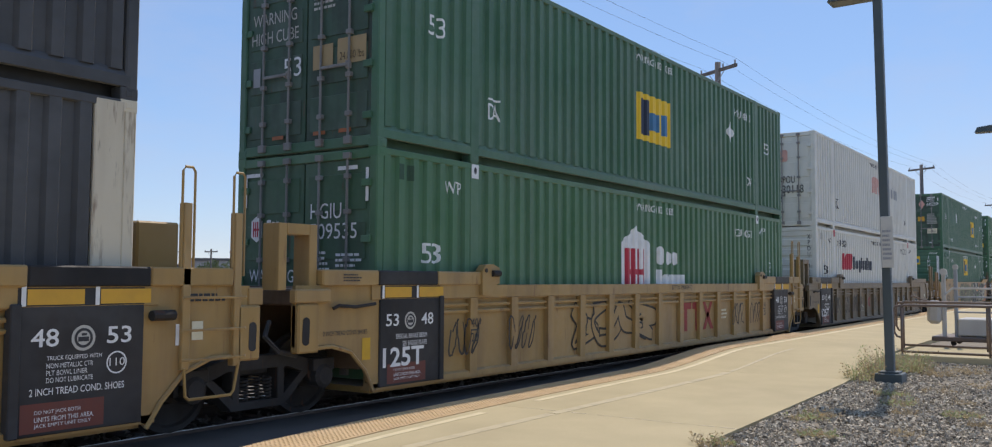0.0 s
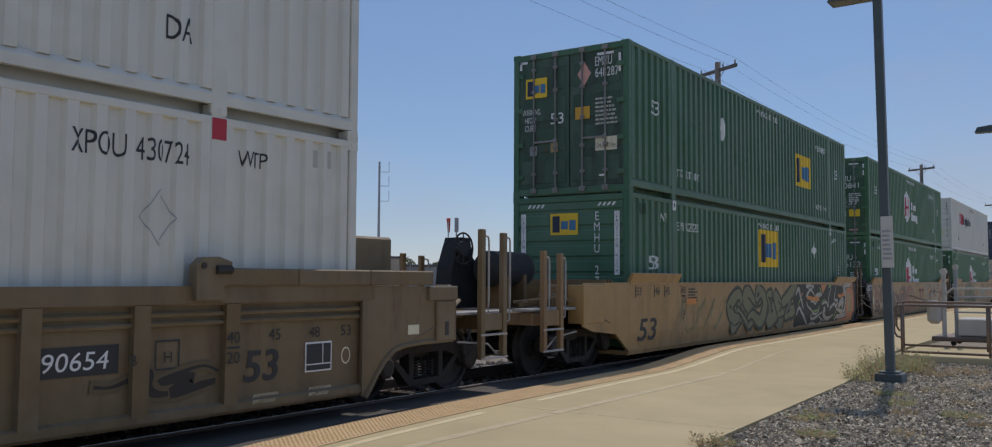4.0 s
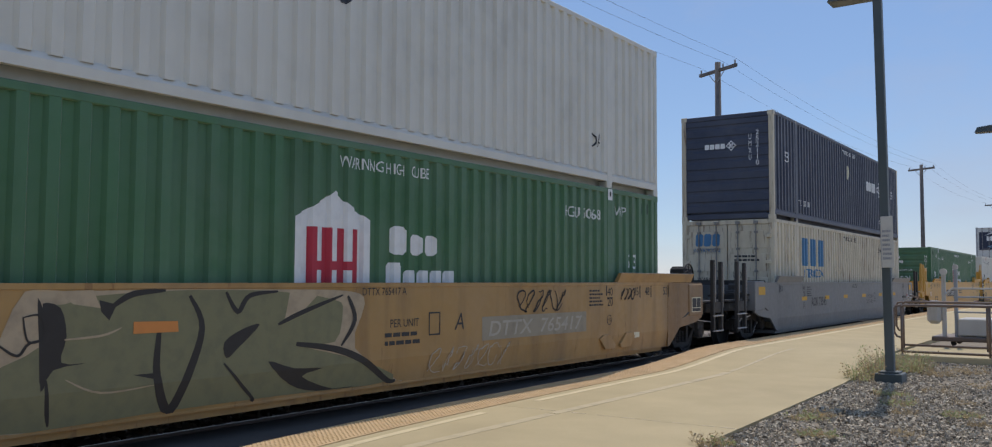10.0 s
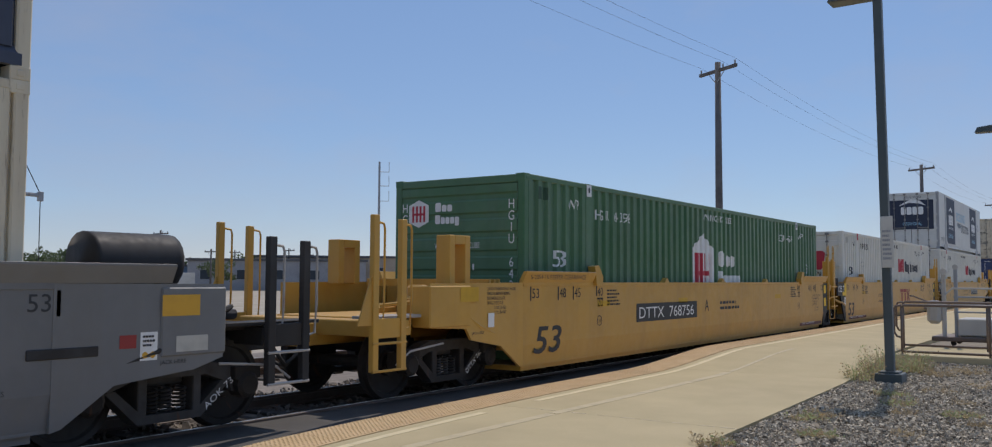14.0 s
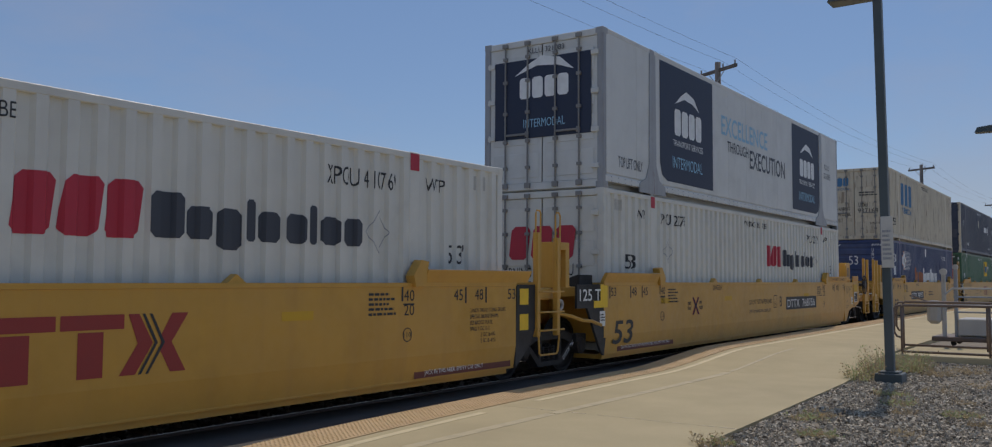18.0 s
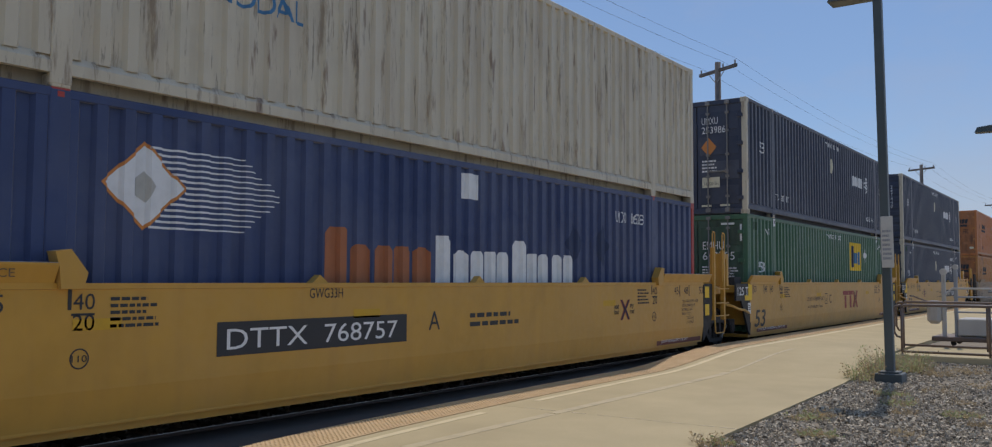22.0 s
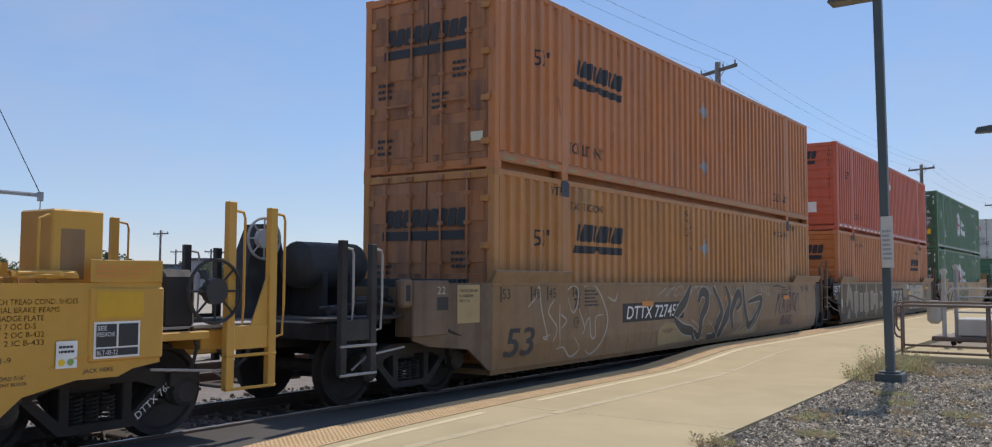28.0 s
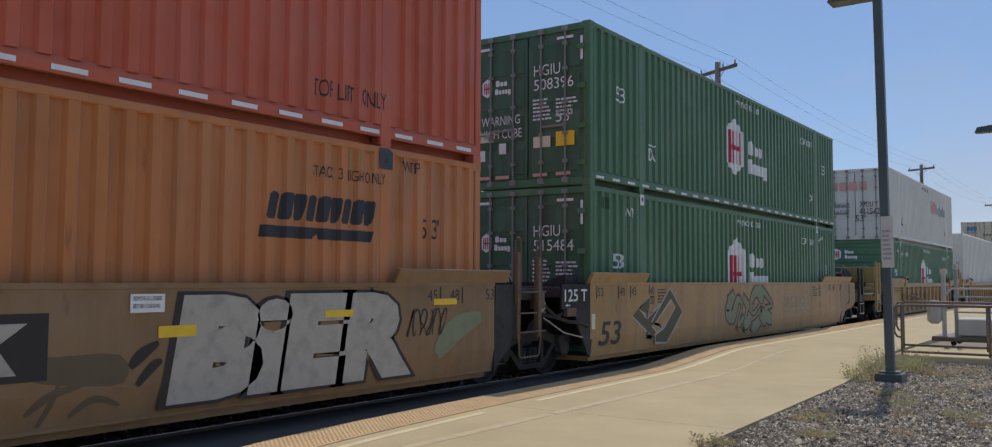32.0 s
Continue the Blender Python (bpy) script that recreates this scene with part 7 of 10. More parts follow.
def yellow_unit(u, lead, trail, letter, plate=None, plate_x=3.66, ttx=False, slogan=0.0, wheels="DTTX 768756", lmt="117,700"):
    t = smooth_well("clean yellow smooth-sided container well car with black end plates", M["yellow_car"], u, lead, trail, M["black_car"], M["t_black"], wheels=wheels, fresh=True)
    K = M["t_black"]
    if plate:
        cdec(t, "number_panel", rects((0, 0, 2.9, 0.34)), plate_x, 0.80, K)
        cw(t, plate, plate_x + 0.12, 0.86, 0.21, M["t_white"], 2.6).location.y -= 0.003
    if letter == "A":
        cw(t, letter, 7.0, 0.92, 0.24, K)
        cdec(t, "small_print", bars(2, 1.3, 0.24, 4), 7.9, 0.9, K)
    else:
        x = 9.6 if letter == "B" else 7.0
        cw(t, letter, x, 0.90, 0.26, K)
        cw(t, "LD LMT " + lmt + " PER UNIT", x - 2.35, 0.98, 0.13, K, 1.7)
        cw(t, "20 FT CONTAINER LIMIT 57,500 EACH", x - 2.35, 0.78, 0.085, K, 1.6)
        cdec(t, "plate_frame", band([(0, 0), (0.26, 0), (0.26, 0.32), (0, 0.32)], [(0.02, 0.02), (0.24, 0.02), (0.24, 0.30), (0.02, 0.30)]), x - 0.5, 0.88, K)
        cw(t, "H", x - 0.41, 0.94, 0.1, K)
    if ttx:
        cdec(t, "lettering", polys([(0, 0.42), (0.66, 0.42), (0.66, 0.55), (0, 0.55)], [(0.2, 0), (0.44, 0), (0.44, 0.40), (0.2, 0.40)], [(0.7, 0.42), (1.3, 0.42), (1.3, 0.55), (0.7, 0.55)], [(0.86, 0), (1.1, 0), (1.1, 0.40), (0.86, 0.40)],
                                  [(1.34, 0.55), (1.45, 0.55), (1.60, 0.28), (1.42, 0), (1.26, 0), (1.44, 0.28)], [(1.80, 0.55), (1.98, 0.55), (1.80, 0.28), (1.96, 0), (1.79, 0), (1.68, 0.20), (1.68, 0.34)]), 8.64, 0.70, M["t_dred"])
        for dx in (0.0, 0.075):
            cdec(t, "chevron", polys([(1.48 + dx, 0.55), (1.51 + dx, 0.55), (1.65 + dx, 0.28), (1.48 + dx, 0), (1.45 + dx, 0), (1.615 + dx, 0.28)]), 8.64, 0.70, K, 0.006)
    if slogan:
        x = slogan
        cw(t, "next", x, 1.06, 0.085, K, 0.2, 0.012, 0.25)
        cw(t, "load", x, 0.965, 0.09, K, 0.2, 0.012, 0.25)
        cw(t, "any", x + 0.63, 1.05, 0.09, K, 0.16, 0.012, 0.25)
        cw(t, "road", x + 0.62, 0.965, 0.09, K, 0.2, 0.012, 0.25)
        cdec(t, "cross_sign", polys([(0, 0), (0.1, 0), (0.2, 0.13), (0.15, 0.2)], [(0.15, 0.2), (0.2, 0.13), (0.3, 0), (0.4, 0), (0.24, 0.2)], [(0, 0.36), (0.1, 0.36), (0.24, 0.2), (0.15, 0.18)], [(0.3, 0.36), (0.4, 0.36), (0.24, 0.18), (0.18, 0.22)]), x + 0.24, 0.86, M["t_dred"])
        cdec(t, "cross_sign", polys([(0.03, 0), (0.07, 0), (0.2, 0.16), (0.18, 0.2)], [(0.33, 0), (0.37, 0), (0.22, 0.2), (0.2, 0.16)], [(0.03, 0.36), (0.07, 0.36), (0.2, 0.2), (0.18, 0.16)], [(0.33, 0.36), (0.37, 0.36), (0.22, 0.16), (0.2, 0.2)]), x + 0.24, 0.86, M["t_navy"], 0.007)
        cw(t, "GWG33H", 4.9, 1.36, 0.11, K, 0.52)
    for x in (2.15, 5.6, 11.8):
        cdec(t, "faded_reflector", rects((0, 0, 0.46, 0.1)), x, 1.12, M["t_faint"])
    # service notes by the ends
    NOTES = ("2 INCH TREAD COND. SHOES", "SPECIAL BRAKE BEAMS", "SEE BADGE PLATE", "SPRG 7 OC D-5", "2 OC B-432", "2 IC B-433")
    x, z, dz = (CL - 0.95, 1.12, 0.085) if trail == "artic" else (CL + 0.41, 1.355, 0.067)
    for i, s in enumerate(NOTES):
        cw(t, s, x + (0.25 if i > 3 and trail == "artic" else 0.17 if i > 3 else 0), z - i * dz, 0.045 if trail != "artic" else 0.055, K, len(s) * (0.033 if trail != "artic" else 0.036))
    if trail != "artic":
        cw(t, "L 201-9", CL + 0.41, 0.885, 0.045, K, 0.23, y=-WY + 0.008)
        cw(t, "EMPTY LOAD 7/16\"", CL + 0.38, 0.745, 0.035, K, 0.38, y=-WY + 0.008)
        cw(t, "ADJUSTMENT BLOCK", CL + 0.38, 0.69, 0.035, K, 0.40, y=-WY + 0.008)
        e = CL + 1.34
        fy = -WY - 0.012
        cdec(t, "badge_frame", rects((0, 0, 0.45, 0.32)), e, 0.87, M["t_white"], y=fy)
        for r in ((0.02, 0.10, 0.215, 0.30), (0.235, 0.10, 0.43, 0.30), (0.02, 0.02, 0.43, 0.085)):
            cdec(t, "badge_plate", rects(r), e, 0.87, K, 0.008, y=fy)
        cw(t, "SEE", e + 0.03, 1.115, 0.04, M["t_white"], 0.09, y=fy - 0.006)
        cw(t, "RESVOIR", e + 0.03, 1.06, 0.04, M["t_white"], 0.17, y=fy - 0.006)
        cw(t, "BLT-04-22" if u < 200 else "BLT-05-22", e + 0.03, 0.90, 0.042, M["t_white"], 0.2, y=fy - 0.006)
        cdec(t, "yellow_patch", rects((0, 0, 0.46, 0.23)), e + 0.02, 1.225, M["t_faint"], y=fy)
        cdec(t, "data_plate", rects((0, 0, 0.19, 0.23)), CL + 1.01, 0.81, M["t_white"], 0.012, y=-WY + 0.008)
        cdec(t, "small_print", bars(2, 0.14, 0.08, 5), CL + 1.035, 0.93, K, 0.015, y=-WY + 0.008)
        cdec(t, "round_mark", polys(ellipse(0, 0, 0.03, 0.03)), CL + 1.06, 0.86, M["t_yellow"], 0.015, y=-WY + 0.008)
        cdec(t, "round_mark", polys(ellipse(0, 0, 0.03, 0.03)), CL + 1.14, 0.86, M["g_lime"], 0.015, y=-WY + 0.008)
        cw(t, "S-2054-16 REEFER CLEARANCE", CL - 1.8, 1.58, 0.075, M["g_brown"], 1.75, y=-WY - 0.07)
        cw(t, "JACK HERE", CL + 1.26, 0.74, 0.05, K, 0.29, y=-WY + 0.008)
        cdec(t, "small_print", bars(3, 0.6, 0.13, 6), CL + 1.35, 1.57, M["t_oran"], y=-WY - 0.004)
    if lead != "artic":
        cdec(t, "yellow_patch", rects((0, 0, 0.42, 0.2)), -1.79, 1.27, M["t_faint"], y=-WY - 0.012)
        for i, s in enumerate(NOTES):
            cw(t, s, -1.13 + (0.17 if i > 3 else 0), 1.42 - i * 0.067, 0.045, K, len(s) * 0.03, y=-WY + 0.008)
        cdec(t, "data_plate", rects((0, 0, 0.15, 0.2)), -1.12, 0.90, M["t_white"], 0.012, y=-WY + 0.008)
        cw(t, "JACK HERE", -1.5, 0.80, 0.05, K, 0.29, y=-WY + 0.008)
        cw(t, "S-2054-16 REEFER CLEARANCE", -0.1, 1.58, 0.07, M["g_brown"], 1.7, y=-WY - 0.07)
    return t


def rib_well(label, mat, u, lead, trail, number=None):
    """An older well unit with upright posts along its sides and a black end panel."""
    t = thing("well_car", label, "freight car", "cars of the train", at=pose(u, TRACK_Y, 0))
    K, W = M["t_black"], M["t_white"]
    for sy in (-1, 1):
        def sheet():
            s = Shape()
            o = [(WY - 0.10, SILL - 0.03), (WY, SILL - 0.03), (WY, 1.33), (WY - 0.05, 1.31), (WY - 0.09, 1.31), (WY - 0.09, 0.34), (WY - 0.02, 0.32), (WY - 0.02, LOW - 0.03), (WY - 0.16, LOW - 0.03), (WY - 0.16, LOW), (WY - 0.12, 0.30), (WY - 0.12, 1.42), (WY - 0.10, 1.44)]
            return s.prism_x([(sy * y, z) for y, z in o], -0.2, CL + 0.2).mesh("side_sheet", mat)
        part("side_sheet", once(("ribsheet", sy, mat.name), sheet), None, t)
        rib = once(("rib", sy, mat.name), lambda: Shape().prism_x([(sy * (WY - 0.09), 0.30), (sy * (WY - 0.015), 0.30), (sy * (WY - 0.005), 1.32), (sy * (WY - 0.09), 1.32)], -0.085, 0.085).mesh("side_post", mat))
        for i in range(13):
            if sy < 0 or i % 4 == 0:
                part("side_post", rib, None, t, at=pose(CL / 2 + (i - 6) * 1.03, 0, 0))
        for a0, a1, x0, x1, kind in ((-1.04 if lead == "artic" else -1.3, -0.1, 1.05, 2.14, lead), (CL + 0.1, CL + (1.04 if trail == "artic" else 1.3), CL - 2.14, CL - 1.05, trail)):
            yy = sorted((sy * (WY - 0.1), sy * (WY + 0.03)))
            m0, m1 = (a1, x0) if a0 < 0 else (x1, a0)
            part("lip", Shape().box(a0, a1, *yy, 1.50, 1.68, 0.015), mat, t)
            part("lip", Shape().box(x0, x1, *yy, 1.50, 1.68, 0.015), mat, t)
            part("lip", Shape().box(m0 + 0.002, m1 - 0.002, *yy, 1.50, 1.68, 0.015), M["black_car"] if kind == "artic" else mat, t)
        for x0, x1, kind in ((-0.05, 1.12, lead), (CL - 1.12, CL + 0.05, trail)):
            if kind != "artic":
                continue
            part("band", Shape().box(x0, x1, *sorted((sy * (WY - 0.09), sy * (WY + 0.003))), 1.335, 1.495, 0.006), M["black_car"], t)
            part("end_panel", Shape().box(x0, x1, *sorted((sy * (WY - 0.08), sy * (WY + 0.005))), 0.27, 1.34, 0.012), M["black_car"], t, "black end panel with white stencils")
            part("panel_post", Shape().box(x1 - 0.03 if x0 < 1 else x0 - 0.06, x1 + 0.06 if x0 < 1 else x0 + 0.03, *sorted((sy * (WY - 0.08), sy * (WY + 0.03))), 0.27, 1.36, 0.01), M["black_car"], t)
            for dx in (0.1, 0.75):
                cdec(t, "lip_mark", rects((0, 0, 0.5, 0.13)), x0 + dx - 0.02, 1.35, M["t_amber"], y=-WY - 0.004) if sy < 0 else None
                cdec(t, "lip_mark", rects((0, 0, 0.04, 0.17)), x0 + dx - 0.07, 1.34, W, y=-WY - 0.004) if sy < 0 else None
        for x in (2.2, CL - 2.2):
            d = 1 if x < 5 else -1
            lk = part("lip_lock", Shape().prism([(x - 0.2, 1.36), (x - 0.08 * d + 0.08, 1.36), (x + 0.12, 1.50), (x + 0.22, 1.52), (x + 0.22, 1.74), (x + 0.06, 1.79), (x - 0.12, 1.78), (x - 0.2, 1.70)], *sorted((sy * (WY - 0.06), sy * (WY + 0.06)))), mat, t)
            part("lock_roller", Shape().tube([(x + 0.02, sy * (WY + 0.07), 1.66), (x + 0.2, sy * (WY + 0.07), 1.66)], 0.045, 10), M["truck"], lk)
            part("lock_pin", Shape().lathe_y([(0.03, sy * (WY + 0.055)), (0.03, sy * (WY + 0.075))], x - 0.12, 1.70, 10), M["truck"], lk)
    part("floor", once(("wfloor", mat.name), lambda: Shape().box(-0.1, CL + 0.1, -1.30, 1.30, 0.20, 0.275).mesh("floor", mat)), None, t)
    ends = [q for q, kind in ((0, lead), (1, trail)) if kind == "artic"]
    for x, s1, s2 in [((0.05, "53", "48"), (CL - 1.0, "48", "53"))[q] for q in ends]:
        cw(t, s1, x, 1.0, 0.15, W, 0.24, 0.01, y=-WY - 0.005)
        cw(t, s2, x + 0.68, 1.0, 0.15, W, 0.24, 0.01, y=-WY - 0.005)
        cdec(t, "seal", polys(ellipse(0, 0, 0.11, 0.11)), x + 0.46, 1.06, M["t_vent"], y=-WY - 0.005)
        o = ellipse(0, 0, 0.085, 0.085)
        cdec(t, "seal_ring", band(o, [(0.72 * a_, 0.72 * b_) for a_, b_ in o]), x + 0.46, 1.06, K, 0.006, y=-WY - 0.005)
        cdec(t, "seal_mark", rects((-0.05, -0.02, 0.05, 0.02), (-0.02, 0.03, 0.03, 0.05)), x + 0.46, 1.05, K, 0.006, y=-WY - 0.005)
    if lead == "artic":
        cw(t, "125T", 0.0, 0.50, 0.24, W, 0.78, 0.02, y=-WY - 0.005)
        cw(t, "SPECIAL BRAKE BEAM", 0.24, 0.84, 0.06, W, 0.6, y=-WY - 0.005)
        cw(t, "SEE BADGE PLATE", 0.36, 0.75, 0.06, W, 0.48, y=-WY - 0.005)
    if trail == "artic":
        for i, s in enumerate(("TRUCK EQUIPPED WITH", "NON-METALLIC CTR", "PLT BOWL LINER", "DO NOT LUBRICATE")):
            cw(t, s, CL - 0.86, 0.88 - 0.06 * i, 0.042, W, 0.026 * len(s), y=-WY - 0.005)
        cw(t, "2 INCH TREAD COND. SHOES", CL - 1.0, 0.60, 0.06, W, 0.86, 0.008, y=-WY - 0.005)
        o = ellipse(0, 0, 0.1, 0.1, 20)
        cdec(t, "ring", band(o, [(0.86 * a_, 0.86 * b_) for a_, b_ in o]), CL - 0.22, 0.83, W, y=-WY - 0.005)
        cw(t, "110", CL - 0.29, 0.80, 0.07, W, 0.15, y=-WY - 0.005)
    else:
        fy = -WY + 0.085
        cdec(t, "badge_frame", rects((0, 0, 0.41, 0.33)), CL - 0.84, 0.54, W, y=fy)
        for r in ((0.018, 0.09, 0.26, 0.31), (0.275, 0.09, 0.392, 0.31), (0.018, 0.018, 0.392, 0.075)):
            cdec(t, "badge_plate", rects(r), CL - 0.84, 0.54, K, 0.008, y=fy)
        for q, s_ in ((-1.36, "45"), (-0.78, "48"), (-0.28, "53")):
            cw(t, s_, CL + q, 0.92, 0.12, K, 0.16, y=fy)
        o = ellipse(0, 0, 0.075, 0.1, 20)
        cdec(t, "seal", band(o, [(0.8 * a_, 0.8 * b_) for a_, b_ in o]), CL - 0.2, 0.69, M["t_cream"], y=fy)
        for q in (-1.62, -0.84):
            cw(t, "JACK IN THIS AREA", CL + q, 0.345, 0.04, M["t_cream"], 0.34, y=-WY + 0.015)
            cw(t, "EMPTY CAR ONLY", CL + q, 0.285, 0.04, M["t_cream"], 0.30, y=-WY + 0.015)
        cdec(t, "label_plate", rects((0, 0, 0.22, 0.12)), CL + 0.82, 0.88, M["t_cream"], y=-WY + 0.004)
    for x in [(0.2, CL - 0.95)[q] for q in ends]:
        cdec(t, "warning_band", rects((-0.12, 0, 0.62, 0.24)), x, 0.30, M["t_band"], 0.002, y=-WY - 0.005)
        for i, s in enumerate(("DO NOT JACK BOTH", "UNITS FROM THIS AREA.", "JACK EMPTY UNIT ONLY")):
            cw(t, s, x, 0.44 - 0.055 * i, 0.04, W, 0.025 * len(s), y=-WY - 0.005)
    for sy in (-1, 1):
        for z in (1.14, 1.23):
            pr = once(("long", sy, z, mat.name), lambda: Shape().tube([(0.02, sy * (WY - 0.06), z), (CL - 0.02, sy * (WY - 0.06), z)], 0.024, 6).mesh("stiffener", mat))
            part("stiffener", pr, None, t)
        for x in ([CL - 0.95, CL + 0.05] if trail != "artic" else []) + ([0.95, -0.05] if lead != "artic" else []):
            part("side_post", rib, None, t, at=pose(x, 0, 0)) if sy < 0 else None
    for x in (CL / 2 - 6.18, CL / 2 + 6.18):
        cw(t, "40", x - 0.08, 0.92, 0.12, K, 0.16, y=-WY - 0.002)
        cw(t, "20", x - 0.08, 0.72, 0.12, K, 0.16, y=-WY - 0.002)
        cdec(t, "tick", rects((0, 0, 0.16, 0.02)), x - 0.08, 0.87, K, y=-WY + 0.004)
    if number:
        for a_, b_, s_ in ((11.22, 11.93, "DTTX"), (12.14, 13.04, number)):
            cdec(t, "number_panel", rects((0, 0, b_ - a_, 0.26)), a_, 0.72, K, y=-WY + 0.085)
            cw(t, s_, a_ + 0.06, 0.77, 0.16, W, b_ - a_ - 0.16, y=-WY + 0.080, lean=0.12)
        cw(t, "53", CL - 1.69, 0.50, 0.33, K, 0.47, 0.015, 0.1, y=-WY + 0.085)
    for i, x in enumerate((1.5, 2.75, 3.75, 4.7, 6.6) if number else (1.3, 2.75, 12.0, 13.2)):
        scrawl(t, x, x + 0.7, 0.55, 1.05, 40 + i + int(u), M["g_dark"], 4, 0.035)
    if lead == "artic":
        for sy in (-1, 1):
            part("end_plate", Shape().prism([(-1.4, 1.50), (-0.05, 1.50), (-0.05, LOW), (-0.14, 0.24), (-0.28, 0.50), (-0.5, 0.74), (-0.8, 0.83), (-1.4, 0.83)], *sorted((sy * (WY - 0.02), sy * (WY - 0.07)))), mat, t)
        # nose and bulkhead darkened in colour for the shade between units
        part("nose", Shape().box(-1.5, 0.1, -0.3, 0.3, 0.80, 1.40, 0.02).box(-1.38, 0.0, -1.3, 1.3, 1.28, 1.46, 0.02), M["soot_shade_car"], t)
        part("bulkhead", Shape().box(-0.30, -0.22, -1.3, 1.3, 0.5, 1.48, 0.01), M["soot_shade_car"], t)
        pad = part("jack_pad", Shape().box(-1.4, -1.08, -WY - 0.035, -WY + 0.1, 0.76, 1.30, 0.02), mat, t)
        part("pad_slot", Shape().prism([(-1.29 + 0.055 * math.cos(q * 0.5236), 1.0 + (0.10 if math.sin(q * 0.5236) >= 0 else -0.10) + 0.055 * math.sin(q * 0.5236)) for q in range(12)], -WY - 0.040, -WY), M["black_car"], pad)
        part("pad_lip", Shape().box(-1.46, -0.92, -WY - 0.05, -WY + 0.06, 1.31, 1.46, 0.015), mat, t)
        part("notice_flap", Shape().box(-1.02, -0.16, -WY - 0.032, -WY - 0.01, 1.50, 1.66, 0.006), mat, t)
        part("arch_flange", Shape().tube([(q, -WY + 0.004, z) for q, z in ((-1.4, 0.80), (-0.85, 0.81), (-0.55, 0.73), (-0.30, 0.50), (-0.15, 0.24))], 0.024, 6), mat, t)
        part("latch", Shape().tube([(-0.86, -WY - 0.02, 1.24), (-0.78, -WY - 0.03, 1.27), (-0.5, -WY - 0.03, 1.25), (-0.16, -WY - 0.02, 1.28)], 0.022, 6), M["truck"], t)
        cdec(t, "small_print", bars(3, 0.30, 0.10, 8), -0.72, 1.54, K, y=-WY - 0.033)
        cw(t, "2 INCH TREAD COND. SHOES", -0.98, 0.93, 0.05, K, 0.72, y=-WY + 0.018)
        cdec(t, "label_plate", rects((0, 0, 0.14, 0.26)), -0.34, 0.62, M["t_faint"], y=-WY + 0.018)
        part("air_hose", Shape().tube([(-1.5, -1.1, 1.1), (-1.65, -1.2, 0.95), (-1.5, -1.25, 0.78), (-1.2, -1.2, 0.72)], 0.03, 6), M["black_car"], t)
        hollow_frame(t, -1.62, -1.05, 1.45, 2.18, -1.36, -1.1, mat)
    else:
        coupler_end(t, True, mat, True, False, False, True)
    e = CL
    if trail == "artic":
        for sy in (-1, 1):
            part("end_plate", Shape().prism([(e + 0.05, 1.50), (e + 1.28, 1.50), (e + 1.28, 0.80), (e + 0.8, 0.80), (e + 0.5, 0.70), (e + 0.25, 0.44), (e + 0.12, 0.2), (e + 0.05, LOW)], *sorted((sy * (WY - 0.02), sy * (WY - 0.07)))), mat, t)
            ladder(t, e + 0.44, e + 1.14, mat, sy, tall=2.3 if sy < 0 else 2.0, hoop=2.65 if sy < 0 else 2.3)
        # dark nose colour carries the shade between units
        part("nose", Shape().box(e - 0.1, e + 1.75, -0.3, 0.3, 0.80, 1.36, 0.02).box(e + 0.1, e + 1.26, -1.3, 1.3, 1.26, 1.44, 0.02), M["soot_shade_car"], t)
        pad = part("jack_pad", Shape().box(e + 1.10, e + 1.40, -WY - 0.03, -WY + 0.1, 0.74, 1.30, 0.02), mat, t)
        part("pad_slot", Shape().prism([(e + 1.29 + 0.05 * math.cos(q * 0.5236), 0.98 + (0.10 if math.sin(q * 0.5236) >= 0 else -0.10) + 0.05 * math.sin(q * 0.5236)) for q in range(12)], -WY - 0.035, -WY), M["black_car"], pad)
        part("arch_flange", Shape().tube([(e + q, -WY + 0.004, z) for q, z in ((1.26, 0.80), (0.8, 0.79), (0.5, 0.68), (0.25, 0.42), (0.10, 0.2))], 0.024, 6), mat, t)
        part("roller", Shape().tube([(e + 0.10, -WY - 0.04, 1.23), (e + 0.34, -WY - 0.04, 1.23)], 0.05, 10), M["truck"], t)
        cdec(t, "small_print", bars(2, 0.42, 0.10, 8), e + 0.55, 1.34, K, y=-WY + 0.016)
        cdec(t, "label_plate", rects((0, 0, 0.13, 0.18)), e + 0.58, 0.98, M["t_cream"], y=-WY + 0.016)
        cdec(t, "label_plate", rects((0, 0, 0.09, 0.20)), e + 0.40, 0.94, M["t_white"], y=-WY + 0.016)
        part("bulkhead_box", Shape().box(e + 0.5, e + 1.0, -0.6, 0.95, 1.44, 2.16, 0.02), mat, t)
        part("hook", Shape().box(e + 1.26, e + 1.45, -WY, -WY + 0.12, 1.30, 1.48, 0.01), mat, t)
        for w_ in truck(t, CL + 1.70):
            WHEELS.append(w_)
    else:
        coupler_end(t, False, mat, True, False, True, True)
    MOVERS.append((t, u, 0.0))
    return t


# ---------------------------------------------------------------- the place
def plat_z(x):
    """Platform level above the rail: low near by, a short ramp, then higher."""
    q = min(1.0, max(0.0, (x - 14.2) / 4.3))
    return 0.02 + 0.185 * q * q * (3 - 2 * q)


def edge_y(x):
    return 7.19 - 0.46 * math.exp(-max(0, x - 5.5) / 3.2)


PIN = 3.62


def pin(x):
    """Back edge of the platform, which runs slightly askew."""
    return 3.06 + 0.0336 * min(20.0, x)


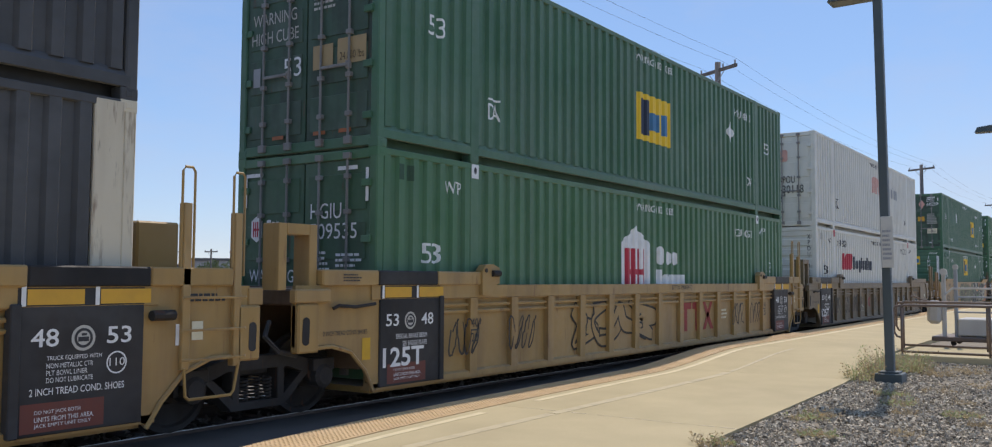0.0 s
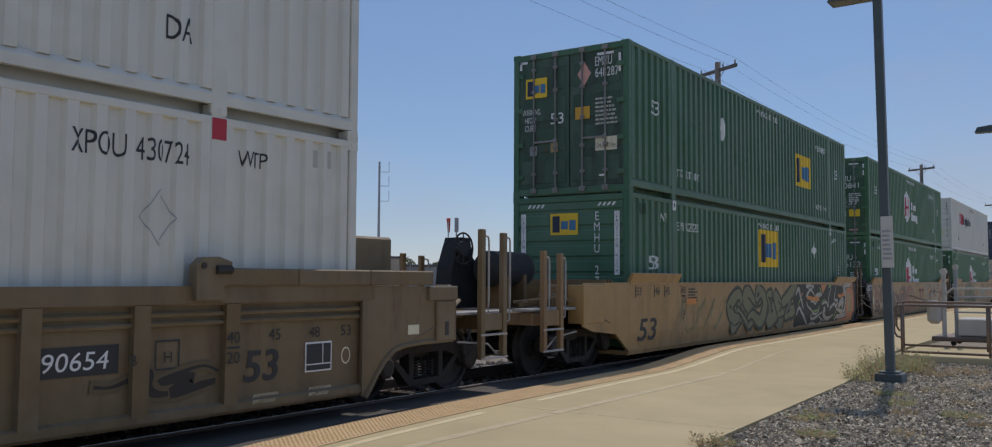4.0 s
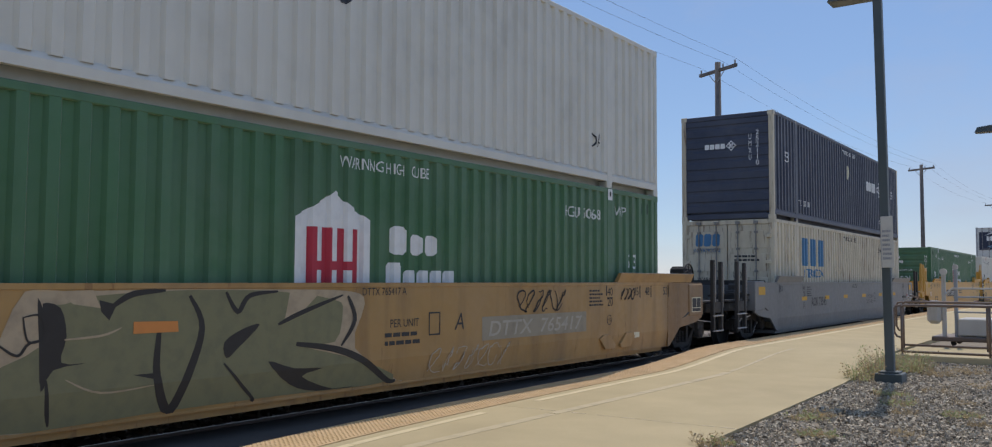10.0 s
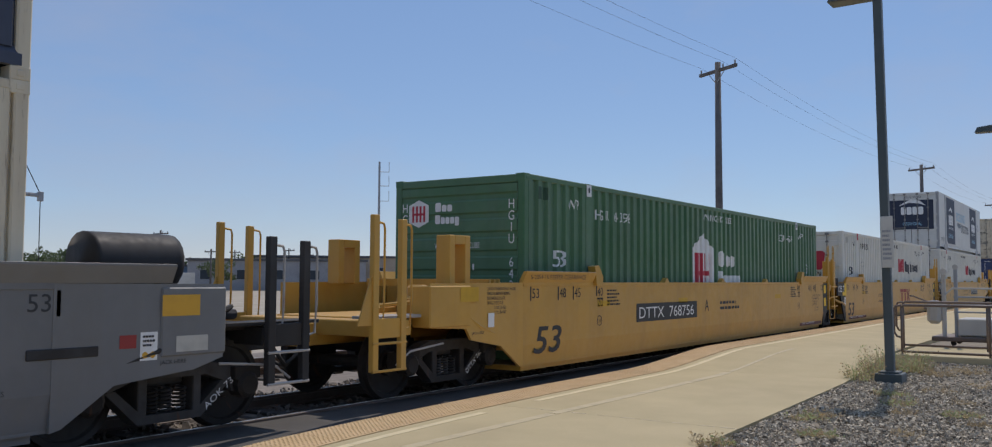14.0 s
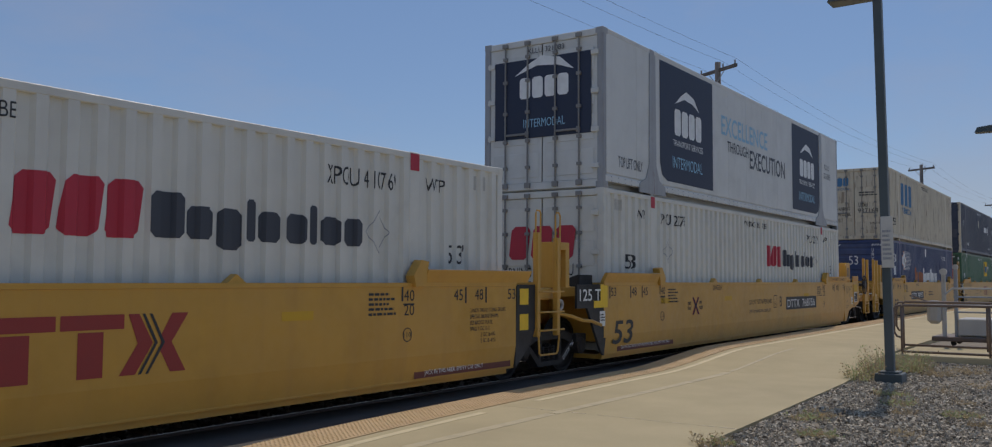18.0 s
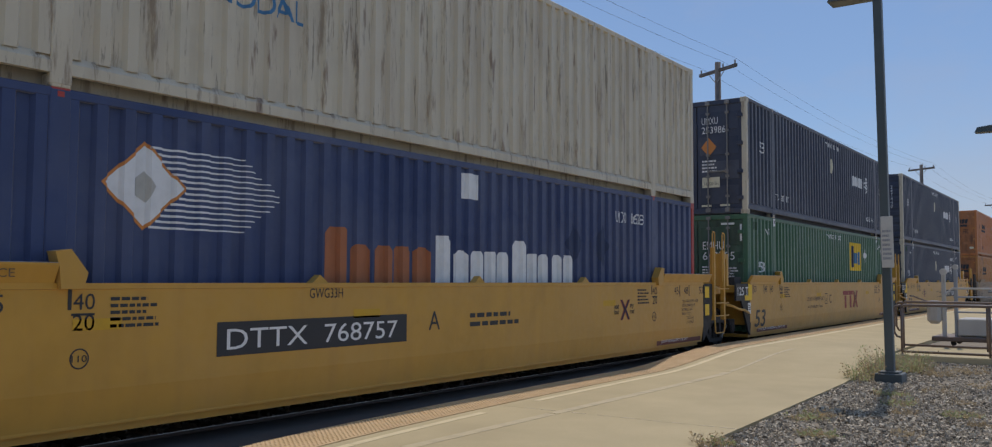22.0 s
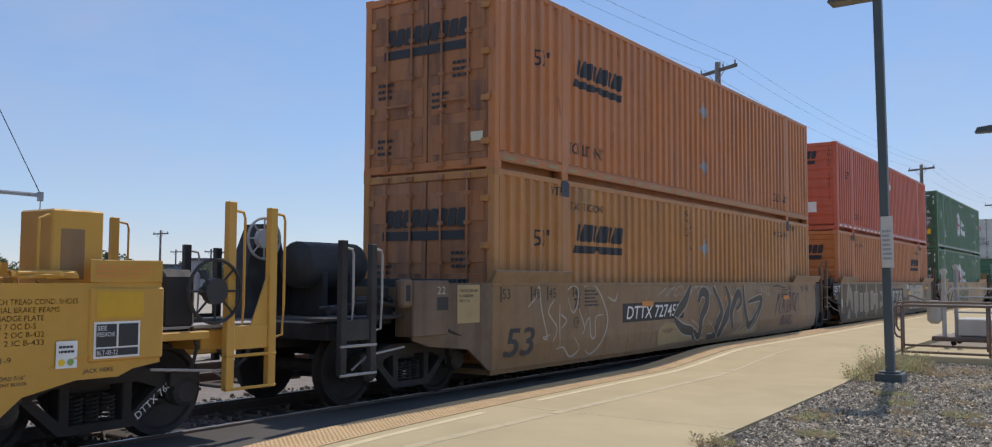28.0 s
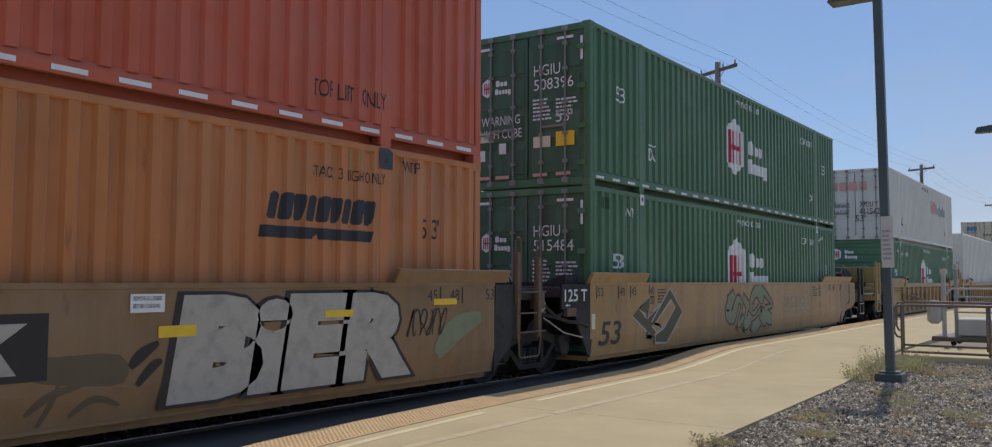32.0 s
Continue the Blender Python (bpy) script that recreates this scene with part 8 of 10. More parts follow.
def strip(name, y0f, y1f, x0, x1, step, lift, thick, mat, parent):
    n = max(2, int((x1 - x0) / step))
    vs, fs = [], []
    for i in range(n + 1):
        x = x0 + (x1 - x0) * i / n
        z = plat_z(x) + lift
        vs += [(x, y0f(x), z), (x, y1f(x), z), (x, y0f(x), z - thick), (x, y1f(x), z - thick)]
    for i in range(n):
        p, q = 4 * i, 4 * i + 4
        fs += [(p, q, q + 1, p + 1), (p + 2, p + 3, q + 3, q + 2), (p, p + 2, q + 2, q), (p + 1, q + 1, q + 3, p + 3)]
    fs += [(0, 1, 3, 2), (4 * n, 4 * n + 2, 4 * n + 3, 4 * n + 1)]
    return part(name, Shape().add(vs, fs), mat, parent)


ground = new("ground", Shape().add([(-900, -900, -0.32), (1200, -900, -0.32), (1200, 1200, -0.32), (-900, 1200, -0.32)], [(0, 1, 2, 3)]).mesh("ground", M["earth"]))
tagged(ground, "dry bare ground that reaches to the horizon", "ground", kind="structure")


def rough_sheet(name, x0, x1, y0, y1, step, base, amp, mat, label, seed):
    nx, ny = int((x1 - x0) / step), int((y1 - y0) / step)
    vs = [(x0 + (x1 - x0) * i / nx, y0 + (y1 - y0) * j / ny, 0) for j in range(ny + 1) for i in range(nx + 1)]
    if y1 == PIN:
        vs = [(x, y0 + (y - y0) * (pin(x) - 0.01 - y0) / (y1 - y0), 0) for x, y, _ in vs]
    vs = [(x, y, base(x, y) + amp * noise.noise((x * 1.3 + seed, y * 1.3, 0.3))) for x, y, _ in vs]
    fs = [(j * (nx + 1) + i, j * (nx + 1) + i + 1, (j + 1) * (nx + 1) + i + 1, (j + 1) * (nx + 1) + i) for j in range(ny) for i in range(nx)]
    ob = new(name, Shape().add(vs, fs).mesh(name, mat))
    return tagged(ob, label, "ground", kind="structure")


def gravel_z(x, y):
    return -0.01 + 0.12 * min(1, max(0, (x - 15.2) / 2.8)) - 0.03 * max(0, 3 - y) * 0.2


rough_sheet("gravel_bed", -6, 34, -14, PIN, 0.4, gravel_z, 0.03, M["gravel"], "grey crushed gravel beside the platform with dry weeds", 2)
# unseen slabs, added to throw light back onto the train's side
bounce_paving = thing("pavement", "unseen tan slabs added to bounce light onto the train", "pavement", kind="structure")
for i in range(8):
    for j in range(3):
        part("paving_slab", Shape().box(-20 + i * 5, -15.012 + i * 5, -19 + j * 5.5, -13.512 + j * 5.5, -0.2, 0.05, 0.01), M["edge"], bounce_paving)
rough_sheet("trackbed", -60, 140, 6.2, 17.0, 0.8, lambda x, y: -0.20, 0.03, M["ballast"], "dark oil-stained ballast under the tracks", 5)


def scatter(name, n, x0, x1, y0, y1, zf, r0, r1, mat, label, seed, category):
    rnd = random.Random(seed)
    s = Shape()
    base = [(-1, -1, -0.6), (1, -0.8, -0.6), (0.9, 1, -0.5), (-0.8, 0.9, -0.6), (-0.6, -0.5, 0.7), (0.7, -0.6, 0.6), (0.5, 0.7, 0.8), (-0.7, 0.5, 0.5)]
    fc = [(0, 3, 2, 1), (4, 5, 6, 7), (0, 1, 5, 4), (1, 2, 6, 5), (2, 3, 7, 6), (3, 0, 4, 7)]
    for i in range(n):
        x, y, r = rnd.uniform(x0, x1), rnd.uniform(y0, y1), r0 + (r1 - r0) * rnd.random() ** 2.2
        if name == "gravel" and y > pin(x) - 0.03:
            continue
        m_ = Euler((rnd.uniform(0, 6.3), rnd.uniform(0, 6.3), rnd.uniform(0, 6.3))).to_matrix()
        k = Vector((rnd.uniform(0.7, 1.3), rnd.uniform(0.6, 1.1), rnd.uniform(0.5, 0.9))) * r
        o = Vector((x, y, zf(x, y) + r * 0.25))
        s.add([o + m_ @ Vector((p[0] * k.x * rnd.uniform(0.75, 1.2), p[1] * k.y * rnd.uniform(0.75, 1.2), p[2] * k.z)) for p in base], fc)
    me = bpy.data.meshes.new(name)
    me.from_pydata(s.v, [], s.f)
    me.materials.append(mat)
    return tagged(new(name, me), label, category, kind="stuff")


scatter("gravel", 70000, 6.6, 18.6, -0.8, PIN, gravel_z, 0.010, 0.029, M["stones"], "loose crushed gravel in greys and browns", 4, "gravel")
scatter("ballast_stones", 9000, 2.0, 30.0, 6.9, 11.0, lambda x, y: -0.19, 0.02, 0.055, M["ballast_stones"], "loose dark ballast stones between the rails", 6, "gravel")

# tracks
for k, (yc, nm) in enumerate(((TRACK_Y, "track"), (TRACK_Y + 4.6, "track"))):
    tr = thing(nm, "railway track on dark ballast with worn steel rails", "track", kind="structure", at=pose(0, yc, 0))
    for sy in (-1, 1):
        y = sy * 0.7535
        o = [(-0.075, -0.17), (0.075, -0.17), (0.075, -0.155), (0.012, -0.135), (0.012, -0.045), (0.036, -0.035), (0.036, -0.006), (0.030, 0.0), (-0.030, 0.0), (-0.036, -0.006), (-0.036, -0.035), (-0.012, -0.045), (-0.012, -0.135), (-0.075, -0.155)]
        r = part("rail", Shape().prism_x([(y + a_, z) for a_, z in o], -60, 150), M["rail"], tr)
        part("railhead", Shape().prism_x([(y - 0.004, -0.004), (y - 0.003, 0.002), (y + 0.011, 0.002), (y + 0.012, -0.004)], -60, 150), M["railhead"], r, "polished running surface")
    tm = once("tie", lambda: Shape().box(-0.115, 0.115, -1.3, 1.3, -0.31, -0.15, 0.012).mesh("sleeper", M["tie"]))
    rnd = random.Random(9 + k)
    for i in range(86):
        part("sleeper", tm, None, tr, at=pose(-4 + i * 0.53, rnd.uniform(-0.03, 0.03), rnd.uniform(-0.015, 0.0), 0, 0, rnd.uniform(-0.8, 0.8)))

infill = thing("track_infill", "dark worn asphalt between the platform edge and the near rail", "pavement", kind="structure")
for x0, x1 in ((-6, 3.98), (4.0, 12.48), (12.5, 25.98), (26, 100)):
    n_ = max(2, int((x1 - x0) / 1.0))
    vs, fs = [], []
    for i in range(n_ + 1):
        x = x0 + (x1 - x0) * i / n_
        y1 = TRACK_Y - 0.7535 - 0.042
        vs += [(x, 6.70, -0.035), (x, y1, -0.030), (x, 6.70, -0.2), (x, y1, -0.2)]
    for i in range(n_):
        k, q = 4 * i, 4 * i + 4
        fs += [(k, q, q + 1, k + 1), (k + 1, q + 1, q + 3, k + 3), (k, k + 2, q + 2, q)]
    part("infill_slab", Shape().add(vs, fs), M["infill"], infill)

# platform
platform = thing("platform", "tan concrete station platform with an ochre tactile edge and worn lines", "platform", kind="structure")
joints = [-6.0, 1.5, 9.4, 15.0, 24.0, 33.2, 47.0, 65.0, 100.0]
inner = lambda x: edge_y(x) - 0.63
for x0, x1 in zip(joints, joints[1:]):
    strip("slab", pin, inner, x0 + 0.002, x1 - 0.002, 0.5, 0.0, 0.32, M["concrete"], platform)
strip("edge_beam", inner, lambda x: edge_y(x) - 0.0, -6, 100, 0.5, -0.012, 0.36, M["edge"], platform)


def tile_mesh():
    s = Shape().box(-0.303, 0.303, -0.303, 0.303, -0.012, 0.006, 0.003)
    for i in range(10):
        for j in range(10):
            x, y = -0.27 + 0.06 * i, -0.27 + 0.06 * j
            a_, b_ = 0.0165, 0.010
            s.add([(x - a_, y - a_, 0.006), (x + a_, y - a_, 0.006), (x + a_, y + a_, 0.006), (x - a_, y + a_, 0.006), (x - b_, y - b_, 0.0125), (x + b_, y - b_, 0.0125), (x + b_, y + b_, 0.0125), (x - b_, y + b_, 0.0125)],
                  [(4, 5, 6, 7), (0, 1, 5, 4), (1, 2, 6, 5), (2, 3, 7, 6), (3, 0, 4, 7)])
    return s.mesh("tactile_tile", M["tactile"])


tile = tile_mesh()
for i in range(100):
    x = -1.2 + i * 0.612
    y = edge_y(x) - 0.31
    part("tactile_tile", tile, None, platform, at=pose(x, y, plat_z(x) + 0.002, 0, -math.degrees(math.atan2(plat_z(x + 0.3) - plat_z(x - 0.3), 0.6)), math.degrees(math.atan2(edge_y(x + 0.3) - edge_y(x - 0.3), 0.6))))
# worn lines in pieces
rnd = random.Random(12)
x = -3.0
while x < 70:
    k = rnd.uniform(0.6, 3.2)
    if not 8.6 < x < 9.5:
        strip("edge_line", lambda q: edge_y(q) - 0.87, lambda q: edge_y(q) - 0.77, x, x + k, 0.3, 0.003, 0.002, M["lineyel"], platform)
    x += k + rnd.choice((0.004, 0.01, 0.06))
for x, k in ((-3, 4.4), (1.42, 5.1), (6.55, 2.6), (9.2, 4.15), (13.4, 1.5)):
    strip("faded_line", lambda q: 5.44, lambda q: 5.58, x, x + k, 0.3, 0.003, 0.002, M["linewhite"], platform)
strip("faded_line", lambda q: 5.47, lambda q: 5.54, 15.0, 18.6, 0.3, 0.003, 0.002, M["linewhite"], platform)
# pale filler in the nearest joint, and a dark crack across the platform
for i in range(9):
    y = 3.35 + i * 0.31 + rnd.uniform(-0.05, 0.05)
    k, w = rnd.uniform(0.1, 0.3), rnd.uniform(0.006, 0.013)
    part("joint_filler", Shape().box(9.4 - w, 9.4 + w, y, y + k, 0.01, 0.0225), M["scratch"], platform)


def weeds(x, y, r, h, n, seed, mats=("weed", "straw"), name="weed_clump"):
    rnd = random.Random(seed)
    t = thing(name, "dry clump of green and straw-coloured weeds in the gravel", "weeds", "weeds beside the platform", at=pose(x, y, gravel_z(x, y) - 0.02))
    for mt in mats:
        s = Shape()
        for i in range(n):
            q, d = rnd.uniform(0, 6.28), r * math.sqrt(rnd.random()) * 0.7
            p = Vector((d * math.cos(q), d * math.sin(q), 0))
            lean = Vector((math.cos(q), math.sin(q), 0)) * rnd.uniform(0.05, 0.5) * r + Vector((rnd.uniform(-0.05, 0.05), rnd.uniform(-0.05, 0.05), 0))
            hh = h * rnd.uniform(0.35, 1.0)
            sd_ = Vector((math.cos(q + 1.6), math.sin(q + 1.6), 0)) * rnd.uniform(0.0025, 0.006)
            m_ = p + lean * 0.4 + Vector((0, 0, hh * 0.6))
            e_ = p + lean + Vector((0, 0, hh))
            s.add([p - sd_, p + sd_, m_ + sd_ * 0.8, m_ - sd_ * 0.8, e_], [(0, 1, 2, 3), (3, 2, 4)])
            for j in range(3):
                c = p + lean * rnd.uniform(0.2, 0.9) + Vector((0, 0, hh * rnd.uniform(0.3, 0.95)))
                k = rnd.uniform(0.006, 0.016)
                a_ = Vector((rnd.uniform(-1, 1), rnd.uniform(-1, 1), rnd.uniform(-0.3, 1))).normalized() * k * 2
                b_ = Vector((rnd.uniform(-1, 1), rnd.uniform(-1, 1), rnd.uniform(-1, 1))).normalized() * k
                s.add([c, c + a_ + b_, c + a_ * 2, c + a_ - b_], [(0, 1, 2, 3)])
        part("foliage" if mt == "weed" else "dry_foliage", s, M[mt], t)
    return t


weeds(16.1, 3.3, 0.5, 0.52, 120, 1)
weeds(16.7, 2.95, 0.42, 0.42, 80, 2)
weeds(15.3, 3.45, 0.4, 0.38, 50, 3)
weeds(16.3, 2.5, 0.3, 0.16, 60, 4, ("straw",))
weeds(8.35, 3.32, 0.2, 0.2, 26, 5, ("straw",))
weeds(8.5, 3.2, 0.14, 0.13, 22, 15, ("straw", "weed"))
for i, (x, y, r, h) in enumerate(((10.6, 3.0, 0.26, 0.13), (11.0, 2.95, 0.26, 0.13), (11.8, 2.2, 0.2, 0.1), (13.2, 1.8, 0.25, 0.1), (12.6, 2.4, 0.25, 0.12), (14.4, 2.2, 0.3, 0.12), (13.8, 1.2, 0.3, 0.12), (10.2, 1.9, 0.2, 0.08), (16.5, 1.5, 0.3, 0.15), (11.3, 1.3, 0.22, 0.1))):
    weeds(x, y, r, h, 34, 20 + i, ("straw",) if i % 4 else ("straw", "weed"))

for i, (x, y, r, h) in enumerate(((12.9, 0.9, 0.34, 0.10), (14.6, 0.9, 0.36, 0.12), (15.4, 1.7, 0.30, 0.10), (12.0, 1.6, 0.26, 0.09), (10.9, 0.7, 0.28, 0.09), (16.9, 2.1, 0.34, 0.14), (13.6, 2.7, 0.26, 0.10), (12.3, 0.2, 0.34, 0.10), (15.9, 0.6, 0.34, 0.12), (9.6, 2.6, 0.22, 0.09))):
    weeds(x, y, r, h, 60, 60 + i, ("straw", "weed") if i % 3 == 0 else ("straw",))


def lamp_post(x, y, z0):
    t = thing("lamp_post", "dark green square steel lamp post with a box lantern", "lamp post", "lamps along the platform", at=pose(x, y, z0))
    part("footing", Shape().box(-0.2, 0.2, -0.2, 0.2, -0.2, 0.10, 0.012), M["lamp"], t)
    part("base_plate", Shape().box(-0.15, 0.15, -0.15, 0.15, 0.10, 0.13, 0.006), M["lamp"], t)
    part("post", Shape().box(-0.065, 0.065, -0.065, 0.065, 0.13, 6.40, 0.01), M["lamp"], t)
    part("arm", Shape().box(-0.03, 0.03, 0.06, 0.16, 6.18, 6.25, 0.006), M["lamp"], t)
    hd = part("lantern", Shape().prism_x([(0.10, 6.12), (0.74, 6.12), (0.66, 6.28), (0.14, 6.34), (0.10, 6.32)], -0.2, 0.2), M["lamp"], t)
    part("lens", Shape().box(-0.16, 0.16, 0.16, 0.68, 6.112, 6.118), M["glass_lamp"], hd)
    return t


p1 = lamp_post(15.36, 3.04, 0.04)
p1.matrix_basis = pose(15.36, 3.04, 0.04, -0.75, 0, 0)
lamp_post(32.5, 3.00, 0.20)
lamp_post(49.6, 3.00, 0.20)
sg = thing("notice_sign", "tall narrow weathered notice plate fixed to a lamp post", "sign", at=pose(15.27, 3.07, 0, -0.75, 0, 0))
part("plate", Shape().box(-0.012, 0.0, -0.16, 0.02, 1.79, 2.60, 0.004), M["signface"], sg)
decal("small_print", bars(7, 0.13, 0.5, 2), 0.0, 1.9, M["galv"], sg, -0.012, end=True)
part("bracket", Shape().box(-0.002, 0.028, -0.03, 0.03, 1.9, 2.5), M["galv"], sg)


def railing(name, x, y0, y1, z0, h, n, hook):
    t = thing(name, "brown painted tubular steel handrail beside the ramp", "railing", "handrails by the ramp")
    for i in range(n + 1):
        y = y0 + (y1 - y0) * i / n
        part("post", Shape().tube([(x, y, z0), (x, y, z0 + h)], 0.024, 10), M["handrail"], t, smooth=True)
    part("top_rail", Shape().tube([(x, y0 + 0.0, z0 + h - 0.04), (x, y0 - 0.04, z0 + h), (x, y1, z0 + h)], 0.026, 10), M["handrail"], t, smooth=True)
    part("lower_rail", Shape().tube([(x, y0, z0 + 0.08), (x, y1, z0 + 0.08)], 0.022, 10), M["handrail"], t, smooth=True)
    if hook:
        part("return_loop", Shape().tube([(x, y0, z0 + h), (x - 0.02, y0 + 0.1, z0 + h - 0.02), (x - 0.02, y0 + 0.13, z0 + h - 0.1), (x - 0.02, y0 + 0.13, z0 + h - 0.5), (x - 0.02, y0 + 0.08, z0 + h - 0.58), (x, y0, z0 + h - 0.6)], 0.022, 10), M["handrail"], t, smooth=True)
    return t


railing("handrail", 18.35, 3.42, -2.4, 0.19, 0.94, 4, True)
railing("handrail", 20.3, 3.75, -2.4, 0.19, 0.96, 4, True)
rp = thing("ramp_slab", "raised concrete ramp between two handrails", "ramp", kind="structure")
part("slab", Shape().box(18.1, 21.0, -12, 3.64, 0.0, 0.198, 0.02), M["concrete"], rp)
part("kerb", Shape().box(18.02, 18.1, -12, 3.63, 0.0, 0.235, 0.01), M["edge"], rp)

lift = thing("wheelchair_lift", "grey-white portable wheelchair lift parked behind the handrails", "lift", at=pose(21.6, 3.1, 0.205))
part("mast", Shape().box(-0.05, 0.05, 0.03, 0.11, 0.1, 1.55, 0.012), M["lift"], lift)
part("mast", Shape().box(-0.05, 0.05, -0.20, -0.13, 0.1, 1.66, 0.012), M["galv"], lift)
part("mast_cap", Shape().tube([(-0.07, 0.07, 1.58), (0.07, 0.07, 1.58)], 0.07, 14), M["lift"], lift)
part("mast_cap", Shape().tube([(-0.06, -0.165, 1.68), (0.06, -0.165, 1.68)], 0.055, 14), M["lift"], lift)
part("crank_housing", Shape().box(-0.12, 0.1, 0.12, 0.40, 0.46, 0.96, 0.07), M["lift"], lift)
part("crank_handle", Shape().tube([(-0.17, 0.3, 0.9), (-0.3, 0.3, 0.92), (-0.34, 0.62, 1.05), (-0.44, 0.66, 1.06)], 0.018, 8), M["handrail"], lift)
part("platform_panel", Shape().box(-0.1, 1.0, -2.6, -0.2, 0.22, 0.58, 0.02), M["lift"], lift)
for z in (0.72, 0.88, 1.04):
    part("side_rail", Shape().tube([(-0.03, -0.12, z), (-0.03, -2.6, z)], 0.02, 8), M["galv"], lift)
for y in (-0.9, -1.7, -2.5):
    part("upright", Shape().tube([(-0.03, y, 0.55), (-0.03, y, 1.22)], 0.02, 8), M["lift"], lift)
part("guard_rail", Shape().tube([(-0.05, 0.07, 1.06), (-0.05, -0.1, 1.22), (-0.05, -2.6, 1.22)], 0.024, 8), M["lift"], lift)
part("wheel_beam", Shape().box(-0.2, 1.1, -2.6, 0.3, 0.10, 0.20, 0.02), M["handrail"], lift)
for y in (-0.1, -2.4):
    for x in (0.0, 0.8):
        part("castor", Shape().tube([(x - 0.03, y, 0.055), (x + 0.03, y, 0.055)], 0.055, 12), M["black_car"], lift)

# utility line behind the tracks
def pole(x, y, h, turn=0.0):
    t = thing("utility_pole", "weathered timber utility pole with one crossarm and insulators", "utility pole", "poles of the line", at=pose(x, y, -0.3, 0, 0, turn))
    part("shaft", Shape().tube([(0, 0, 0), (0, 0, h + 0.24)], 0.19 if h > 9 else 0.14, 10, 0.13 if h > 9 else 0.1), M["timber"], t, smooth=True)
    part("crossarm", Shape().box(-0.06, 0.06, -1.25, 1.25, h - 0.20, h - 0.06, 0.01), M["timber"], t)
    for y_ in (-1.15, -0.35, 1.15):
        part("insulator", Shape().tube([(0, y_, h - 0.06), (0, y_, h + 0.06), (0, y_, h + 0.11)], 0.04, 8), M["galv"], t)
    for sy in (-1, 1):
        part("brace", Shape().tube([(-0.07, sy * 0.5, h - 0.26), (-0.1, 0, h - 0.72)], 0.02, 6), M["galv"], t)
    return t


POLES = [(-3.0, 15.4), (38.4, 14.52), (80.2, 13.2), (121, 12.1), (162, 11.0)]
for (x, y), h_ in zip(POLES, (11.3, 11.3, 11.1, 11.0, 10.9)):
    pole(x, y, h_, -30)
wires = thing("overhead_wires", "thin dark wires strung from pole to pole", "wires")
for (xa, ya), (xb, yb) in zip(POLES, POLES[1:]):
    for dy in (-1.15, -0.35, 1.15):
        pts = []
        for i in range(17):
            q = i / 16
            pts.append((xa + dy * 0.5 + (xb - xa) * q, ya + dy * 0.866 + (yb - ya) * q, 11.36 - 0.004 * (xa + (xb - xa) * q) - 4 * 0.55 * q * (1 - q)))
        part("wire", Shape().tube(pts, 0.006, 4), M["wire"], wires)


# far things beyond the tracks
def far(az, d):
    return d * math.cos(radians(az)), d * math.sin(radians(az))


def tree(x, y, h, seed):
    rnd = random.Random(seed)
    t = thing("tree", "distant leafy tree with an uneven dark green crown", "tree", "far trees", at=pose(x, y, -0.32))
    part("trunk", Shape().tube([(0, 0, 0), (0.1, 0, h * 0.25), (0, 0.1, h * 0.5)], 0.05 * h * 0.6, 7, 0.02 * h), M["bark"], t)
    s = Shape()
    cl = [(rnd.gauss(0, 0.24) * h, rnd.gauss(0, 0.24) * h, h * rnd.uniform(0.38, 0.92), rnd.uniform(0.08, 0.17) * h) for _ in range(18)]
    for cx, cy, cz, r in cl:
        for i in range(70):
            v_ = Vector((rnd.gauss(0, 1), rnd.gauss(0, 1), rnd.gauss(0, 0.8))).normalized() * r * rnd.uniform(0.6, 1.15)
            c = Vector((cx, cy, cz)) + v_
            k = h * rnd.uniform(0.02, 0.045)
            a_ = Vector((rnd.uniform(-1, 1), rnd.uniform(-1, 1), rnd.uniform(-1, 1))).normalized() * k
            b_ = Vector((rnd.uniform(-1, 1), rnd.uniform(-1, 1), rnd.uniform(-1, 1))).normalized() * k
            s.add([c - a_, c + b_, c + a_, c - b_], [(0, 1, 2, 3)])
    part("crown", s, M["leaf"], t)
    return t


for i, (az, d, h) in enumerate(((63.4, 95, 3.8), (61.2, 110, 4.9), (60.2, 115, 5.0), (57.3, 120, 4.9), (55.6, 125, 3.8), (51.5, 130, 4.2), (50.0, 150, 5.6), (48.2, 160, 5.6), (46.4, 170, 5.0), (43.6, 190, 6.0), (40.5, 200, 6.5), (38.0, 210, 6.0), (64.6, 100, 4.6), (53.4, 160, 5.2))):
    tree(*far(az, d), h, 60 + i)


def building(az, d, w, dep, h, mat, label, roof=0.0):
    x, y = far(az, d)
    t = thing("building", label, "building", "far buildings", at=pose(x, y, -0.32, 0, 0, az - 90))
    part("wall", Shape().box(-w / 2, w / 2, 0, dep, 0, h, 0.03), M[mat], t)
    part("roof", Shape().box(-w / 2 - 0.3, w / 2 + 0.3, -0.3, dep + 0.3, h, h + 0.35, 0.03), M["roofdark"], t)
    n = max(2, int(w / 5))
    for i in range(n):
        wx = -w / 2 + (i + 0.5) * w / n
        wi = part("window", Shape().box(wx - 0.9, wx + 0.9, -0.05, 0.02, h * 0.35, h * 0.72, 0.02), M["galv"], t)
        part("pane", Shape().box(wx - 0.78, wx + 0.78, -0.07, -0.052, h * 0.38, h * 0.69), M["pane"], wi)
    return t


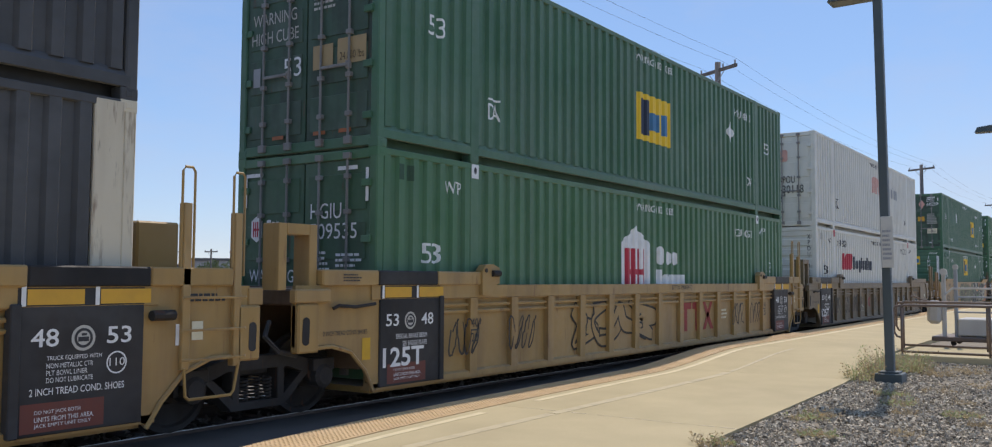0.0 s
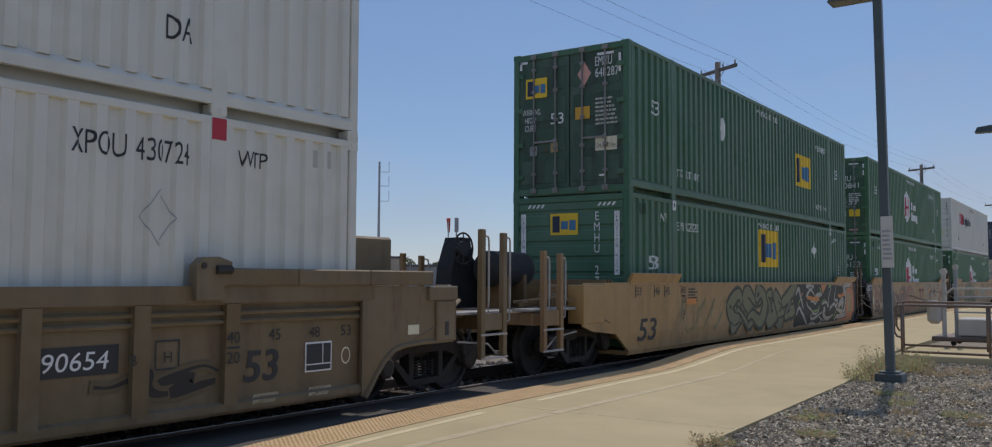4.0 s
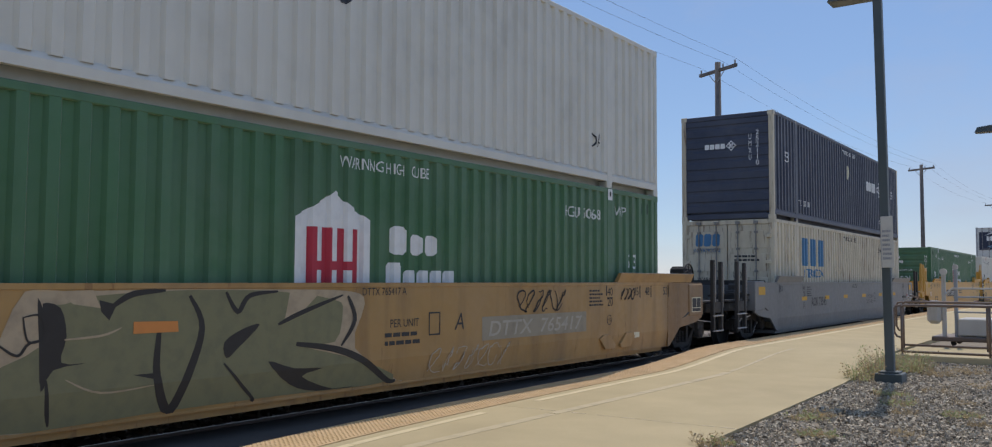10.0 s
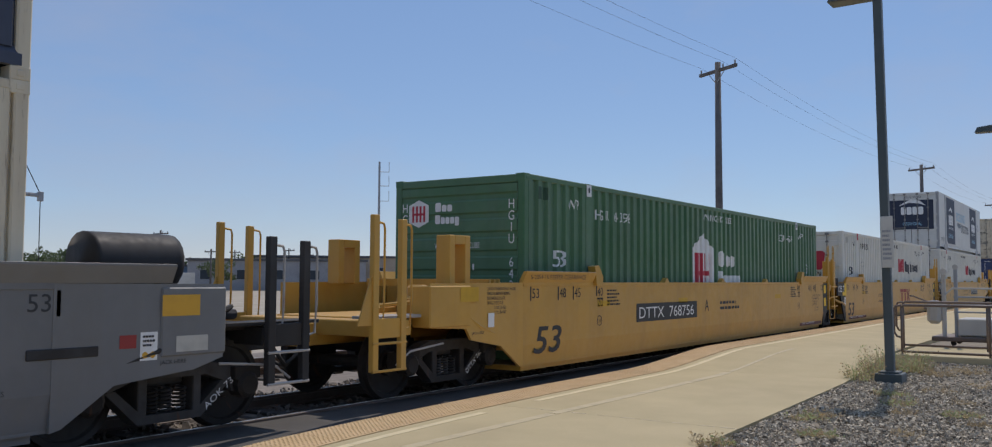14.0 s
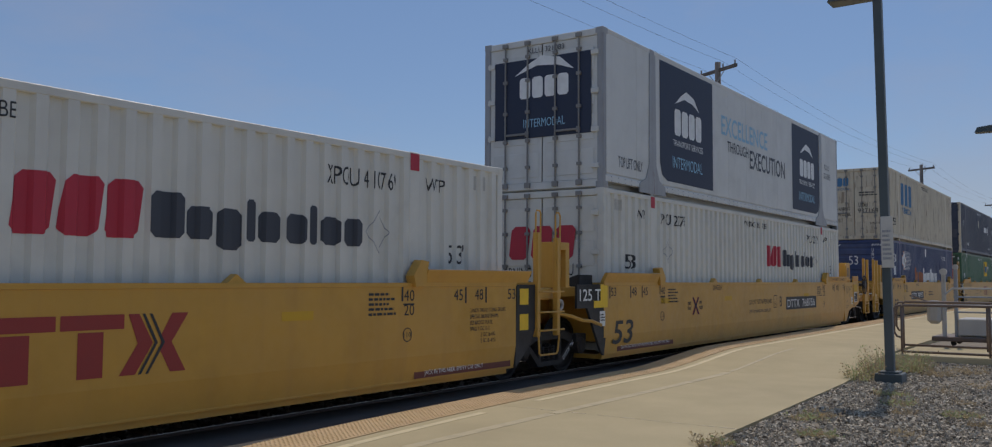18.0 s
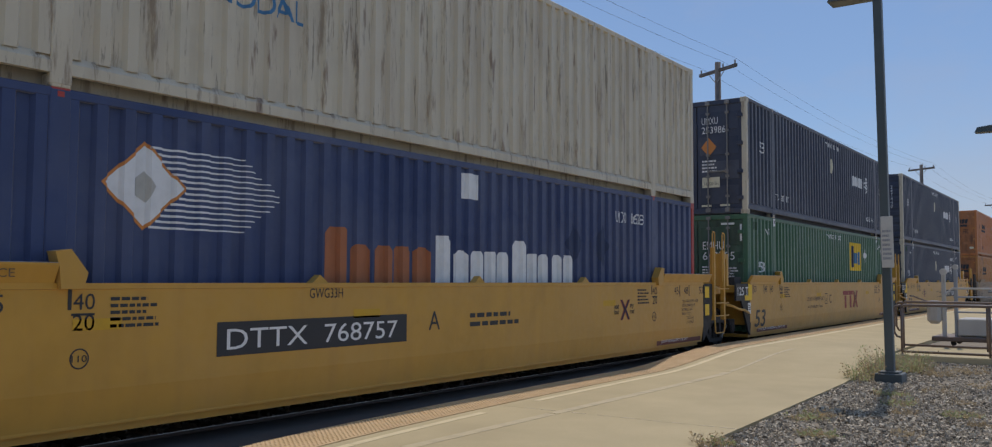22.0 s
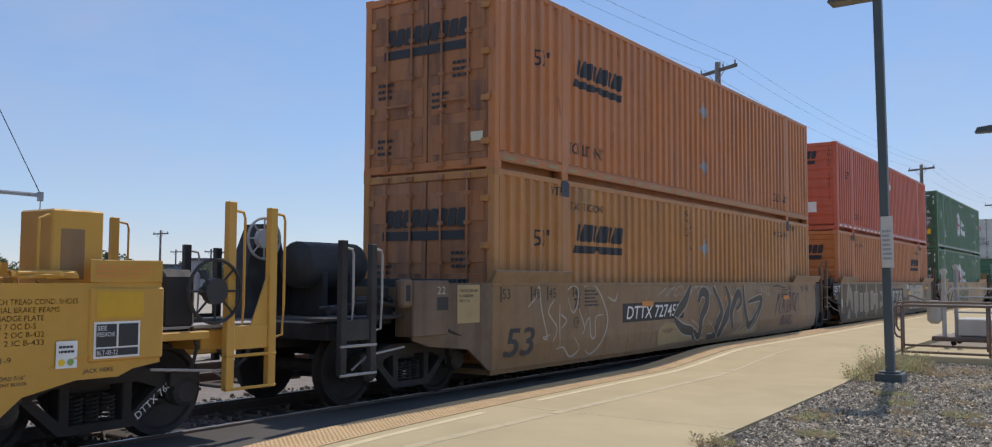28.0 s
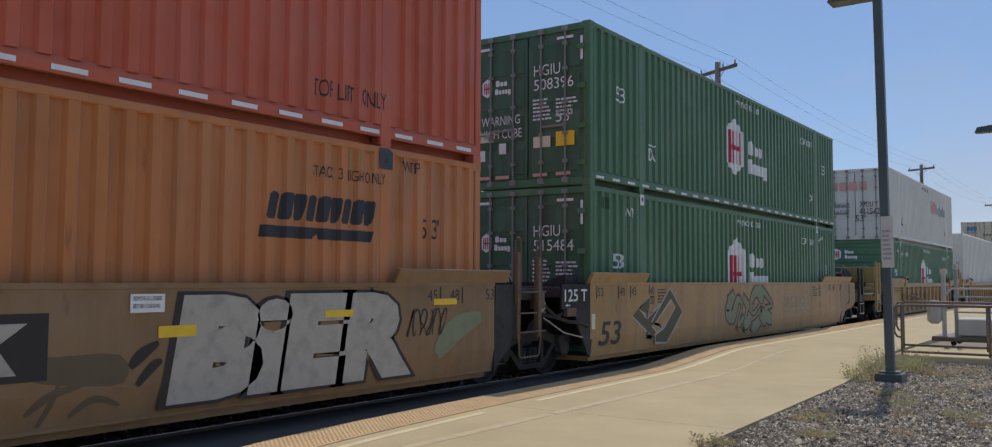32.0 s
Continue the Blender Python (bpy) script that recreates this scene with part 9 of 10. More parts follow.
building(48.0, 140, 26, 12, 4.4, "wall_grey", "low grey industrial building with a flat roof")
building(45.2, 150, 24, 14, 5.2, "wall_tan", "tan flat-roofed warehouse with dark windows")
building(52.6, 150, 14, 10, 3.6, "wall_blue", "low blue-grey building behind the yard")
building(41.0, 160, 18, 10, 4.0, "wall_grey", "long grey shed with a dark roof")
building(56.5, 120, 10, 8, 2.6, "wall_tan", "small tan trackside building")
wl = thing("boundary_wall", "long low pale block wall beyond the yard", "wall", at=pose(*far(61.5, 92), -0.32, 0, 0, 61.5 - 90))
for i in range(8):
    part("wall_panel", Shape().box(-14 + i * 3.5, -10.52 + i * 3.5, 0, 0.2, 0, 2.35, 0.02), M["wall_pale"], wl)
for i, (az, d, mt) in enumerate(((63.2, 66, "white"), (61.9, 67, "black"), (60.4, 66, "grey_car"), (59.3, 68, "white"), (57.6, 70, "black"))):
    car = thing("parked_car", "%s passenger car parked in the yard" % ("white", "black", "grey", "white", "black")[i], "car", "parked cars", at=pose(*far(az, d), -0.32, 0, 0, az - 90))
    part("body", Shape().prism([(-2.2, 0.3), (2.2, 0.3), (2.25, 0.7), (1.3, 0.9), (-1.7, 0.95), (-2.25, 0.8)], -0.88, 0.88), M[mt], car)
    part("cabin", Shape().prism([(-1.65, 0.951), (1.1, 0.92), (0.45, 1.42), (-1.1, 1.45)], -0.76, 0.76), M["pane"], car)
    for x in (-1.35, 1.35):
        for y in (-0.8, 0.8):
            part("wheel", Shape().lathe_y([(0.18, y - 0.1), (0.31, y - 0.1), (0.31, y + 0.1), (0.18, y + 0.1)], x, 0.31, 14), M["black_car"], car)
for i, (az, d, h) in enumerate(((59.2, 120, 6.4), (54.85, 100, 6.5), (53.97, 140, 5.7), (51.97, 120, 5.25), (50.6, 150, 6.0), (47.4, 150, 6.4), (46.2, 170, 6.2))):
    x, y = far(az, d)
    pole(x, y, h)
ms = thing("radio_mast", "slim grey radio mast with small side aerials", "mast", at=pose(*far(41.93, 90), -0.3))
part("mast", Shape().tube([(0, 0, 0), (0, 0, 13.4)], 0.16, 8, 0.1), M["galv"], ms)
for z in (9.5, 11.0, 12.4):
    part("aerial", Shape().tube([(0.0, 0, z), (0.75, -0.6, z), (0.75, -0.6, z + 1.0)], 0.035, 5), M["galv"], ms)
sl = thing("street_light", "tall street light with a long curved bracket arm and guy wire", "street light", at=pose(*far(63.8, 42), -0.3))
x1, y1 = far(61.3, 42)
x0, y0 = far(63.8, 42)
part("pole", Shape().tube([(0, 0, 0), (0, 0, 9.2)], 0.1, 8, 0.07), M["galv"], sl)
part("arm", Shape().tube([(0, 0, 5.35), (x1 - x0, y1 - y0, 5.25)], 0.09, 8), M["galv"], sl)
part("guy_wire", Shape().tube([(0, 0, 9.2), (x1 - x0, y1 - y0, 5.3)], 0.02, 5), M["wire"], sl)
part("drop_wire", Shape().tube([(x1 - x0, y1 - y0, 5.3), (x1 - x0 + 0.03, y1 - y0, 0.4)], 0.02, 5), M["wire"], sl)
part("clamp", Shape().box(x1 - x0 - 0.1, x1 - x0 + 0.1, y1 - y0 - 0.1, y1 - y0 + 0.1, 5.0, 5.4, 0.02), M["galv"], sl)


ws = thing("windsock", "small red windsock hanging slack on a thin mast", "windsock", at=pose(55.48, 42.68, -0.3))
part("pole", Shape().tube([(0, 0, 0), (0, 0, 6.57)], 0.05, 8), M["galv"], ws)
part("sock", Shape().tube([(0.04, 0.02, 6.52), (0.18, 0.10, 6.02), (0.24, 0.14, 5.47)], 0.16, 10, 0.09), M["socks"], ws)
mst = thing("signal_mast", "thin grey steel mast with a box at its top", "mast", at=pose(55.87, 42.18, -0.3))
part("pole", Shape().tube([(0, 0, 0), (0, 0, 6.53)], 0.06, 8), M["galv"], mst)
part("box", Shape().box(-0.12, 0.12, -0.12, 0.12, 5.48, 6.58, 0.02), M["galv"], mst)


# ---------------------------------------------------------------- the train
FLOOR = 0.322


def load(u, lower=None, upper=None):
    """Put one or two containers into the well that starts at u."""
    for i, fn in enumerate((lower, upper)):
        if fn:
            z = FLOOR + i * CH
            MOVERS.append((fn(pose(u, TRACK_Y, z)), u, z))


U = dict(A=-11.15, B=8.25, C=27.75, D=51.2, G=70.7, H=90.3, I=113.9, J=137.3, K=156.85, L=176.3, M=200.15, N=219.65, O=238.95, P=262.7, Q=282.2, R=301.6, S=326.3, T=346.0, V=365.6)
NUDGE = dict(I=-0.06, L=-0.12, N=0.03, O=0.04, P=0.09, Q=0.09, R=0.09)
U = {k: u + NUDGE.get(k, 0.0) + (0.0 if k in "AI" else 0.36 if k == "J" else 0.11 if k == "G" else 0.07) for k, u in U.items()}
OLD = "aged yellow well car with upright side posts, stencilled end panels"
BRN = "dirty tan smooth-sided well car covered in graffiti"

rib_well(OLD, M["old_car"], U["A"], "artic", "artic")
load(U["A"], lambda m_: plain_box(m_, "black", "black corrugated 53 foot container with pale posts", False), lambda m_: plain_box(m_, "black", "black corrugated 53 foot container"))
t = rib_well(OLD, M["old_car"], U["B"], "artic", "artic")
cdec(t, "lettering", rects((0, 0.45, 0.62, 0.59), (0.24, 0, 0.40, 0.45), (0.68, 0.45, 1.2, 0.59), (0.84, 0, 1.0, 0.45)), 9.15, 0.52, M["t_dred"], y=-WY + 0.085)
cdec(t, "lettering", polys([(0, 0.59), (0.15, 0.59), (0.6, 0), (0.42, 0)], [(0.42, 0.59), (0.56, 0.59), (0.15, 0), (0.0, 0)]), 10.4, 0.52, M["t_dred"], y=-WY + 0.083)
wild(t, 4.6, 7.9, 71, M["old_car"], M["g_dark"], None, 4, curvy=True, z0=0.42, z1=1.2, y=-WY + 0.082)
cw(t, "DTTX 790654 C", 8.6, 1.385, 0.09, M["t_black"], 1.0, y=-WY - 0.002)
cdec(t, "small_print", bars(3, 0.35, 0.25, 9), 11.5, 0.7, M["t_cream"], y=-WY + 0.082)
load(U["B"], lambda m_: hub(m_, False, "HGIU", "509535"), lambda m_: emp(m_, True, "EMHU", "648110", dirty=True))
t = rib_well(OLD, M["old_dirty"], U["C"], "artic", "end", "790654")
cw(t, "XFILE", 3.02, 0.82, 0.17, M["g_pale"], 0.68, lean=0.1, y=-WY + 0.084)
wild(t, 4.0, 5.0, 72, M["g_brown"], M["g_dark"], None, 2, curvy=True, z0=0.5, z1=1.1, y=-WY + 0.082)
cdec(t, "small_print", bars(4, 0.5, 0.25, 9), 5.2, 0.52, M["t_cream"], y=-WY + 0.082)
cdec(t, "cross_sign", polys([(0, 0), (0.1, 0), (0.4, 0.36), (0.3, 0.36)]), 6.3, 0.66, M["t_dred"], y=-WY + 0.082)
cdec(t, "cross_sign", polys([(0.3, 0), (0.4, 0), (0.1, 0.36), (0, 0.36)]), 6.3, 0.66, M["t_dred"], 0.007, y=-WY + 0.082)
wild(t, 13.1, 14.0, 73, M["g_dark"], M["g_brown"], None, 2, curvy=True, z0=0.42, z1=0.75, y=-WY + 0.082)
cw(t, "B", 13.1, 0.78, 0.1, M["t_black"], y=-WY - 0.002)
cdec(t, "plate_frame", band([(0, 0), (0.27, 0), (0.27, 0.28), (0, 0.28)], [(0.015, 0.015), (0.255, 0.015), (0.255, 0.265), (0.015, 0.265)]), CL - 2.74, 0.71, M["t_black"], y=-WY + 0.082)
cw(t, "H", CL - 2.64, 0.78, 0.1, M["t_black"], y=-WY + 0.082)
load(U["C"], lambda m_: white_box_kind(m_, False, "430724", False, low_x=2.93), lambda m_: white_box_kind(m_, True, "430118", True, 7.6))

t = smooth_well(BRN, M["brown_car"], U["D"], "end", "artic", M["black_car"], M["t_black"], posts=False, gear=M["dark_car"])
wild(t, 5.0, 9.7, 3, M["g_sage"], M["g_dark"], M["g_olive"], 6, curvy=True)
graffiti_d(t)
scrawl(t, 1.6, 5.6, 0.5, 1.2, 8, M["g_green"], 7)
cdec(t, "yellow_patch", rects((0, 0, 0.5, 0.12), (9.2, -0.1, 9.9, 0.03), (12.6, 0, 13.1, 0.12)), 2.4, 1.08, M["t_oran"], 0.010)
load(U["D"], lambda m_: emp(m_, False, "EMHU", "272233", 7.35, False), lambda m_: emp(m_, True, "EMHU", "648287", 10.55))
t = smooth_well(BRN, M["brown_car"], U["G"], "artic", "artic", M["black_car"], M["t_black"], posts=False)
graffiti_g(t)
spray(t, [(8.61, 0.43), (8.88, 0.49), (9.11, 0.33), (9.48, 0.46), (9.71, 0.51)], "g_cream", 0.191, "g_dark")
spray(t, [(7.63, 0.33), (7.97, 0.50), (8.34, 0.40)], "g_rust", 0.054)
cdec(t, "lettering", rects((0, 0.38, 0.6, 0.5), (0.22, 0, 0.4, 0.38), (0.68, 0.38, 1.2, 0.5), (0.86, 0, 1.02, 0.38)), 8.82, 0.74, M["t_band"], 0.003)
cw(t, "C", 6.94, 0.86, 0.24, M["t_black"], lean=0.1).location.y -= 0.02
cw(t, "DTTX 765417 C", 8.3, 1.38, 0.09, M["t_black"], 0.9)
load(U["G"], lambda m_: hub(m_, False, "HGIU", "526133", drop=0.24), lambda m_: hub(m_, True, "HGIU", "650841", True, plates=False))
t = smooth_well(BRN, M["brown_car"], U["H"], "artic", "end", M["black_car"], M["t_black"], posts=False, gear=M["black_car"])
graffiti_h(t)
scrawl(t, 1.0, 2.2, 0.5, 1.1, 22, M["g_dark"], 4)
cdec(t, "pale_patch", rects((0, 0, 3.0, 0.33)), 10.04, 0.72, M["g_hatch"])
cw(t, "DTTX  765417", 10.2, 0.77, 0.22, M["g_pale"], 2.7, 0.012, 0.2).location.y -= 0.003
cw(t, "DTTX 765417 A", 7.6, 1.38, 0.09, M["t_black"], 0.8)
cw(t, "PER UNIT", 8.1, 0.98, 0.1, M["t_black"], 0.55)
cdec(t, "small_print", bars(2, 0.7, 0.2, 5), 8.0, 0.74, M["t_black"])
cdec(t, "plate_frame", band([(0, 0), (0.24, 0), (0.24, 0.3), (0, 0.3)], [(0.02, 0.02), (0.22, 0.02), (0.22, 0.28), (0.02, 0.28)]), 8.85, 0.85, M["t_black"])
scrawl(t, 10.9, 12.3, 1.08, 1.42, 23, M["g_dark"], 6)
scrawl(t, 14.3, 14.85, 1.22, 1.42, 27, M["g_dark"], 4)
scrawl(t, 8.8, 10.7, 0.36, 0.68, 24, M["g_pale"], 7, 0.015)
for x0, d in ((13.5, 1), (14.85, -1)):
    k = [(0, 0.18), (0.12, 0.24), (0.36, 0.24), (0.58, 0.06), (0.55, 0.0), (0.2, 0.0)]
    part("jacking_pad", Shape().prism([(x0 + d * a_, 0.38 + b_) for a_, b_ in k], -WY - 0.012, -WY + 0.03), M["brown_car"], t)
cdec(t, "label_plate", rects((0, 0, 0.22, 0.1)), 14.85, 0.52, M["t_cream"])
cdec(t, "badge_frame", rects((0, 0, 0.49, 0.31)), CL + 1.36, 0.91, M["t_cream"], y=-WY - 0.012)
cdec(t, "badge_plate", rects((0.025, 0.10, 0.24, 0.29), (0.26, 0.10, 0.465, 0.29), (0.025, 0.02, 0.465, 0.085)), CL + 1.36, 0.91, M["t_black"], 0.008, y=-WY - 0.012)
cw(t, "A", 9.4, 0.9, 0.22, M["t_black"], lean=0.2)
load(U["H"], lambda m_: hub(m_, False, "HGIU", "506688"), lambda m_: white_box_kind(m_, True, "423535", False, 3.0))

# single grey car
t = smooth_well("clean dark grey smooth-sided well car with yellow reflectors", M["grey_car"], U["I"], "end", "end", M["black_car"], M["t_black"], posts=False, gear=M["black_car"], grey=True, wheels="AOK 73545")
K = M["t_black"]
for x in (2.0, 4.4, 6.65, 9.2, 11.8, 14.25):
    cdec(t, "reflector", rects((0, 0, 0.5, 0.11)), x, 1.02, M["t_amber"])
cdec(t, "reflector", rects((0, 0, 0.42, 0.2)), CL + 1.24, 1.22, M["t_amber"], y=-WY - 0.012)
cdec(t, "reflector", rects((0, 0, 0.5, 0.2)), -1.72, 1.22, M["t_amber"], y=-WY - 0.012)
cw(t, "AOK 73545", 7.82, 1.34, 0.13, K, 0.68, 0.008)
cw(t, "AOK 73545", 2.95, 0.84, 0.26, K, 1.6, 0.012)
cw(t, "LT WT   51300", 9.84, 0.98, 0.12, K, 0.9)
cw(t, "LD LMT  168700", 9.84, 0.80, 0.12, K, 0.9)
cdec(t, "plate_frame", band([(0, 0), (0.24, 0), (0.24, 0.3), (0, 0.3)], [(0.02, 0.02), (0.22, 0.02), (0.22, 0.28), (0.02, 0.28)]), 10.95, 0.85, K)
cw(t, "H", 11.02, 0.9, 0.1, K)
cdec(t, "red_label", rects((0, 0, 0.17, 0.12)), CL + 0.82, 0.94, M["t_dred"], y=-WY + 0.008)
cdec(t, "data_plate", rects((0, 0, 0.18, 0.26)), CL + 1.03, 0.82, M["t_white"], y=-WY + 0.008)
cdec(t, "small_print", bars(3, 0.13, 0.12, 5), CL + 1.055, 0.94, K, 0.007, y=-WY + 0.008)
cdec(t, "round_mark", polys(ellipse(0, 0, 0.03, 0.03)), CL + 1.08, 0.87, M["t_amber"], 0.007, y=-WY + 0.008)
cdec(t, "round_mark", polys(ellipse(0, 0, 0.03, 0.03)), CL + 1.16, 0.87, M["t_amber"], 0.007, y=-WY + 0.008)
cdec(t, "name_plate", rects((0, 0, 0.36, 0.15)), CL + 1.40, 0.88, M["t_vent"], y=-WY - 0.012)
part("pull_bar", Shape().box(CL - 0.02, CL + 0.62, -WY - 0.004, -WY + 0.02, 0.89, 0.98, 0.008), M["black_car"], t)
for i, q in enumerate(("2 INCH TREAD COND. SHOES", "SPECIAL BRAKE BEAMS", "SEE BADGE PLATE", "SPRG 7 OC D-5", "2 IC B-43")):
    cw(t, q, CL - 1.0, 0.62 - 0.062 * i, 0.045, K, 0.034 * len(q), y=-WY + 0.01 + 0.009 * i)
cw(t, "JACK HERE", CL + 1.24, 0.76, 0.05, K, 0.29, y=-WY + 0.008)
load(U["I"], lambda m_: cream_box(m_, False, "933384"), lambda m_: umax(m_, True, "252110", False))

# clean yellow cars
yellow_unit(U["J"], "end", "artic", "A", "DTTX  768756")
load(U["J"], lambda m_: hub(m_, False, "HGIU", "643598", False, False))
yellow_unit(U["K"], "artic", "artic", "C", ttx=True)
load(U["K"], lambda m_: white_box_kind(m_, False, "410769"))
yellow_unit(U["L"], "artic", "end", "B", "DTTX  768756", 10.14, slogan=3.47)
load(U["L"], lambda m_: white_box_kind(m_, False, "422979"), lambda m_: reefer_box(m_, "321083"))
yellow_unit(U["M"], "end", "artic", "A", "DTTX  768757", slogan=12.2, wheels="DTTX 768757", lmt="117,800")
load(U["M"], lambda m_: blue_box_kind(m_, "886258"), lambda m_: cream_box(m_, True, "937168"))
yellow_unit(U["N"], "artic", "artic", "C", ttx=True, wheels="DTTX 768757", lmt="117,800")
load(U["N"], lambda m_: emp(m_, False, "EMHU", "643795", 10.19), lambda m_: umax(m_, True, "253986"))
yellow_unit(U["O"], "artic", "end", "B", "DTTX  768757", 10.14, slogan=3.47, wheels="DTTX 768757", lmt="117,800")
load(U["O"], lambda m_: umax(m_, False, "251123"), lambda m_: umax(m_, True, "247440", False))

# grimy brown car
t = smooth_well("grimy brown smooth-sided well car with white graffiti tags", M["dark_car"], U["P"], "end", "artic", M["black_car"], M["t_black"], posts=False, gear=M["black_car"])
cdec(t, "number_panel", rects((0, 0, 2.75, 0.34)), 3.9, 0.81, M["g_dark"])
cw(t, "DTTX 727452", 4.05, 0.86, 0.24, M["t_white"], 2.4, 0.01, 0.2).location.y -= 0.003
spray(t, [(0.75, 1.16), (0.97, 1.31), (1.06, 1.48), (1.13, 1.13), (1.30, 0.69), (1.18, 0.68), (1.39, 0.72)], "g_pale", 0.032)
spray(t, [(1.52, 1.26), (1.34, 1.07), (1.60, 0.81), (1.48, 0.60)], "g_pale", 0.030)
spray(t, [(1.69, 1.18), (1.68, 0.88), (1.70, 0.50)], "g_pale", 0.030)
spray(t, [(1.70, 1.03), (1.90, 0.92), (1.73, 0.80)], "g_pale", 0.031)
spray(t, [(2.30, 1.10), (2.49, 0.79), (2.40, 0.67)], "g_pale", 0.032)
spray(t, [(2.49, 0.79), (2.66, 0.94), (2.71, 0.63), (2.86, 0.62), (2.88, 0.93), (3.16, 0.98)], "g_pale", 0.033)
spray(t, [(1.93, 1.41), (2.12, 1.48), (2.29, 1.40), (2.23, 1.12), (2.08, 1.05), (1.94, 1.29)], "g_pale", 0.036)
spray(t, [(2.47, 1.46), (2.84, 1.48), (3.15, 1.22), (3.32, 0.86), (3.08, 0.49), (2.76, 0.33), (2.55, 0.40)], "g_pale", 0.039)
spray(t, [(1.60, 0.48), (1.82, 0.49), (2.06, 0.33), (2.34, 0.44), (2.14, 0.64)], "g_pale", 0.035)
spray(t, [(3.32, 1.28), (3.60, 1.21), (3.69, 1.36)], "g_pale", 0.036)
spray(t, [(11.04, 1.48), (11.13, 1.33), (11.20, 1.47)], "g_pale", 0.026)
spray(t, [(11.23, 1.44), (11.24, 1.30)], "g_pale", 0.026)
spray(t, [(11.33, 1.29), (11.32, 1.45), (11.41, 1.47), (11.42, 1.39), (11.33, 1.36)], "g_pale", 0.027)
spray(t, [(11.46, 1.43), (11.58, 1.30)], "g_pale", 0.027)
spray(t, [(11.58, 1.45), (11.45, 1.28)], "g_pale", 0.027)
spray(t, [(11.61, 1.45), (11.75, 1.47), (11.65, 1.28), (11.80, 1.31)], "g_pale", 0.027)
spray(t, [(11.83, 1.45), (11.91, 1.36), (11.99, 1.48)], "g_pale", 0.028)
spray(t, [(11.92, 1.36), (11.89, 1.21)], "g_pale", 0.028)
spray(t, [(12.05, 1.48), (12.07, 1.32)], "g_pale", 0.029)
spray(t, [(12.07, 1.27), (12.11, 1.24), (12.06, 1.21), (12.02, 1.24), (12.07, 1.27)], "g_pale", 0.029)
spray(t, [(11.35, 1.14), (11.44, 1.22), (11.45, 1.12), (11.54, 1.15)], "g_pale", 0.021)
spray(t, [(12.40, 1.42), (12.76, 1.44), (13.22, 1.42)], "g_dark", 0.031)
spray(t, [(12.82, 1.47), (12.96, 1.39)], "g_dark", 0.031)
graffiti_p(t)
scrawl(t, 5.4, 8.4, 1.25, 1.46, 33, M["g_pale"], 8, 0.02)
scrawl(t, 12.6, 14.6, 0.72, 1.25, 34, M["t_shade"], 8, 0.03)
scrawl(t, 13.0, 14.0, 0.42, 0.66, 37, M["t_shade"], 5, 0.03)
for r in ((0, 0, 0.5, 0.1), (4.3, 0.05, 4.9, 0.15), (8.6, 0, 9.1, 0.1)):
    cdec(t, "reflector", rects(r), 4.7, 1.08, M["t_oran"], 0.010)
load(U["P"], lambda m_: orange_pair_box(m_, False, "207654", "ochre", xs=(2.36,)), lambda m_: orange_pair_box(m_, True, "215670", xs=(2.36,)))
t = smooth_well("grimy brown smooth-sided well car with large silver graffiti letters", M["dark_car"], U["Q"], "artic", "artic", M["black_car"], M["t_black"], posts=False)
cdec(t, "graffiti_ground", rects((0, 0, 6.5, 1.13)), 0.0, 0.345, M["g_brown"], 0.002)
SLABS = ([(0.62, 0.80), (0.86, 1.46), (1.02, 1.46), (1.42, 1.15), (1.40, 0.60), (1.30, 0.62), (1.12, 0.95), (0.95, 1.0), (0.75, 0.78)], [(0.70, 0.36), (0.95, 0.68), (1.08, 0.36)],
         [(1.71, 1.2), (2.2, 1.2), (2.2, 0.62), (2.0, 0.52), (1.98, 0.36), (1.9, 0.36), (1.88, 0.5), (1.71, 0.52)], [(1.93, 1.46), (2.0, 1.46), (2.03, 1.22), (1.93, 1.22)], [(2.5, 1.13), (2.85, 1.15), (2.86, 0.56), (2.5, 0.54)],
         [(3.12, 1.13), (3.38, 1.17), (3.42, 1.46), (3.52, 1.46), (3.5, 1.17), (3.7, 1.15), (3.7, 0.55), (3.42, 0.5), (3.38, 0.36), (3.28, 0.36), (3.3, 0.5), (3.12, 0.55)],
         [(4.07, 1.2), (4.5, 1.22), (4.5, 1.12), (4.86, 1.12), (4.88, 1.46), (5.0, 1.46), (5.02, 1.12), (5.19, 1.12), (5.19, 0.62), (4.97, 0.56), (4.92, 0.36), (4.84, 0.36), (4.87, 0.75), (4.55, 0.75), (4.5, 0.58), (4.07, 0.56)],
         [(5.57, 0.6), (6.1, 0.72), (6.38, 0.72), (6.38, 1.05), (6.1, 1.05), (5.95, 1.2), (5.57, 1.16), (5.98, 0.98), (5.98, 0.82), (5.57, 0.82)], [(6.5, 1.32), (6.78, 0.98), (7.1, 0.9), (6.76, 0.82), (6.5, 0.5)])
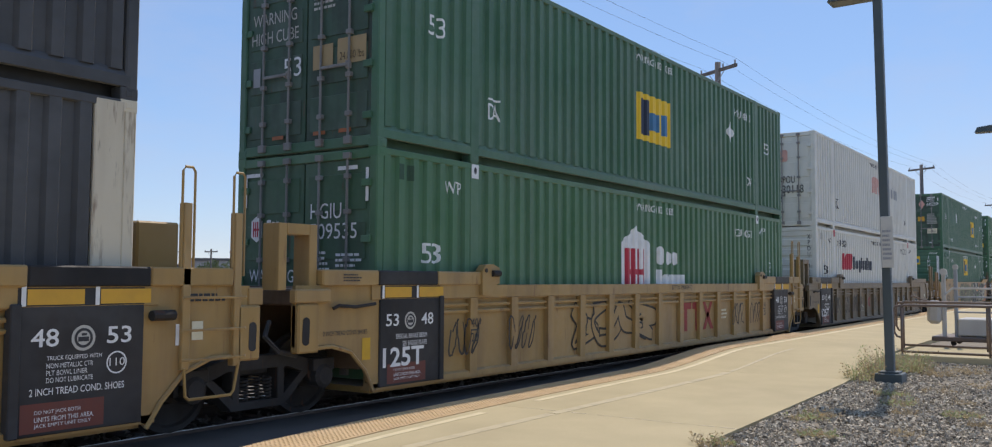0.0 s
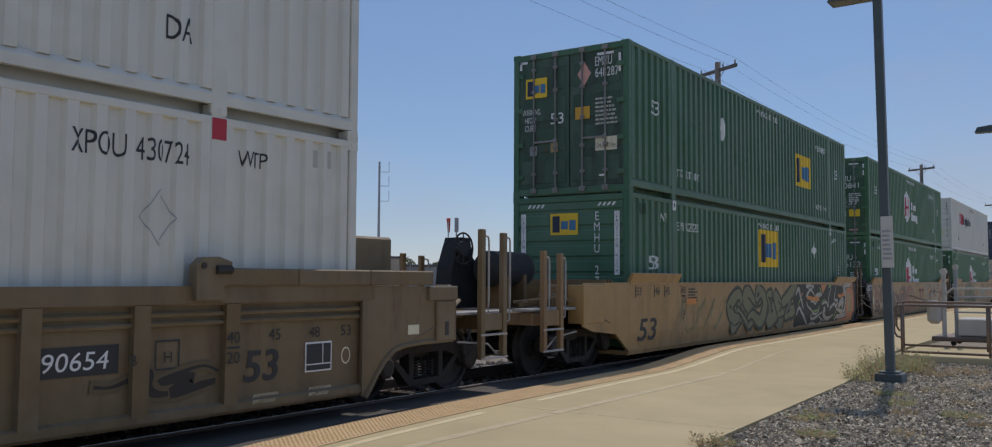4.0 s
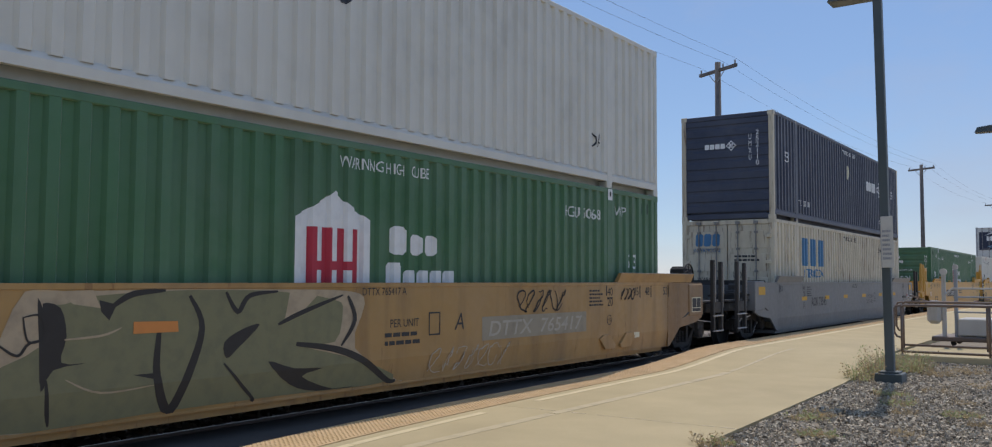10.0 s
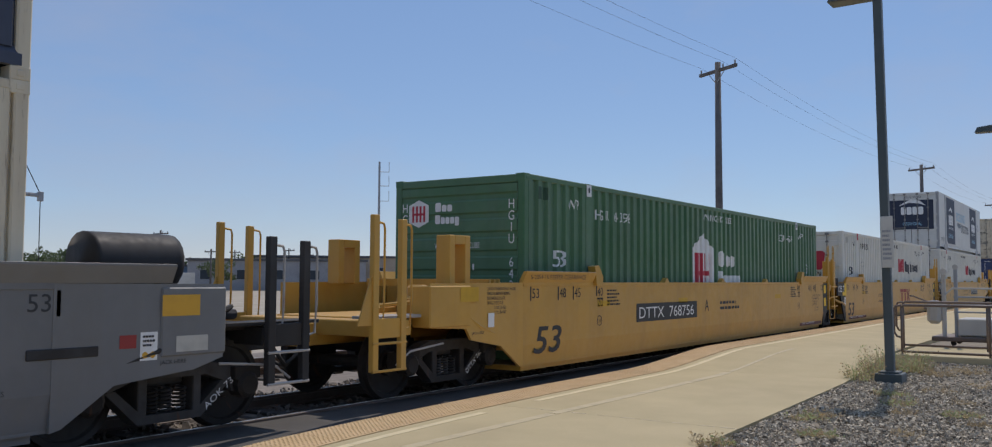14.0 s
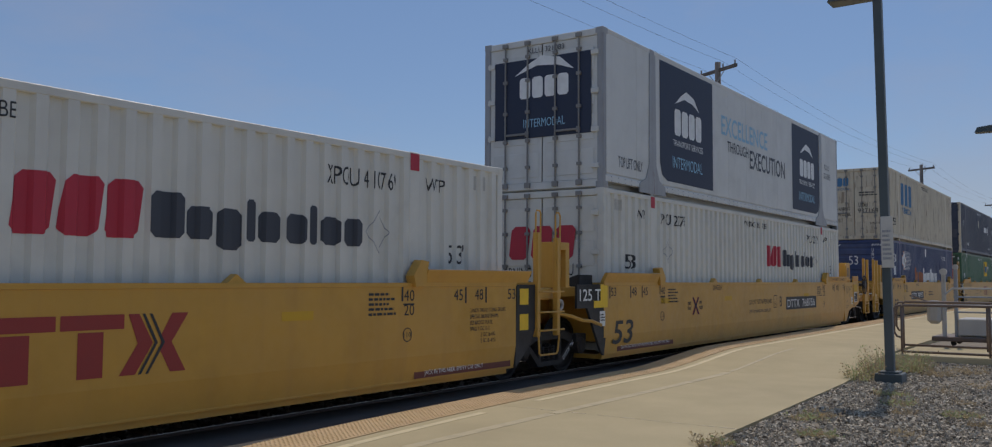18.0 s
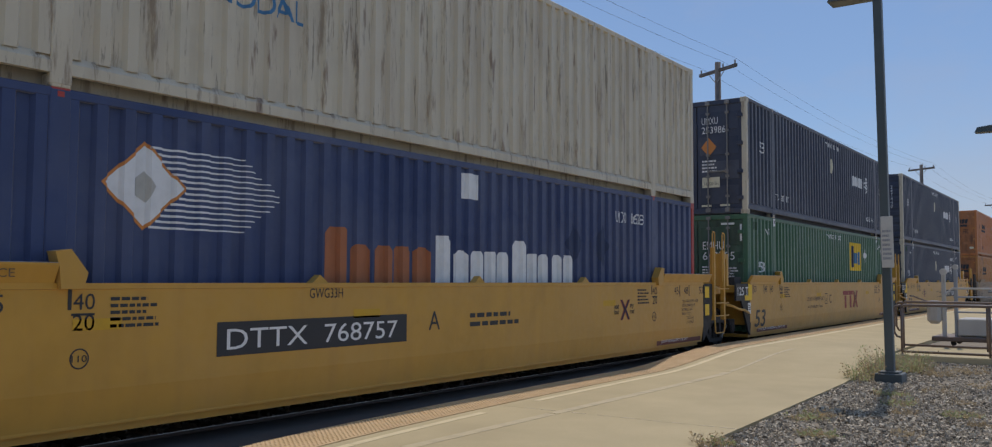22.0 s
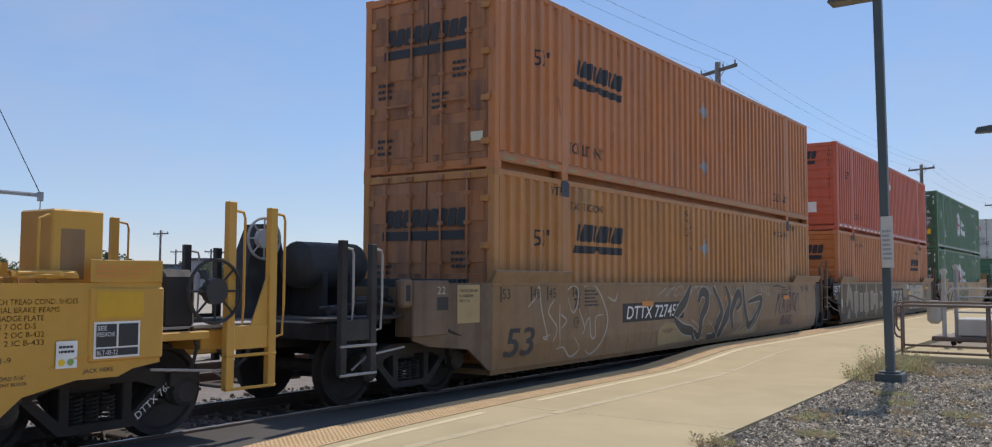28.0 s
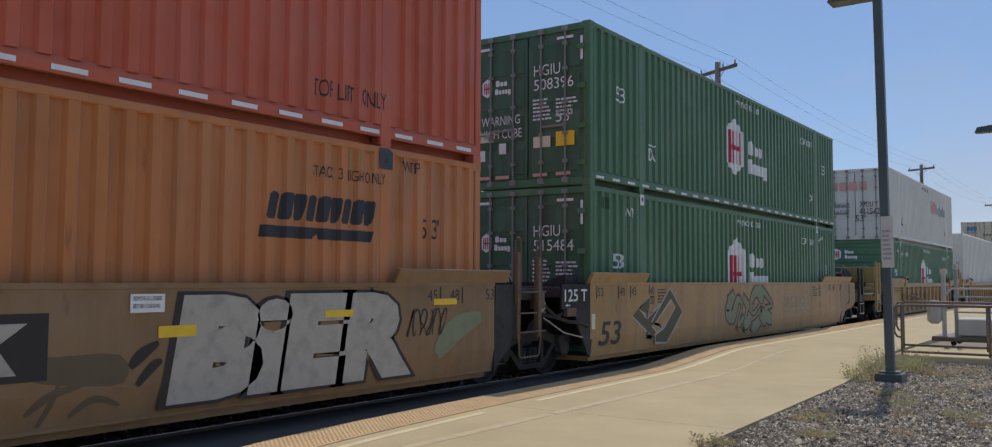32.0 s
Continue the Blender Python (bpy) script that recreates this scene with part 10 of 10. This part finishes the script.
for k, o in enumerate([[(a_ - 0.15, b_) for a_, b_ in q] for q in SLABS]):
    c = (sum(q[0] for q in o) / len(o), sum(q[1] for q in o) / len(o))
    cdec(t, "graffiti_outline", polys([(c[0] + (q[0] - c[0]) * 1.0 + 0.022 * (1 if q[0] > c[0] else -1), c[1] + (q[1] - c[1]) + 0.022 * (1 if q[1] > c[1] else -1)) for q in o]), 0, 0, M["g_pale"], 0.004 + 0.0002 * k)
    cdec(t, "graffiti", polys(o), 0, 0, M["g_hatch"], 0.0065 + 0.0002 * k)
    rnd = random.Random(k)
    for i in range(len(o)):
        p, q = Vector(o[i]), Vector(o[(i + 1) % len(o)])
        for j in range(1, int((q - p).length / 0.07)):
            h0 = p.lerp(q, j * 0.07 / (q - p).length)
            nrm = Vector((q.y - p.y, p.x - q.x)).normalized() * -0.1 * rnd.uniform(0.6, 1.1)
            h1 = h0 + (nrm if nrm.dot(Vector(c) - h0) > 0 else -nrm) + (q - p).normalized() * 0.05
            cdec(t, "hatching", ribbon([h0, h0.lerp(h1, 0.5), h1], 0.016), 0, 0, M["g_pale"], 0.0095)
cdec(t, "trade_panel", rects((0, 0, 2.6, 0.56)), 7.2, 0.72, M["g_dark"])
cdec(t, "lettering", polys([(0.30, 0.36), (0.95, 0.36), (0.98, 0.48), (0.34, 0.48)], [(0.46, 0.07), (0.68, 0.07), (0.78, 0.36), (0.58, 0.36)], [(0.38, 0.06), (0.74, 0.06), (0.76, 0.12), (0.40, 0.12)], [(1.04, 0.36), (1.66, 0.36), (1.68, 0.48), (1.06, 0.48)],
                              [(1.22, 0.07), (1.44, 0.07), (1.54, 0.36), (1.34, 0.36)], [(1.14, 0.06), (1.50, 0.06), (1.52, 0.12), (1.16, 0.12)]), 7.2, 0.72, M["g_silver"], 0.007)
cdec(t, "lettering", polys([(1.62, 0.06), (1.84, 0.06), (2.42, 0.48), (2.20, 0.48)]), 7.2, 0.72, M["g_silver"], 0.007)
cdec(t, "lettering", polys([(2.06, 0.06), (2.34, 0.06), (2.04, 0.48), (1.78, 0.48)]), 7.2, 0.72, M["g_silver"], 0.009)
for i in range(4):
    cdec(t, "speed_line", rects((0, 0, 0.50, 0.014)), 7.94, 0.86 + 0.05 * i, M["g_silver"], 0.007)
    cdec(t, "speed_line", rects((0, 0, 0.42, 0.014)), 8.72, 0.86 + 0.05 * i, M["g_silver"], 0.007)
cw(t, "DTTX 727452 C", 7.9, 1.37, 0.09, M["t_black"], 0.86)
spray(t, [(9.56, 0.95), (9.83, 0.91), (10.47, 0.89), (10.51, 0.64), (10.06, 0.65), (9.62, 0.74)], "g_brown")
spray(t, [(9.63, 0.44), (9.84, 0.59), (10.12, 0.65)], "g_brown", 0.074)
spray(t, [(9.74, 0.33), (9.84, 0.51), (9.92, 0.72)], "g_brown", 0.052)
spray(t, [(10.01, 0.39), (10.24, 0.52), (10.49, 0.44)], "g_brown", 0.066)
spray(t, [(10.57, 0.77), (10.69, 0.88), (10.86, 0.98)], "g_dark", 0.115)
spray(t, [(10.64, 0.60), (10.80, 0.76), (10.90, 0.81)], "g_dark", 0.093)
spray(t, [(15.03, 0.60), (15.44, 0.91), (16.02, 1.06)], "g_green", 0.338)
decal("graffiti_shadow", letters("BiER", 1.10, 3.75, 0.12, 0.12), 10.86, 0.35, M["g_dark"], t, -WY + 0.012, lift=0.004)
decal("graffiti_letters", letters("BiER", 1.03, 3.56, 0.085, 0.12), 10.95, 0.385, M["g_silver"], t, -WY + 0.012, lift=0.007)
for r in ((0, 0, 0.42, 0.11), (2.15, 0.12, 2.6, 0.2), (4.1, 0.22, 4.6, 0.3)):
    cdec(t, "reflector", rects(r), 10.85, 1.02, M["t_yellow"], 0.010)
cdec(t, "notice_plate", rects((0, 0, 0.36, 0.17)), 10.55, 1.26, M["t_white"], 0.010)
cw(t, "REMOVE ALL DEBRIS", 10.58, 1.37, 0.04, M["t_black"], 0.3).location.y -= 0.009
cw(t, "BEFORE LOADING", 10.58, 1.30, 0.04, M["t_black"], 0.28).location.y -= 0.009
scrawl(t, 14.4, 15.2, 0.85, 1.2, 36, M["g_dark"], 6, 0.025)
load(U["Q"], lambda m_: orange_pair_box(m_, False, "235410", "orange", False, (12.15,)), lambda m_: orange_pair_box(m_, True, "240177", "red", False))
t = smooth_well("tan smooth-sided well car with patchy graffiti along its side", M["brown_car"], U["R"], "artic", "end", M["black_car"], M["t_black"], posts=False, gear=M["black_car"])
wild(t, 1.6, 3.4, 61, M["g_olive"], M["g_pale"], None, 2)
wild(t, 6.4, 9.4, 62, M["g_green"], M["g_dark"], M["g_pink"], 4, curvy=True)
scrawl(t, 10.4, 12.8, 0.8, 1.2, 63, M["g_pale"], 6, 0.04)
load(U["R"], lambda m_: hub(m_, False, "HGIU", "515484"), lambda m_: hub(m_, True, "HGIU", "508396", True))

rib_well(OLD, M["old_car"], U["S"], "end", "artic", "790201")
load(U["S"], lambda m_: hub(m_, False, "HGIU", "640215", False, False), lambda m_: white_box_kind(m_, True, "411542", True, 9.4))
rib_well(OLD, M["old_car"], U["T"], "artic", "artic")


def trailer(m_):
    t_ = thing("semi_trailer", "white ribbed highway trailer standing in a well", "trailer", at=m_)
    s = Shape().box(0.3, 15.9, -1.27, 1.27, 0.85, 4.05, 0.06)
    part("body", s, M["white"], t_)
    rb = Shape().box(-0.03, 0.03, -1.295, -1.265, 0.95, 3.95, 0.006).mesh("side_rib", M["reefer"])
    for i in range(26):
        part("side_rib", rb, None, t_, at=pose(0.7 + i * 0.6, 0, 0))
    part("corner_trim", Shape().box(0.26, 0.5, -1.3, -1.2, 0.8, 4.08, 0.01), M["reefer"], t_)
    part("lower_rail", Shape().box(0.3, 15.9, -1.3, -1.26, 0.8, 0.95, 0.006), M["galv"], t_)
    for x in (1.5, 2.8):
        for y in (-1.05, 1.05):
            w_ = part("wheel", Shape().lathe_y([(0.2, -0.15), (0.48, -0.13), (0.5, 0), (0.48, 0.13), (0.2, 0.15)], n=20), M["black_car"], t_, at=pose(x, y, 0.5))
    part("rear_lamp", Shape().box(0.24, 0.3, -1.2, -1.0, 1.0, 1.12, 0.01), M["t_red"], t_)
    return t_


load(U["T"], trailer)
rib_well(OLD, M["old_car"], U["V"], "artic", "artic")
load(U["V"], lambda m_: white_box_kind(m_, False, "430555"), lambda m_: cream_box(m_, True, "937001"))


def motions():
    """Every car and box rolls towards -x at one speed; the wheelsets turn with it."""
    for ob, u, z in MOVERS:
        walk(ob, [(0.0, pose(u, TRACK_Y, z)), (32.0, pose(u - SPEED * 32.0, TRACK_Y, z))])
    step = 2 / FPS
    turn = math.degrees(SPEED * step / WHEEL_R)
    n = int(round(32.0 / step))
    for w_ in WHEELS:
        p = w_.matrix_basis.translation.copy()
        walk(w_, [(i * step, pose(p.x, p.y, p.z, 0, -(i * turn) % 360, 0)) for i in range(n + 1)])


motions()
